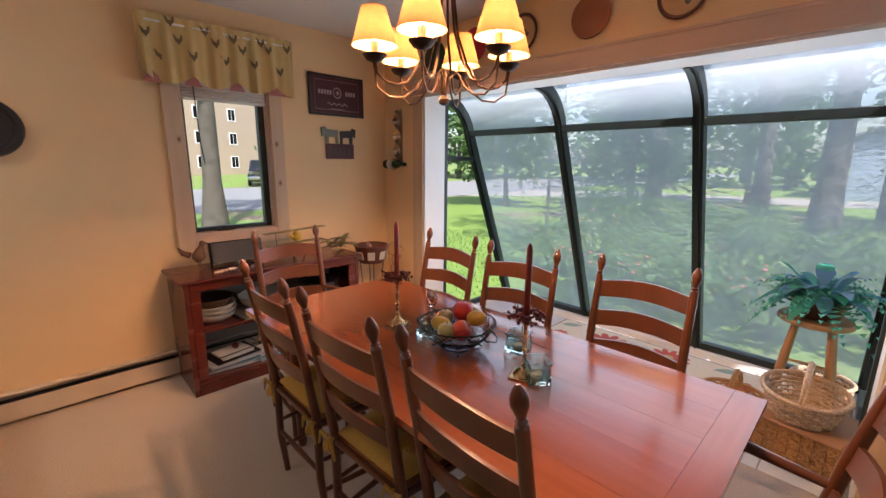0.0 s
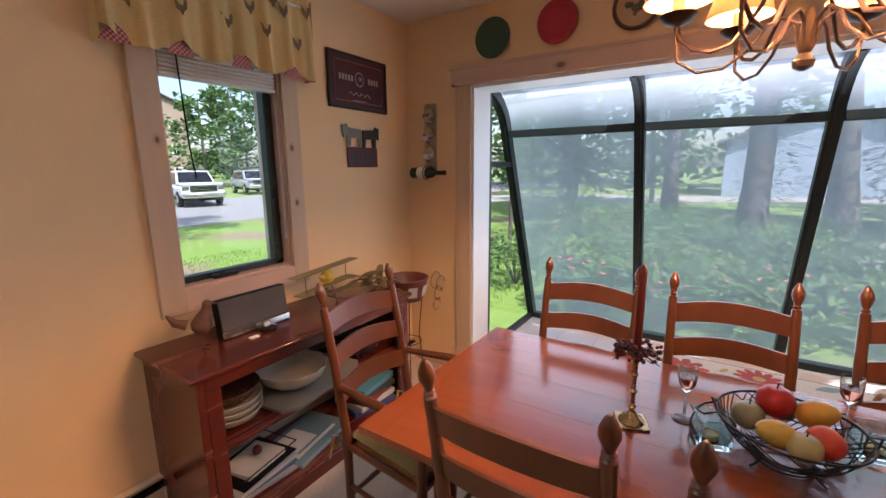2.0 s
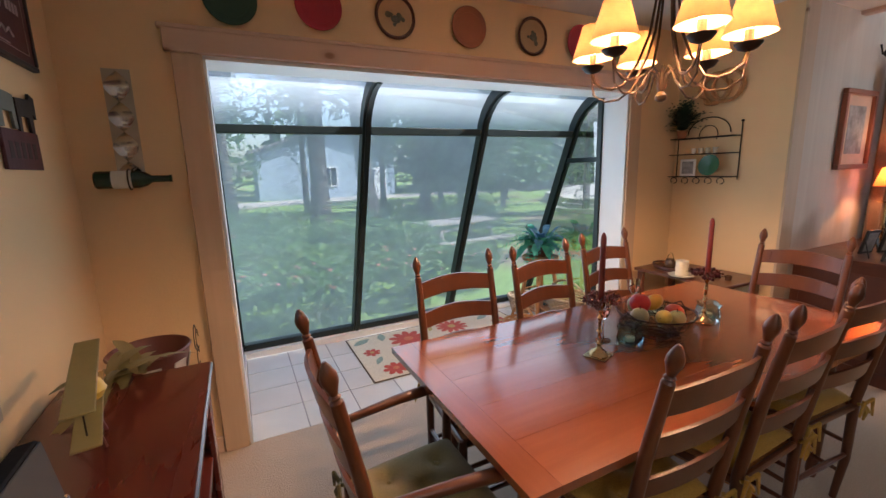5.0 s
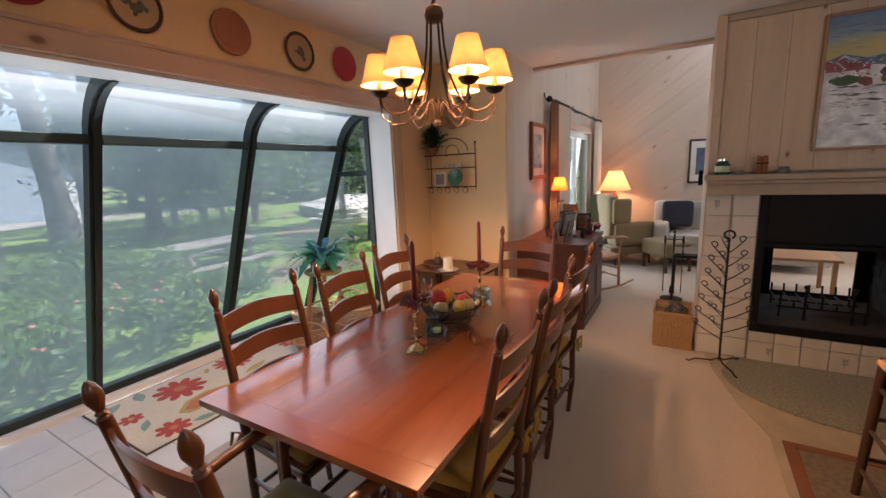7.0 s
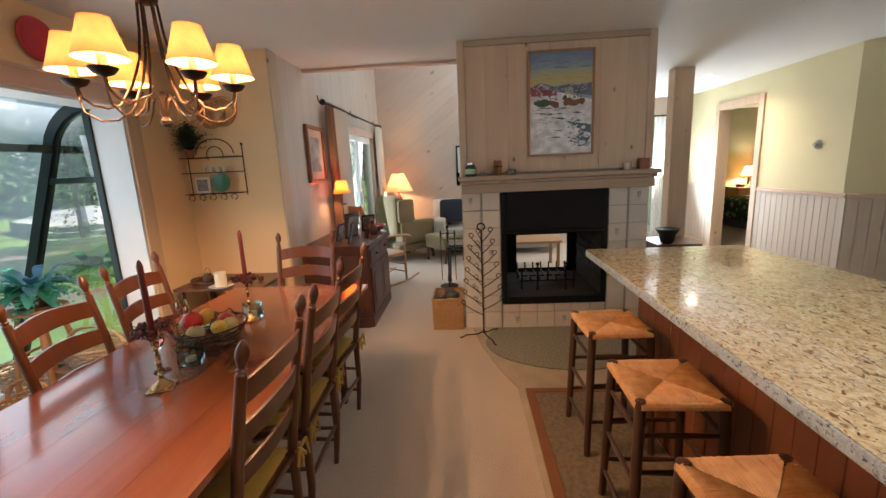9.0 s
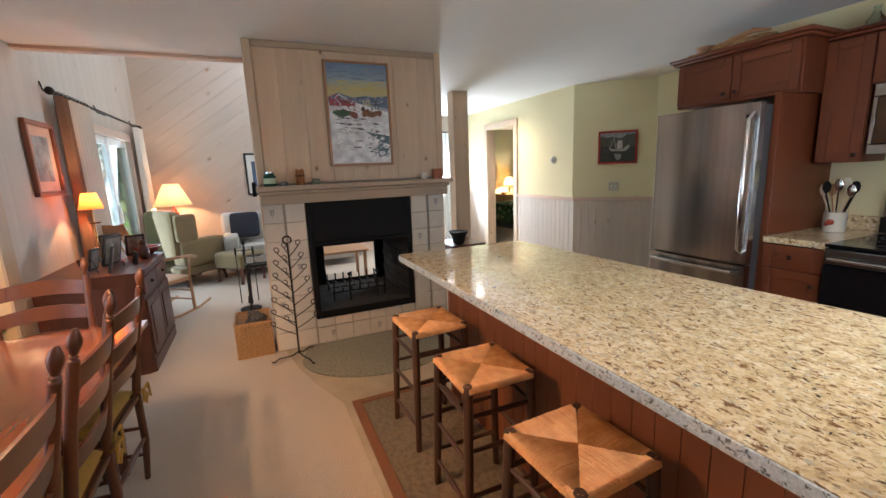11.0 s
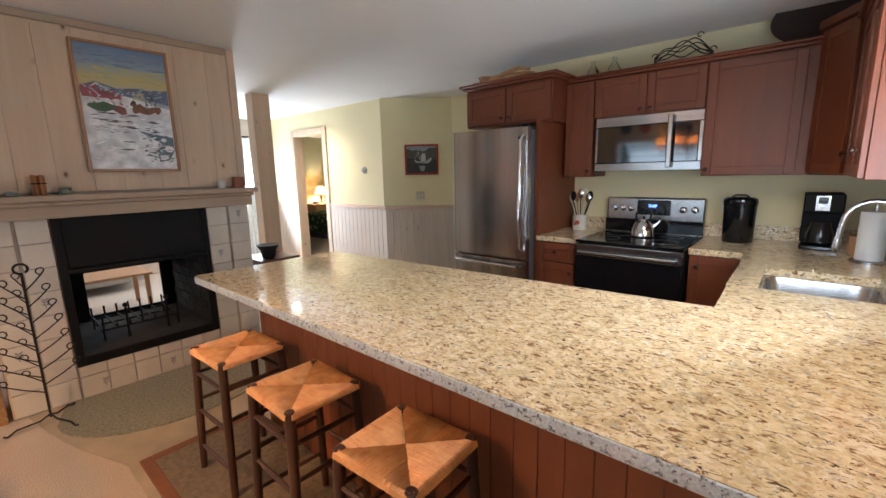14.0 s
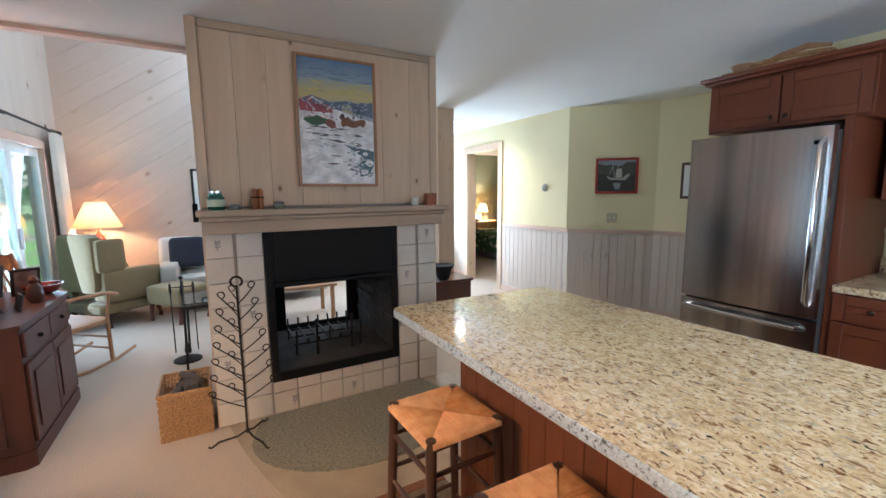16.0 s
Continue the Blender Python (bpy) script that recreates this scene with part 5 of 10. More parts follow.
redw, orw, tealw, goldw = (woven(nm, c, dark(c, 0.7), 160, 0.95, 0.3, 0.2) for nm, c in (("red_wool", (0.50, 0.06, 0.04)), ("orange_wool", (0.60, 0.20, 0.09)), ("teal_wool", (0.26, 0.40, 0.34)), ("gold_wool", (0.52, 0.42, 0.14))))


def flower(x, y, r, n, rot, mat_a, mat_b):
    pts = []
    for k in range(n * 6):
        a = 2 * math.pi * k / (n * 6)
        rr = r * (0.55 + 0.45 * abs(math.cos(a * n / 2)) ** 0.7)
        pts.append((x + rr * math.cos(a + rot), y + rr * math.sin(a + rot)))
    f = part("flower", G().plate(pts, 0.0102, 0.0118), mat_a, rug, smooth=False)
    part("flower_heart", G().plate([(x + r * 0.25 * math.cos(a * math.pi / 8), y + r * 0.25 * math.sin(a * math.pi / 8)) for a in range(16)], 0.0119, 0.0130), mat_b, f, smooth=False)


def leaf2(x, y, L, w, a, mt):
    pts = [(-L + 2 * L * k / 8, w * math.sin(math.pi * k / 8)) for k in range(9)] + [(L - 2 * L * k / 8, -w * math.sin(math.pi * k / 8)) for k in range(1, 8)]
    ca, sa = math.cos(radians(a)), math.sin(radians(a))
    part("leaf", G().plate([(x + p * ca - q * sa, y + p * sa + q * ca) for p, q in pts], 0.0102, 0.0115), mt, rug, smooth=False)


flower(1.80, 0.88, 0.17, 10, 0.2, redw, orw)
flower(1.52, 0.42, 0.10, 8, 0.0, redw, orw)
flower(2.25, 0.95, 0.15, 12, 0.5, redw, goldw)
flower(2.45, 0.50, 0.17, 10, 0.2, redw, orw)
flower(1.44, 0.76, 0.07, 7, 0.2, redw, goldw)
flower(2.72, 0.85, 0.09, 7, 0.1, redw, goldw)
pp = [(1.62, 0.56), (1.72, 0.66), (1.86, 0.68), (2.02, 0.62), (2.12, 0.50), (2.10, 0.42), (2.02, 0.50), (1.90, 0.50), (1.76, 0.48), (1.66, 0.49)]
f = part("paisley", G().plate(pp, 0.0102, 0.0117), goldw, rug, smooth=False)
part("paisley_field", G().plate([(1.87 + (x - 1.87) * 0.84, 0.57 + (y - 0.57) * 0.74) for x, y in pp], 0.0118, 0.0130), orw, f, smooth=False)
for q in ((1.42, 1.00, 0.09, 0.04, 30, tealw), (1.60, 1.02, 0.08, 0.035, 80, tealw), (1.82, 0.36, 0.10, 0.03, 20, goldw), (1.68, 0.36, 0.07, 0.03, -20, tealw), (2.28, 0.70, 0.11, 0.035, 15, goldw), (2.62, 1.02, 0.09, 0.035, 30, tealw), (2.72, 0.42, 0.08, 0.03, 70, goldw), (1.45, 0.60, 0.07, 0.025, 60, tealw), (2.05, 0.98, 0.05, 0.02, 60, goldw)):
    leaf2(*q)

# plant stand and baskets in the bay
st = thing("plant_stool", (3.03, 0.66, 0), "round turned pine stool standing on the bay tiles, plant on top", "stool")
part("seat", G().lathe([(0.155, 0.60), (0.165, 0.606), (0.168, 0.620), (0.160, 0.632), (0.12, 0.636)], 28), RAWPINE, st)
legs = []
for k in range(4):
    a = radians(45 + 90 * k)
    top, bot = Vector((0.105 * math.cos(a), 0.105 * math.sin(a), 0.60)), Vector((0.20 * math.cos(a), 0.20 * math.sin(a), 0.0))
    part("leg", G().tube([top, top.lerp(bot, 0.3), top.lerp(bot, 0.6), bot], [0.015, 0.019, 0.020, 0.014], 10), RAWPINE, st)
    legs.append((top, bot))
for k in range(4):
    for fz in ((0.55, 0.75) if k % 2 else (0.48, 0.68)):
        a, b = legs[k][0].lerp(legs[k][1], fz), legs[(k + 1) % 4][0].lerp(legs[(k + 1) % 4][1], fz)
        part("rung", G().tube([a, a.lerp(b, 0.5), b], [0.007, 0.010, 0.007], 8), RAWPINE, st)


def basket(name, at, rx, ry, h, label, mt, handle=0.0, flare=1.15, strakes=28, rows=7, group=""):
    b = thing(name, at, label, "basket", group)
    n = strakes
    gw, gs = G(), G()
    for r in range(rows):
        z = 0.012 + (h - 0.02) * r / (rows - 1)
        k = 0.8 + (flare - 0.8) * z / h
        pts = [((rx * k + 0.005 * (-1) ** (i + r)) * math.cos(math.pi * 2 * i / n), (ry * k + 0.005 * (-1) ** (i + r)) * math.sin(math.pi * 2 * i / n), z) for i in range(n)]
        gw.tube(pts, h / rows * 0.42, 5, True)
    for i in range(n):
        a = math.pi * 2 * (i + 0.5) / n
        gs.tube([(rx * (0.8 + (flare - 0.8) * f) * math.cos(a), ry * (0.8 + (flare - 0.8) * f) * math.sin(a), f * h) for f in (0.02, 0.5, 1)], 0.004, 5)
    part("weave", gw, mt, b)
    part("stakes", gs, mt, b)
    part("base", G().plate([(rx * 0.8 * math.cos(math.pi * 2 * i / n), ry * 0.8 * math.sin(math.pi * 2 * i / n)) for i in range(n)], 0.0, 0.008), mt, b)
    part("rim", G().tube([(rx * flare * math.cos(math.pi * 2 * i / n), ry * flare * math.sin(math.pi * 2 * i / n), h) for i in range(n)], 0.011, 8, True), mt, b)
    if handle:
        part("handle", G().tube([(0, ry * flare * math.cos(radians(a)), h - 0.02 + handle * math.sin(radians(a))) for a in range(0, 181, 12)], 0.009, 8).tube([(0.012, ry * flare * math.cos(radians(a)), h - 0.02 + (handle - 0.008) * math.sin(radians(a))) for a in range(0, 181, 12)], 0.007, 8), mt, b)
    return b


bx = thing("lidded_basket", (3.08, 0.34, 0.0), "large square woven splint basket with a pale wooden lid", "basket", rz=-12)
g = G()
for side in range(4):
    for r in range(4):
        for i in range(8):
            L = 0.19
            u0, u1 = -L + 2 * L * i / 8 + 0.003, -L + 2 * L * (i + 1) / 8 - 0.003
            o = 0.170 + (0.008 if (i + r) % 2 else 0.0)
            m = Matrix.Rotation(radians(90 * side), 4, "Z")
            g.box(u0, o, 0.01 + r * 0.043, u1, o + 0.006, 0.05 + r * 0.043, 0.002, m)
part("splints", g, WICKER_D, bx)["kind"] = "stuff"
part("core", G().box(-0.172, -0.172, 0.0, 0.172, 0.172, 0.178), WICKER_D, bx)
part("lid", G().box(-0.19, -0.19, 0.180, 0.19, 0.19, 0.195, 0.005), RAWPINE, bx, "pale wooden lid")
basket("oval_basket", (3.06, 0.33, 0.197), 0.15, 0.19, 0.14, "pale oval wicker basket with a bow handle on the lidded basket", WICKER, 0.15)
basket("low_basket", (2.74, 0.52, 0.0), 0.15, 0.15, 0.10, "low brown basket with a thin wire handle", WICKER_D, 0.16)
basket("round_basket", (3.52 - 0.42, 1.02 - 0.02, 0.0), 0.13, 0.13, 0.16, "round pale basket behind the plant stool", WICKER, 0.0)

# foliage plant on the stool
pl = thing("potted_plant", (3.03, 0.66, 0.637), "teal and blue artificial ferns and leaves in a brown oval tub", "plant")
part("tub", G().lathe([(0.085, 0.0), (0.10, 0.004), (0.128, 0.10), (0.122, 0.104), (0.10, 0.06)], 24), HUTCHWOOD, pl)
random.seed(11)
g1, g2, g3 = G(), G(), G()


def frond(g, base, d, L, droop, w, n=9):
    p = Vector(base)
    d = Vector(d).normalized()
    side = d.cross(Vector((0, 0, 1))).normalized()
    for k in range(n):
        f = k / n
        q = p + d * (L / n) + Vector((0, 0, -droop * f * L / n))
        lw = w * (1 - f) + 0.004
        for s in (-1, 1):
            tip = p + side * s * lw + d * lw * 0.5
            g.add([tuple(p), tuple(p.lerp(q, 0.55)), tuple(tip + Vector((0, 0, 0.004)))], [(0, 1, 2)])
        p = q


for k in range(90):
    a, e = random.uniform(0, 6.283), random.uniform(-0.1, 1.1)
    frond(g1, (0.05 * math.cos(a), 0.05 * math.sin(a), 0.10), (math.cos(a) * math.cos(e), math.sin(a) * math.cos(e), math.sin(e)), random.uniform(0.20, 0.36), random.uniform(0.8, 1.9), 0.045)


def broad(g, base, d, L, w, droop):
    p, d = Vector(base), Vector(d).normalized()
    side = d.cross(Vector((0, 0, 1))).normalized()
    rows = []
    for k in range(6):
        f = k / 5
        c = p + d * L * f + Vector((0, 0, -droop * f * f * L))
        ww = w * math.sin(math.pi * (0.08 + 0.90 * f)) ** 0.8
        rows.append([tuple(c - side * ww + Vector((0, 0, 0.25 * ww))), tuple(c), tuple(c + side * ww + Vector((0, 0, 0.25 * ww)))])
    g.sheet(rows)


for k in range(34):
    a, e = random.uniform(0, 6.283), random.uniform(0.0, 1.25)
    r0 = random.uniform(0.04, 0.10)
    broad(g2 if k % 2 else g3, (r0 * math.cos(a), r0 * math.sin(a), 0.12 + 0.05 * math.sin(e)), (math.cos(a) * math.cos(e), math.sin(a) * math.cos(e), math.sin(e)), random.uniform(0.13, 0.24), random.uniform(0.028, 0.045), random.uniform(0.2, 0.8))
part("fern_fronds", g1, TEALLEAF, pl, "teal fern fronds")["kind"] = "stuff"
part("blue_leaves", g2, BLUELEAF, pl, "broad blue leaves")["kind"] = "stuff"
part("green_leaves", g3, TEALLEAF, pl)["kind"] = "stuff"

# candlesticks with berry rings
def candlestick(x, y, where, tall=0.225):
    c = thing("candlestick", (x, y, TZ + 0.0005), f"brass candlestick with burgundy candle and berries, {where}", "candlestick", "candlesticks on the table", 20)
    part("base", G().box(-0.042, -0.042, 0, 0.042, 0.042, 0.007, 0.002).lathe([(0.036, 0.008), (0.028, 0.018), (0.012, 0.03), (0.009, 0.04)], 16), BRASS, c)
    part("stem", G().lathe([(0.006, 0.04), (0.011, 0.05), (0.006, 0.058), (0.0055, 0.09), (0.011, 0.098), (0.006, 0.106), (0.0055, 0.14), (0.010, 0.148), (0.006, 0.156), (0.006, 0.18), (0.013, 0.195), (0.018, 0.205), (0.013, 0.212)], 14), BRASS, c)
    part("candle", G().lathe([(0.0115, 0.205), (0.0105, 0.30), (0.010, 0.445), (0.006, 0.458), (0.002, 0.464)], 12), CANDLE, c, "burgundy taper candle")
    random.seed(int(x * 10))
    g, g2 = G(), G()
    for k in range(90):
        a, rr = random.uniform(0, 6.283), random.gauss(0.042, 0.011)
        g.ball((rr * math.cos(a), rr * math.sin(a), 0.222 + random.gauss(0, 0.009)), random.uniform(0.005, 0.0075), 6)
        if k % 3 == 0:
            g2.tube([(0.02 * math.cos(a), 0.02 * math.sin(a), 0.22), (rr * 1.3 * math.cos(a + 0.2), rr * 1.3 * math.sin(a + 0.2), 0.222 + random.gauss(0, 0.014))], 0.0013, 4)
    part("berry_ring", g, BERRY, c, "burgundy berries")["kind"] = "stuff"
    part("twigs", g2, IRON, c)["kind"] = "stuff"


candlestick(1.745, -1.235, "at the sideboard end")
candlestick(2.41, -1.21, "at the fireplace end")


def wineglass(x, y, where):
    w = thing("wine_glass", (x, y, TZ + 0.0005), f"small stemmed glass of pink wine, {where}", "glass", "glasses on the table")
    part("glass", G().lathe([(0.030, 0), (0.029, 0.0025), (0.006, 0.006), (0.0035, 0.012), (0.0035, 0.085), (0.012, 0.095), (0.022, 0.115), (0.025, 0.14), (0.024, 0.165), (0.0225, 0.165), (0.0235, 0.14), (0.020, 0.117), (0.008, 0.100)], 20, cap=False), GLASS, w)
    part("wine", G().lathe([(0.008, 0.1005), (0.0195, 0.118), (0.0225, 0.134)], 18), clear_glass("pink_wine", (0.85, 0.30, 0.22)), w)


wineglass(1.870, -1.140, "by a candlestick")
wineglass(2.24, -0.98, "by the fruit bowl")


def votive(x, y, rz, where):
    v = thing("votive_holder", (x, y, TZ + 0.0005), f"square aqua glass holder with a tealight, {where}", "candle holder", "votive holders on the table", rz)
    g = G()
    o = [(-1, -1), (1, -1), (1, 1), (-1, 1)]
    lv = [(0.038, 0.0), (0.039, 0.03), (0.034, 0.06), (0.041, 0.078), (0.036, 0.078), (0.029, 0.06), (0.033, 0.03), (0.031, 0.012)]
    vs = [(a * r, b * r, z) for r, z in lv for a, b in o]
    fs = [(4 * k + i, 4 * k + (i + 1) % 4, 4 * k + 4 + (i + 1) % 4, 4 * k + 4 + i) for k in range(7) for i in range(4)] + [(3, 2, 1, 0), (28, 29, 30, 31)]
    part("glass", g.add(vs, fs), AQUA, v, smooth=False)
    part("tealight", G().lathe([(0.019, 0.0125), (0.019, 0.028), (0.017, 0.028), (0.016, 0.024)], 16), WAX, v)


votive(1.935, -1.215, 20, "beside the fruit bowl")
votive(2.455, -1.20, 50, "beside a candlestick")
votive(2.28, -1.06, 10, "by the fruit bowl")

# wire bowl of fruit
b = thing("fruit_bowl", (2.09, -1.205, TZ + 0.0005), "round dark wire fruit bowl", "bowl")
g = G()
random.seed(5)
for k in range(46):
    a0 = 2 * math.pi * k / 46
    tw = random.choice((-0.9, 0.9))
    g.tube([((0.055 + 0.095 * f ** 0.7) * math.cos(a0 + tw * f), (0.055 + 0.095 * f ** 0.7) * math.sin(a0 + tw * f), 0.018 + 0.085 * f ** 1.5) for f in (0, 0.25, 0.5, 0.75, 1)], 0.0016, 5)
part("wire_mesh", g, IRON, b)["kind"] = "stuff"
for r, z, q in ((0.150, 0.103, 0.0032), (0.118, 0.055, 0.0024), (0.055, 0.018, 0.0028), (0.062, 0.004, 0.003)):
    part("ring", G().tube([(r * math.cos(a * math.pi / 20), r * math.sin(a * math.pi / 20), z) for a in range(40)], q, 6, True), IRON, b)
for s in (-1, 1):
    part("handle", G().tube([(0.145 * s, -0.03, 0.10), (0.175 * s, -0.03, 0.085), (0.192 * s, 0, 0.08), (0.175 * s, 0.03, 0.085), (0.145 * s, 0.03, 0.10), (0.16 * s, 0, 0.12)], 0.003, 6, True), IRON, b)
for k in range(4):
    a = radians(45 + 90 * k)
    part("foot", G().tube([(0.06 * math.cos(a), 0.06 * math.sin(a), 0.02), (0.085 * math.cos(a), 0.085 * math.sin(a), 0.008), (0.10 * math.cos(a), 0.10 * math.sin(a), 0.003)], 0.003, 6), IRON, b)


def fruit(name, x, y, z, r, c1, c2, label, long=1.0, tip=None):
    n = Nodes(name + "_skin_%d" % int(x * 1000))
    v = n.coords()
    n.base(n.ramp(n.noise(v, 18, 4, 0.6, 0.5), [(0.35, c1), (0.65, c2)]))
    n.set(rough=0.28)
    t = thing(name, (x, y, z), label, "fruit", "fruit in the bowl")
    prof = []
    for k in range(13):
        a = math.pi * k / 12
        rr = r * math.sin(a) * (1 - 0.22 * (long - 1) * 2 * (1 - math.cos(a)) / 2)
        prof.append((max(rr, 0.002), -r * long * math.cos(a) + (0.12 * r * math.exp(-(a / 0.4) ** 2)) - (0.15 * r * math.exp(-((math.pi - a) / 0.4) ** 2) if long < 1.1 else 0)))
    m = Matrix.Rotation(radians(tip[0]), 4, "Z") @ Matrix.Rotation(radians(tip[1]), 4, "Y") if tip else Matrix()
    part("flesh", G().lathe(prof, 20, m), n.m, t)
    part("stalk", G().tube([(0, 0, r * long * 0.8), (0.002, 0.001, r * long * 1.18)], 0.0018, 5, m=m), IRON, t)


TZ2 = TZ + 0.075
fruit("apple", 2.065, -1.150, TZ2 + 0.052, 0.042, (0.42, 0.015, 0.02), (0.55, 0.04, 0.03), "shiny red apple on top of the pile")
fruit("apple", 2.150, -1.245, TZ2 + 0.022, 0.038, (0.50, 0.03, 0.03), (0.62, 0.12, 0.05), "red and yellow apple by the bowl's rim", tip=(30, 50))
fruit("pear", 2.145, -1.155, TZ2 + 0.045, 0.034, (0.62, 0.34, 0.04), (0.70, 0.45, 0.06), "yellow-orange pear lying on its side", 1.35, (0, 70))
fruit("pear", 2.06, -1.265, TZ2 + 0.025, 0.033, (0.60, 0.42, 0.05), (0.68, 0.50, 0.10), "yellow pear against the rim", 1.35, (200, 75))
fruit("pear", 2.085, -1.115, TZ2 + 0.028, 0.034, (0.22, 0.24, 0.05), (0.32, 0.30, 0.08), "green pear at the window side", 1.2, (80, 60))
fruit("apple", 2.11, -1.285, TZ2 + 0.018, 0.034, (0.40, 0.38, 0.12), (0.52, 0.46, 0.20), "pale green apple low in the bowl")
fruit("apple", 2.01, -1.195, TZ2 + 0.018, 0.036, (0.26, 0.25, 0.13), (0.36, 0.32, 0.18), "dull green apple low in the bowl")

# side table behind the chairs with tray and candle
t = thing("side_table", (3.60, -0.40, 0), "low dark wooden side table by the cream wall", "table")
part("top", G().box(-0.22, -0.36, 0.60, 0.24, 0.34, 0.625, 0.005), CHERRY, t)
for sx in (-0.18, 0.20):
    for sy in (-0.32, 0.30):
        part("leg", G().box(sx - 0.02, sy - 0.02, 0, sx + 0.02, sy + 0.02, 0.599, 0.003), CHERRY, t)
q = thing("tray", (3.56, -0.22, 0.6255), "dark woven tray holding a small dark jar", "tray", rz=60)
g = G().plate([(0.15 * math.cos(a * math.pi / 12), 0.085 * math.sin(a * math.pi / 12)) for a in range(24)], 0, 0.008)
part("base", g, HUTCHWOOD, q)
part("rim", G().tube([(0.152 * math.cos(a * math.pi / 12), 0.087 * math.sin(a * math.pi / 12), 0.02) for a in range(24)], 0.009, 6, True), HUTCHWOOD, q)
j = thing("jar", (3.53, -0.26, 0.634), "small dark jar with a wire bail", "jar")
part("body", G().lathe([(0.03, 0), (0.042, 0.02), (0.042, 0.05), (0.028, 0.068), (0.028, 0.075)], 18), BROWNC, j)
part("bail", G().tube([(0.042 * math.cos(radians(a)), 0, 0.05 + 0.07 * math.sin(radians(a))) for a in range(0, 181, 15)], 0.0018, 5), IRON, j)
cn = thing("pillar_candle", (3.42, -0.43, 0.6255), "thick ivory pillar candle on a white plate", "candle")
part("plate", G().lathe([(0.06, 0), (0.085, 0.006), (0.09, 0.012), (0.06, 0.008)], 26), CERAMIC, cn)
part("candle", G().lathe([(0.042, 0.0085), (0.042, 0.115), (0.036, 0.112), (0.010, 0.108)], 24), WAX, cn)
for k, (x, y) in enumerate(((3.50, -0.60), (3.58, -0.66), (3.62, -0.56))):
    w = thing("tealight", (x, y, 0.6255), "small dark tealight cup on the side table", "candle holder", "tealights on the side table")
    part("cup", G().lathe([(0.018, 0), (0.024, 0.03), (0.021, 0.03), (0.016, 0.006)], 14), BROWNC if k else GLASS, w)

# sideboard under the small window
SX1, SY0, SY1, ST = 0.435, -1.79, -0.60, 0.742
s = thing("sideboard", (0, 0, 0), "dark red open sideboard, two shelves half full of dishes", "sideboard")
part("top", G().box(0.005, SY0 - 0.025, ST - 0.022, SX1 + 0.02, SY1 + 0.025, ST, 0.006), MAHOG, s)
part("side_panel", G().box(0.01, SY0, 0, SX1, SY0 + 0.028, ST - 0.023, 0.003), MAHOG, s)
part("side_panel", G().box(0.01, SY1 - 0.028, 0, SX1, SY1, ST - 0.023, 0.003), MAHOG, s)
part("shelf", G().box(0.022, SY0 + 0.029, 0.395, SX1 - 0.012, SY1 - 0.029, 0.417, 0.003), MAHOG, s)
part("shelf", G().box(0.022, SY0 + 0.029, 0.07, SX1 - 0.004, SY1 - 0.029, 0.092, 0.003), MAHOG, s)
part("plinth", G().box(SX1 - 0.02, SY0 + 0.029, 0.0, SX1 - 0.002, SY1 - 0.029, 0.069, 0.003), MAHOG, s)
part("stile", G().box(SX1 - 0.018, SY0 + 0.029, 0.093, SX1, SY0 + 0.085, ST - 0.075, 0.003), MAHOG, s)
part("stile", G().box(SX1 - 0.018, SY1 - 0.085, 0.093, SX1, SY1 - 0.029, ST - 0.075, 0.003), MAHOG, s)
part("rail", G().box(SX1 - 0.018, SY0 + 0.029, ST - 0.074, SX1, SY1 - 0.029, ST - 0.023, 0.003), MAHOG, s)
part("back", G().box(0.012, SY0 + 0.029, 0.093, 0.020, SY1 - 0.029, ST - 0.024), plain("unpainted_back", (0.32, 0.28, 0.22), 0.8), s)


def bowl(name, x, y, z, r, h, mt, label, cat="bowl", group="", flute=0):
    b_ = thing(name, (x, y, z), label, cat, group)
    n = 40
    prof = [(r * 0.45, 0), (r * 0.52, 0.003), (r * 0.85, h * 0.45), (r, h), (r * 0.97, h), (r * 0.80, h * 0.45), (r * 0.45, 0.008)]
    g = G().lathe(prof, n)
    if flute:
        g.v = [(px * (1 + flute * math.cos(12 * math.atan2(py, px)) * (pz / h)), py * (1 + flute * math.cos(12 * math.atan2(py, px)) * (pz / h)), pz) for px, py, pz in g.v]
    part("body", g, mt, b_)
    return b_


for k in range(3):
    bowl("serving_bowl", 0.265, -1.60, 0.418 + k * 0.028, 0.135, 0.06, CERAMIC, "cream ceramic bowl in a stack of bowls", group="stacked bowls")
bowl("serving_bowl", 0.265, -1.60, 0.418 + 3 * 0.028, 0.128, 0.075, BROWNC, "brown glazed bowl on top of a stack", group="stacked bowls")
p_ = thing("platter", (0.25, -1.21, 0.418), "grey octagonal serving platter", "platter", rz=8)
part("plate", G().plate([(0.13, -0.27), (0.18, -0.20), (0.18, 0.20), (0.13, 0.27), (-0.13, 0.27), (-0.18, 0.20), (-0.18, -0.20), (-0.13, -0.27)], 0, 0.012), plain("grey_stoneware", (0.20, 0.20, 0.18), 0.35), p_)
bowl("baking_dish", 0.25, -1.27, 0.4305, 0.165, 0.095, CERAMIC, "white fluted baking dish on the platter", "dish", flute=0.03)
bowl("casserole", 0.25, -0.84, 0.418, 0.155, 0.13, plain("speckled_dark_enamel", (0.03, 0.035, 0.045), 0.25, var=0.4, scale=80), "dark blue-black speckled pot", "pot")
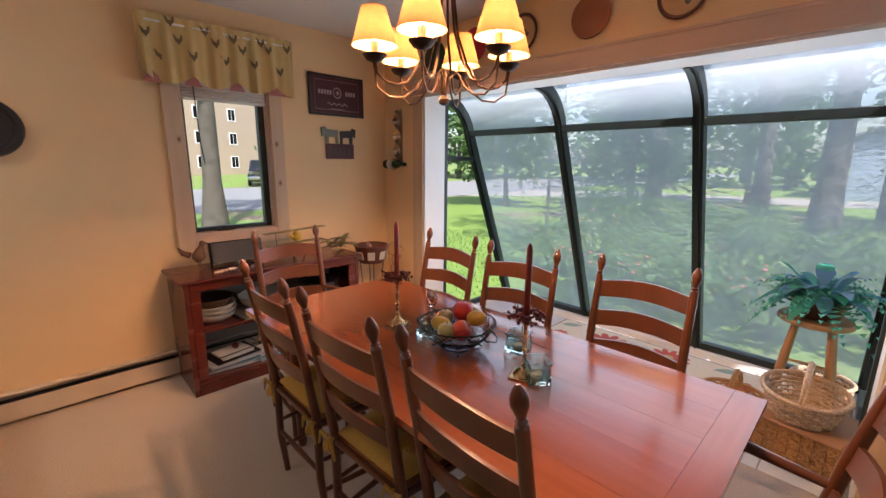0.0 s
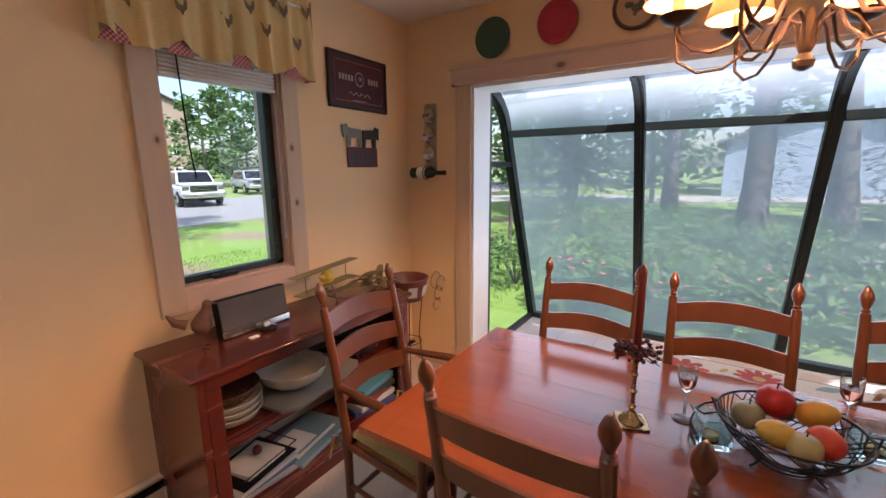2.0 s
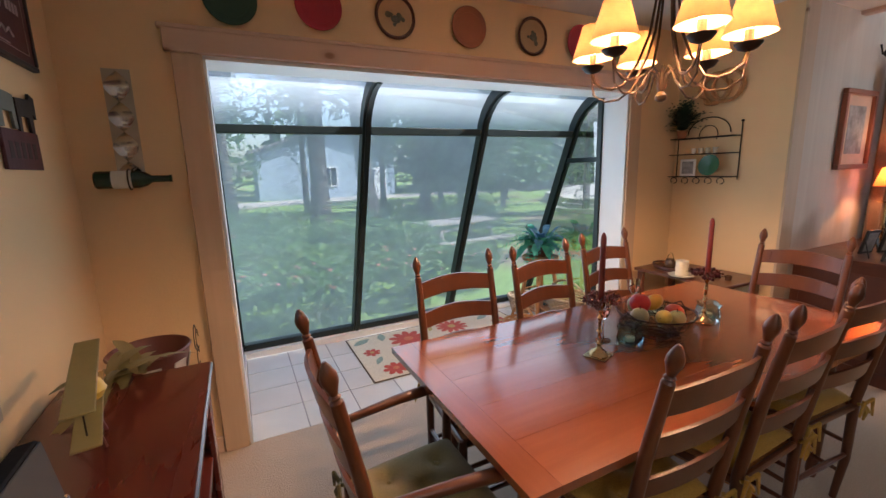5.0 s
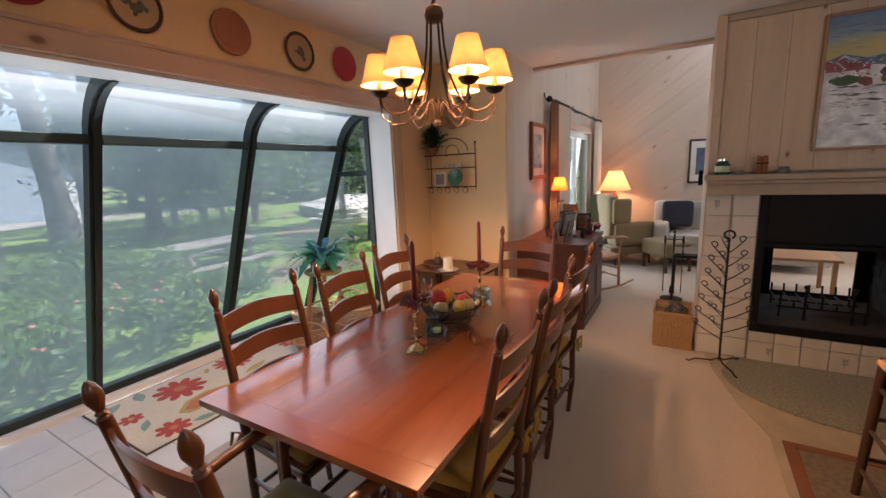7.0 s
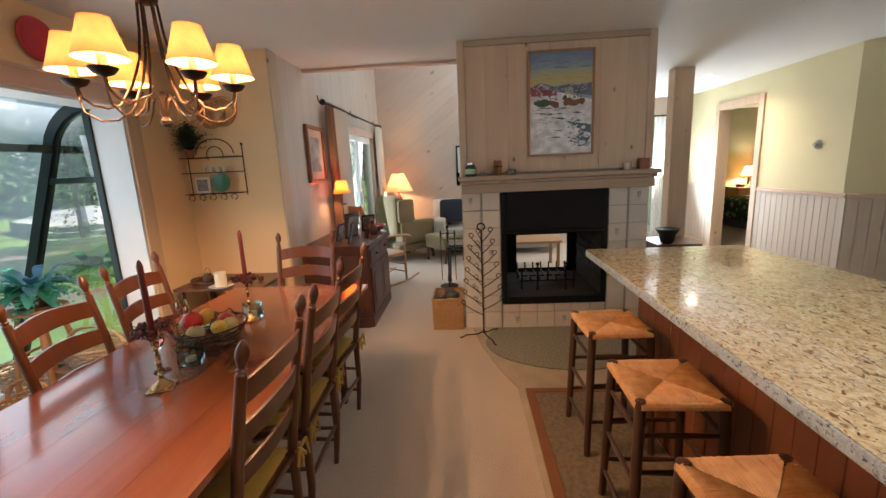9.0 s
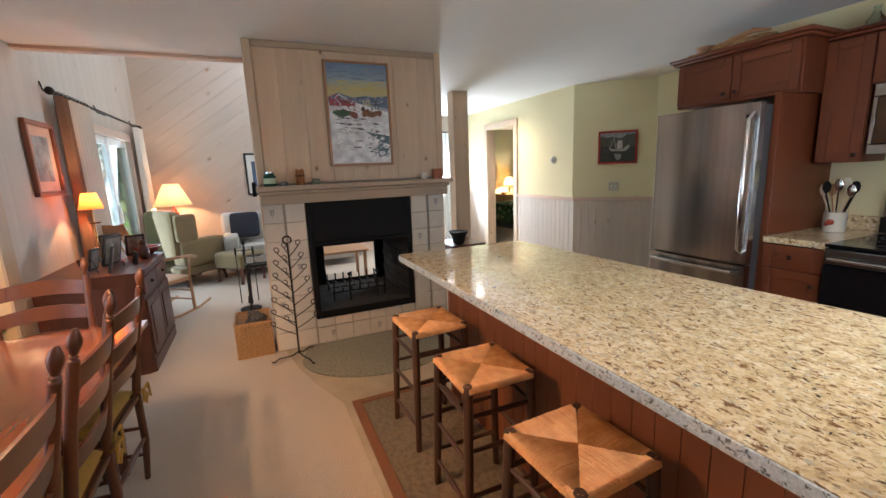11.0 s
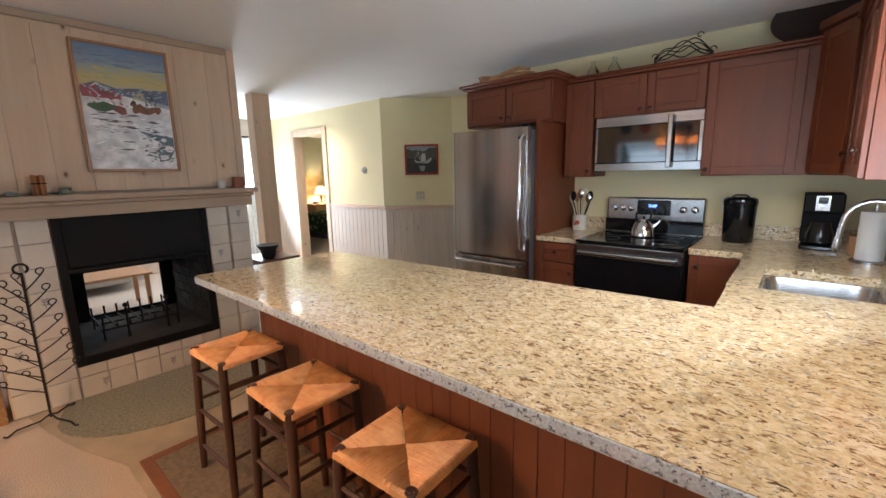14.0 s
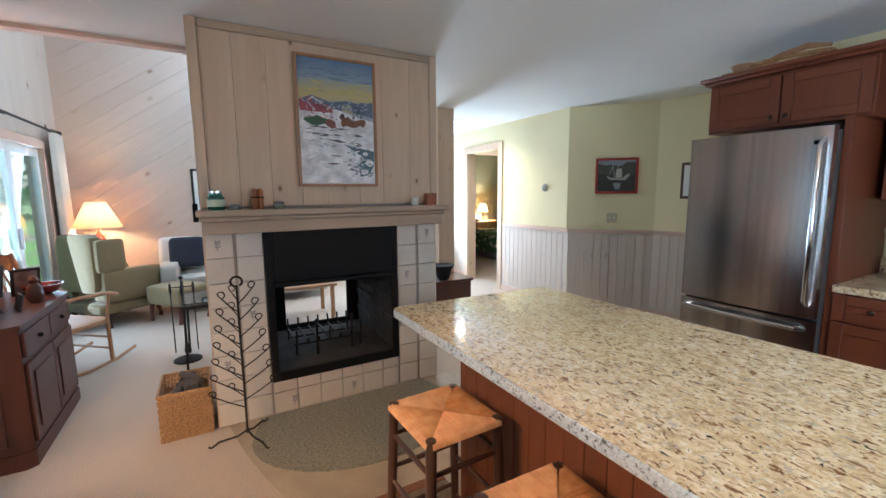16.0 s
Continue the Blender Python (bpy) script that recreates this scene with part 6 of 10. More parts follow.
# lower shelf
for k, (w_, d_, c_, nm) in enumerate(((0.34, 0.29, (0.40, 0.42, 0.46), "pale"), (0.32, 0.27, (0.10, 0.17, 0.24), "blue"), (0.33, 0.28, (0.50, 0.52, 0.54), "white"))):
    b_ = thing("game_box", (0.235, -1.53, 0.0925 + k * 0.0165), f"thin {nm} board game box lying in a stack", "box", "stacked game boxes", -4 + 5 * k)
    part("box", G().box(-d_ / 2, -w_ / 2, 0, d_ / 2, w_ / 2, 0.016, 0.002), plain(nm + "_card", c_, 0.6), b_)
b_ = thing("picture_book", (0.25, -1.22, 0.0925), "large pale blue coffee-table book with a grey cover", "book", rz=12)
part("cover", G().box(-0.13, -0.19, 0, 0.13, 0.19, 0.022, 0.002), plain("blue_grey_cover", (0.16, 0.26, 0.31), 0.35), b_)
part("jacket_print", G().box(-0.10, -0.16, 0.0222, 0.05, 0.02, 0.0228).box(0.065, -0.16, 0.0222, 0.085, 0.13, 0.0228), PAPER, b_)
tr = thing("paper_tray", (0.24, -1.51, 0.1425), "black wire tray with folded white papers", "tray", rz=10)
part("tray", G().box(-0.12, -0.15, 0, 0.12, 0.15, 0.006, 0.002).tube([(-0.12, -0.15, 0.05), (0.12, -0.15, 0.05), (0.12, 0.15, 0.05), (-0.12, 0.15, 0.05)], 0.003, 6, True), BLACKM, tr)
for q_ in range(4):
    part("paper", G().box(-0.08, -0.10, 0.0065 + 0.004 * q_, 0.09, 0.11, 0.0102 + 0.004 * q_, 0.0005, Matrix.Rotation(radians(1.5 * q_), 4, "Z")), PAPER, tr)
part("ornament", G().ball((0.0, 0.03, 0.045), 0.022, 12), CANDLE, tr, "burgundy ball ornament")
for k, (c_, nm) in enumerate((((0.06, 0.09, 0.25), "navy"), ((0.65, 0.66, 0.66), "white"), ((0.30, 0.05, 0.05), "red"), ((0.05, 0.05, 0.05), "black"), ((0.10, 0.30, 0.40), "teal"))):
    b_ = thing("game_case", (0.26, -0.80 + 0.0 * k, 0.0925 + k * 0.032), f"{nm} game case in a pile of cases", "box", "pile of game cases", 6 * ((k * 7) % 5) - 12)
    part("case", G().box(-0.11, -0.14, 0, 0.11, 0.14, 0.031, 0.002), plain(nm + "_case", c_, 0.4), b_)
# on top
sp = thing("speaker_dock", (0.215, -1.40, ST + 0.0005), "grey music speaker dock with a silver foot", "speaker")
m = Matrix.Rotation(radians(0), 4, "Z") @ Matrix.Rotation(radians(-8), 4, "Y")
part("body", G().box(-0.045, -0.165, 0.004, -0.004, 0.165, 0.172, 0.004, m), BLACKM, sp)
part("grille", G().box(-0.0035, -0.160, 0.034, 0.002, 0.160, 0.168, 0.002, m), plain("dark_grille", (0.075, 0.072, 0.075), 0.7, bump=0.6, bscale=500), sp)
part("band", G().box(-0.0035, -0.163, 0.004, 0.006, 0.163, 0.033, 0.002, m), CHROME, sp)
part("dock", G().lathe([(0.040, 0), (0.042, 0.012), (0.030, 0.018)], 24, Matrix.Translation((0.035, 0.02, 0))), BLACKG, sp)
part("dock_plug", G().box(0.03, 0.005, 0.018, 0.04, 0.03, 0.035, 0.002), WHITE, sp)
part("remote", G().box(0.06, -0.09, 0, 0.085, -0.05, 0.006, 0.001), PAPER, sp)
rs = thing("rooster_figurine", (0.18, -1.66, ST + 0.0005), "carved rooster figurine with a red comb on wire feet", "figurine", rz=60)
g = G().lathe([(0.004, 0.055), (0.032, 0.075), (0.040, 0.10), (0.030, 0.13), (0.018, 0.155), (0.015, 0.175), (0.019, 0.187), (0.012, 0.200), (0.003, 0.204)], 16, Matrix.Rotation(radians(18), 4, "Y"))
g.tube([(-0.02, 0, 0.10), (-0.06, 0, 0.115), (-0.085, 0, 0.15)], [0.02, 0.016, 0.004], 8)
g.tube([(0.075, 0, 0.18), (0.095, 0, 0.174)], [0.006, 0.001], 6)
g.tube([(0.03, 0.012, 0.06), (0.03, 0.02, 0.004), (0.05, 0.025, 0.004)], 0.003, 5).tube([(0.03, -0.012, 0.06), (0.03, -0.02, 0.004), (0.05, -0.025, 0.004)], 0.003, 5)
part("body", g, BIRDC, rs)
tb = thing("toy_biplane", (0.20, -0.98, ST + 0.0005), "wooden toy biplane on a stand with a yellow duck pilot", "toy", rz=12)
part("wing", G().box(-0.03, -0.26, 0.195, 0.03, 0.26, 0.201, 0.002), plain("olive_yellow_paint", (0.24, 0.19, 0.06), 0.5), tb, "upper wing")
part("wing", G().box(-0.028, -0.23, 0.10, 0.028, 0.23, 0.106, 0.002), plain("olive_yellow_paint_b", (0.24, 0.19, 0.06), 0.5), tb, "lower wing")
for y in (-0.17, 0.17):
    part("strut", G().tube([(0, y, 0.106), (0, y, 0.195)], 0.002, 5), IRON, tb)
part("duck", G().lathe([(0.004, 0.112), (0.032, 0.125), (0.042, 0.145), (0.034, 0.165), (0.022, 0.178), (0.010, 0.188)], 14).tube([(0, -0.03, 0.15), (0, -0.07, 0.165)], [0.02, 0.004], 6), plain("yellow_paint", (0.60, 0.44, 0.05), 0.4), tb)
part("undercarriage", G().tube([(0.0, -0.03, 0.10), (0.02, -0.05, 0.0)], 0.005, 6).tube([(0, 0.03, 0.10), (0.02, 0.05, 0.0)], 0.005, 6).tube([(0, 0, 0.10), (-0.05, 0, 0)], 0.005, 6), HUTCHWOOD, tb)

# baseboard heater along the west wall
h = thing("baseboard_heater", (0, 0, 0), "beige enamelled baseboard heater along the wall", "heater")
for ya, yb in ((-4.4, -1.80), (-1.799, -0.02)):
    part("housing", G().box(0.002, ya, 0.025, 0.055, yb, 0.135, 0.004).box(0.002, ya, 0.165, 0.040, yb, 0.180, 0.004).box(0.002, ya, 0.025, 0.008, yb, 0.18), HEATER, h)
    part("damper", G().box(0.010, ya + 0.001, 0.138, 0.052, yb - 0.001, 0.142), BLACKM, h)

# red tub on a wire stand in the corner, with sprays of dried leaves
t = thing("planter_tub", (0.22, -0.33, 0), "red-brown oval tub planter with cream panels on a wire stand", "planter")
part("stand", G().tube([(0.10 * math.cos(k * math.pi / 10), 0.10 * math.sin(k * math.pi / 10), 0.60) for k in range(20)], 0.003, 5, True).tube([(0.09 * math.cos(k * math.pi / 10), 0.09 * math.sin(k * math.pi / 10), 0.30) for k in range(20)], 0.003, 5, True), IRON, t)
for k in range(4):
    a = radians(45 + 90 * k)
    part("stand_leg", G().tube([(0.10 * math.cos(a), 0.10 * math.sin(a), 0.60), (0.075 * math.cos(a), 0.075 * math.sin(a), 0.35), (0.11 * math.cos(a), 0.11 * math.sin(a), 0.003)], 0.0035, 5), IRON, t)
part("tub", G().lathe([(0.105, 0.604), (0.112, 0.61), (0.142, 0.735), (0.148, 0.742), (0.142, 0.748), (0.132, 0.735), (0.10, 0.62)], 28), plain("red_brown_tub", (0.14, 0.035, 0.025), 0.4), t)
g = G()
for k in range(8):
    a = radians(45 * k + 10)
    mm = Matrix.Rotation(a, 4, "Z") @ Matrix.Translation((0.124, 0, 0.668)) @ Matrix.Rotation(radians(13.5), 4, "Y")
    part("panel", G().box(0.0, -0.030, -0.036, 0.006, 0.030, 0.036, 0.002, mm), plain("cream_panel_%d" % k, (0.52, 0.48, 0.42), 0.5) if k == 0 else bpy.data.materials["cream_panel_0"], t)
g = G()
for cy_, cz_, r_ in ((0.14, 0.70, 0.055), (0.17, 0.60, 0.045), (0.20, 0.665, 0.05), (0.15, 0.53, 0.04)):
    g.tube([(0.10, cy_ - 0.02 + r_ * math.cos(a * math.pi / 10), cz_ + r_ * math.sin(a * math.pi / 10)) for a in range(18)], 0.002, 5)
part("wire_curls", g, IRON, t, "curled wire scrolls", at=Matrix.Translation((0.05, 0.0, 0.02)))
sp_ = thing("dried_leaf_spray", (0.22, -0.70, ST + 0.0005), "bundle of long olive and yellow dried leaves lying on the sideboard", "plant")
random.seed(9)
g = G()
for k in range(20):
    broad(g, (random.uniform(-0.05, 0.05), random.uniform(-0.06, 0.06), 0.02 + 0.003 * k), (random.uniform(-0.5, 0.6), random.uniform(0.2, 1.0) * random.choice((1, 1, -1)), random.uniform(0.05, 0.5)), random.uniform(0.16, 0.28), random.uniform(0.014, 0.024), 0.35)
part("leaves", g, OLIVE, sp_)["kind"] = "stuff"

# wall things, west wall
v = thing("window_valance", (0.0, -1.335, 2.27), "gathered cream valance printed with roosters, red check lining", "curtain")
n_ = 90
rows = []
for i in range(9):
    f = i / 8
    row = []
    for j in range(n_ + 1):
        u = j / n_
        y = -0.455 + 0.91 * u
        ruff = math.sin(u * 46 + 1.2 * math.sin(u * 9)) * (0.016 if i > 1 else 0.008) + 0.006 * math.sin(u * 91)
        scal = 0.055 * abs(math.sin(u * math.pi * 3.5)) - 0.02
        drop = 0.345 * f + (scal * f * f)
        ends = -0.06 if j in (0, n_) and False else 0
        row.append((0.075 + ruff * (0.4 + 0.6 * f) + 0.012 * f, y, -drop + (0.012 * abs(math.sin(u * 60)) if i == 0 else 0)))
    rows.append(row)
g = G().sheet(rows)
valc = woven("valance_cloth", (0.66, 0.50, 0.22), (0.52, 0.38, 0.15), 260, 0.9, 0.2, 0.2)
part("cloth", g, valc, v)
for s in (-1, 1):
    part("return", G().sheet([[(x_, s * 0.456, -0.345 * f - (0.03 * f)) for x_ in (0.004, 0.05, 0.088)] for f in (0, 0.5, 1)]), valc, v)
g = G().tube([(0.07, -0.45, -0.035), (0.07, 0.45, -0.035)], 0.008, 8)
part("rod", g, WHITE, v)
chk = Nodes("red_check")
_v = chk.coords(shift=False)
_c = chk.add("TexChecker")
_c.inputs["Scale"].default_value = 110
_c.inputs[1].default_value, _c.inputs[2].default_value = (0.30, 0.02, 0.03, 1), (0.50, 0.30, 0.26, 1)
chk.link(_v, _c.inputs[0])
chk.base(_c.outputs[0])
for u in (0.0, 0.286, 0.571, 0.857, 1.0):
    y = -0.455 + 0.91 * u
    y = min(max(y, -0.41), 0.41)
    part("lining", G().plate([(-0.052, -0.010), (0.052, -0.010), (0.030, 0.030), (0, 0.058), (-0.030, 0.030)], 0, 0.003), chk.m, v, at=Matrix.Translation((0.078, y, -0.368)) @ Matrix.Rotation(radians(90), 4, "Z") @ Matrix.Rotation(radians(90), 4, "X"), smooth=False)
hen = plain("faded_rooster_print", (0.17, 0.13, 0.07), 0.9, var=0.3)
random.seed(3)
body_o = [(-0.024, 0.012), (-0.030, 0.030), (-0.018, 0.022), (-0.006, 0.006), (0.008, 0.004), (0.012, 0.024), (0.022, 0.030), (0.024, 0.018), (0.022, -0.004), (0.008, -0.020), (0.006, -0.030), (0.0, -0.030), (-0.004, -0.020), (-0.018, -0.010)]
for k in range(15):
    u = (k + 0.5) / 15 + random.uniform(-0.02, 0.02)
    f = (0.30, 0.62, 0.12)[k % 3] + random.uniform(-0.06, 0.06)
    y = -0.44 + 0.88 * u
    ruff = math.sin(u * 46 + 1.2 * math.sin(u * 9)) * 0.016
    part("rooster_print", G().plate(body_o, 0, 0.0015), hen, v, at=Matrix.Translation((0.082 + ruff * (0.4 + 0.6 * f) + 0.012 * f, y, -0.345 * f)) @ Matrix.Rotation(radians(90), 4, "Z") @ Matrix.Rotation(radians(90), 4, "X"), smooth=False)
bl = thing("roller_blind", (-0.01, -1.3225, 1.935), "raised pleated white blind with its cord", "blind")
for k in range(5):
    part("pleat", G().box(-0.030, -0.262, -0.095 + k * 0.017, 0.012, 0.262, -0.080 + k * 0.017, 0.005), CLOTHW, bl)
part("head_rail", G().box(-0.03, -0.264, -0.008, 0.014, 0.264, 0.02, 0.003), WHITE, bl)
part("bottom_rail", G().box(-0.032, -0.263, -0.112, 0.014, 0.263, -0.097, 0.004), WHITE, bl)
part("wand", G().tube([(0.02, -0.195, -0.02), (0.022, -0.185, -0.38), (0.02, -0.170, -0.52)], 0.0035, 6), BLACKM, bl)
part("cord", G().tube([(0.018, 0.245, -0.09), (0.02, 0.250, -0.5), (0.018, 0.252, -0.82)], 0.0012, 4).lathe([(0.004, 0), (0.005, 0.01), (0.002, 0.02)], 8, Matrix.Translation((0.018, 0.252, -0.84))), WHITE, bl)

s = thing("wall_sign", (0.0, -0.482, 1.955), "burgundy framed tin sign with faded pale lettering and a wreath", "sign")
part("frame", G().box(0.001, -0.245, -0.155, 0.022, 0.245, -0.138, 0.003).box(0.001, -0.245, 0.138, 0.022, 0.245, 0.155, 0.003).box(0.001, -0.245, -0.1375, 0.022, -0.228, 0.1375, 0.003).box(0.001, 0.228, -0.1375, 0.022, 0.245, 0.1375, 0.003), BLACKP, s)
part("board", G().box(0.001, -0.227, -0.137, 0.016, 0.227, 0.137), REDWOODEN, s)
g = G()
g.tube([(0.0165, 0.034 * math.cos(a * math.pi / 12), 0.022 + 0.038 * math.sin(a * math.pi / 12)) for a in range(24)], 0.005, 5, True).ball((0.0155, 0, 0.022), 0.015, 10)
part("wreath", g, GREYSIGN, s)
g = G()
random.seed(8)
for y0, n in ((-0.165, 5), (0.075, 4)):
    for k in range(n):
        g.box(0.0161, y0 + k * 0.024, 0.005, 0.0170, y0 + k * 0.024 + 0.017, 0.038)
part("lettering_bars", g, GREYSIGN, s)["kind"] = "stuff"
g = G().tube([(0.0165, -0.09 + 0.18 * k / 14, -0.065 + 0.010 * math.sin(k * 1.7)) for k in range(15)], 0.004, 5)
g.box(0.0161, -0.06, -0.105, 0.0168, 0.06, -0.100)
part("script_bar", g, GREYSIGN, s)
g = G().tube([(0.0163, -0.195, -0.11), (0.0163, 0.195, -0.11), (0.0163, 0.195, 0.11), (0.0163, -0.195, 0.11)], 0.0015, 4, True)
part("border_line", g, GREYSIGN, s)
s = thing("cow_plaque", (0.0, -0.475, 1.59), "cut-out cow silhouettes over a burgundy plaque with worn lettering", "sign")
cow = [(-0.155, 0.045), (-0.160, 0.115), (-0.125, 0.125), (-0.115, 0.105), (-0.01, 0.098), (-0.01, -0.005), (-0.03, -0.005), (-0.035, 0.045), (-0.095, 0.045), (-0.10, -0.005), (-0.125, -0.005), (-0.13, 0.06)]
part("cow", G().plate([(x, z) for x, z in cow], 0, 0.008), plain("grey_green_patina", (0.20, 0.22, 0.20), 0.6, var=0.3), s, "pale cow cut-out", at=Matrix.Translation((0.006, 0, 0)) @ Matrix.Rotation(radians(90), 4, "Z") @ Matrix.Rotation(radians(90), 4, "X"), smooth=False)
part("cow", G().plate([(-x * 0.98 - 0.0, z - 0.004) for x, z in cow], 0, 0.008), BLACKP, s, "black cow cut-out", at=Matrix.Translation((0.004, 0.0, 0)) @ Matrix.Rotation(radians(90), 4, "Z") @ Matrix.Rotation(radians(90), 4, "X"), smooth=False)
part("plaque", G().box(0.001, -0.125, -0.130, 0.012, 0.135, -0.008, 0.002), REDWOODEN, s)
g = G()
for k in range(5):
    g.box(0.0122, -0.095 + k * 0.042, -0.095, 0.0128, -0.070 + k * 0.042, -0.045)
part("lettering_bars", g, plain("worn_grey", (0.06, 0.045, 0.045), 0.7), s)

# candle sconce with a bottle, corner of the north wall
s = thing("bottle_rack", (0.20, 0.0, 1.42), "twisted tin wall rack holding a horizontal wine bottle", "wine rack")
g = G()
rows = []
for k in range(41):
    f = k / 40
    a = f * math.pi * 3.5
    rows.append([(0.045 * math.cos(a) * s_, -0.030 - 0.022 * math.sin(a) * s_, 0.02 + 0.43 * f) for s_ in (-1, 0, 1)])
part("twisted_strip", g.sheet(rows), STEEL, s)
part("back_strip", G().box(-0.05, -0.004, 0.0, 0.05, -0.001, 0.46, 0.001), plain("tin", (0.45, 0.40, 0.33), 0.3, 0.8), s)
part("ring", G().tube([(0.0, -0.06 + 0.044 * math.cos(a * math.pi / 10), 0.0 + 0.044 * math.sin(a * math.pi / 10)) for a in range(20)], 0.003, 6, True), IRON, s)
m = Matrix.Translation((-0.12, -0.06, 0.0)) @ Matrix.Rotation(radians(90), 4, "Y")
bo = thing("wine_bottle", (0.20, -0.0, 1.42), "dark green wine bottle with a white label held in the rack", "bottle")
part("glass", G().lathe([(0.032, 0), (0.037, 0.006), (0.037, 0.15), (0.030, 0.18), (0.015, 0.20), (0.014, 0.26), (0.016, 0.262), (0.016, 0.275)], 20, m), plain("dark_green_glass", (0.012, 0.035, 0.018), 0.08), bo)
part("label", G().lathe([(0.0375, 0.06), (0.0375, 0.13)], 20, m, cap=False), PAPER, bo)

# plates above the opening
def wall_plate(x, z, r, kind, label):
    p = thing("wall_plate", (x, 0.0, z), label, "plate", "plates above the wide opening")
    m = Matrix.Rotation(radians(90), 4, "X")
    rimm, field = {"green": (GREENSIGN, GREENSIGN), "red": (REDPLATE, REDPLATE), "terra": (TERRA, TERRA), "scene": (HUTCHWOOD, MARBLEM)}[kind]
    part("dish", G().lathe([(r * 0.6, 0.002), (r * 0.62, 0.006), (r, 0.018), (r * 0.985, 0.022), (r * 0.80, 0.014), (r * 0.03, 0.010)], 36, m), rimm, p)
    if kind == "scene":
        part("field", G().lathe([(r * 0.83, 0.0145), (r * 0.83, 0.0175), (r * 0.02, 0.0178)], 32, m), field, p)
        part("rim_band", G().tube([(r * 0.93 * math.cos(a * math.pi / 18), -0.021, r * 0.93 * math.sin(a * math.pi / 18)) for a in range(36)], 0.006, 6, True), rimm, p)
        random.seed(int(x * 100))
        g = G()
        for k in range(16):
            a, rr = random.uniform(0, 6.28), random.uniform(0, r * 0.42)
            cx_, cz_ = rr * math.cos(a), rr * math.sin(a) * 0.8 - 0.01
            g.ball((cx_, -0.018, cz_), random.uniform(0.008, 0.016), 8, squash=1.0)
        g.v = [(a, -0.018 + (b + 0.018) * 0.15, c) for a, b, c in g.v]
        part("painted_motif", g, plain("plate_motif_%d" % int(x * 100), (0.13, 0.13, 0.09), 0.6, var=0.5, scale=60), p)
    else:
        part("ring_ridge", G().tube([(r * 0.70 * math.cos(a * math.pi / 18), -0.0125, r * 0.70 * math.sin(a * math.pi / 18)) for a in range(36)], 0.0022, 5, True), rimm, p)


for x, z, r, kd, lb in ((0.67, 2.215, 0.115, "green", "dark green round plate on the wall"), (1.065, 2.235, 0.115, "red", "crimson round plate beside the green one"), (1.465, 2.235, 0.115, "scene", "tan plate with a dark rim and painted fruit"), (1.92, 2.235, 0.115, "terra", "plain terracotta plate in the middle"), (2.38, 2.235, 0.115, "scene", "tan plate with a dark rim and a painted bird"), (2.78, 2.235, 0.115, "red", "crimson round plate after the painted one"), (3.14, 2.24, 0.115, "green", "dark green round plate at the row's end")):
    wall_plate(x, z, r, kd, lb)
# clock on the west wall
c = thing("wall_clock", (0.0, -2.475, 1.592), "round wall clock with a thick dark rim and pale face", "clock")
mm = Matrix.Rotation(radians(90), 4, "Y")
part("rim", G().lathe([(0.145, 0.001), (0.150, 0.01), (0.145, 0.035), (0.122, 0.038), (0.112, 0.02)], 40, mm), BLACKP, c)
part("face", G().lathe([(0.114, 0.002), (0.114, 0.012), (0.01, 0.012)], 32, mm), plain("aged_face", (0.50, 0.36, 0.22), 0.6), c)
g = G()
for k in range(12):
    a = radians(30 * k)
    g.box(0.0125, -0.004, 0.080, 0.0135, 0.004, 0.102, m=Matrix.Rotation(a, 4, "X"))
part("hour_marks", g, BLACKP, c)
part("hour_pointer", G().box(0.014, -0.004, 0, 0.0155, 0.004, 0.06, m=Matrix.Rotation(radians(-50), 4, "X")), BLACKP, c)
part("minute_pointer", G().box(0.016, -0.003, 0, 0.0175, 0.003, 0.09, m=Matrix.Rotation(radians(75), 4, "X")), BLACKP, c)
# outlet and thermostat-like box
o = thing("wall_outlet", (0.0, -0.48, 0.42), "small dark plug in a wall socket", "socket")
part("plate", G().box(0.001, -0.035, -0.057, 0.006, 0.035, 0.057, 0.002), CERAMIC, o)
part("plug", G().box(0.0065, -0.022, -0.03, 0.04, 0.022, 0.02, 0.004), BLACKM, o)

# iron wall shelf on the short cream wall
w = thing("wire_wall_shelf", (XE, -0.265, 1.30), "black scrolled iron wall shelf with two wire tiers", "shelf")
g = G()
for s in (-1, 1):
    y = 0.235 * s
    part("upright", G().tube([(-0.005, y, 0.0), (-0.005, y, 0.40)], 0.004, 6).ball((-0.005, y, 0.41), 0.010, 8), IRON, w)
for z in (0.02, 0.19, 0.31):
    part("tier", G().tube([(-0.005, -0.235, z), (-0.11, -0.235, z), (-0.11, 0.235, z), (-0.005, 0.235, z)], 0.0035, 6, True).tube([(-0.04, -0.235, z), (-0.04, 0.235, z)], 0.002, 5).tube([(-0.075, -0.235, z), (-0.075, 0.235, z)], 0.002, 5), IRON, w)
g = G()
for k in range(5):
    y = -0.18 + 0.09 * k
    g.tube([(-0.11, y + 0.026 * math.cos(a), -0.008 + 0.022 * math.sin(a)) for a in [math.pi * q / 8 for q in range(-2, 13)]], 0.003, 5)
part("scrolls", g, IRON, w)
part("arch", G().tube([(-0.005, 0.16 * math.cos(radians(a)), 0.34 + 0.12 * math.sin(radians(a))) for a in range(0, 181, 12)], 0.004, 6).tube([(-0.005, 0.07 * math.cos(radians(a)), 0.33 + 0.07 * math.sin(radians(a))) for a in range(-30, 211, 15)], 0.003, 6), IRON, w)
fr = thing("small_picture", (XE - 0.06, -0.16, 1.3255), "small white framed sketch standing on the iron shelf", "picture")
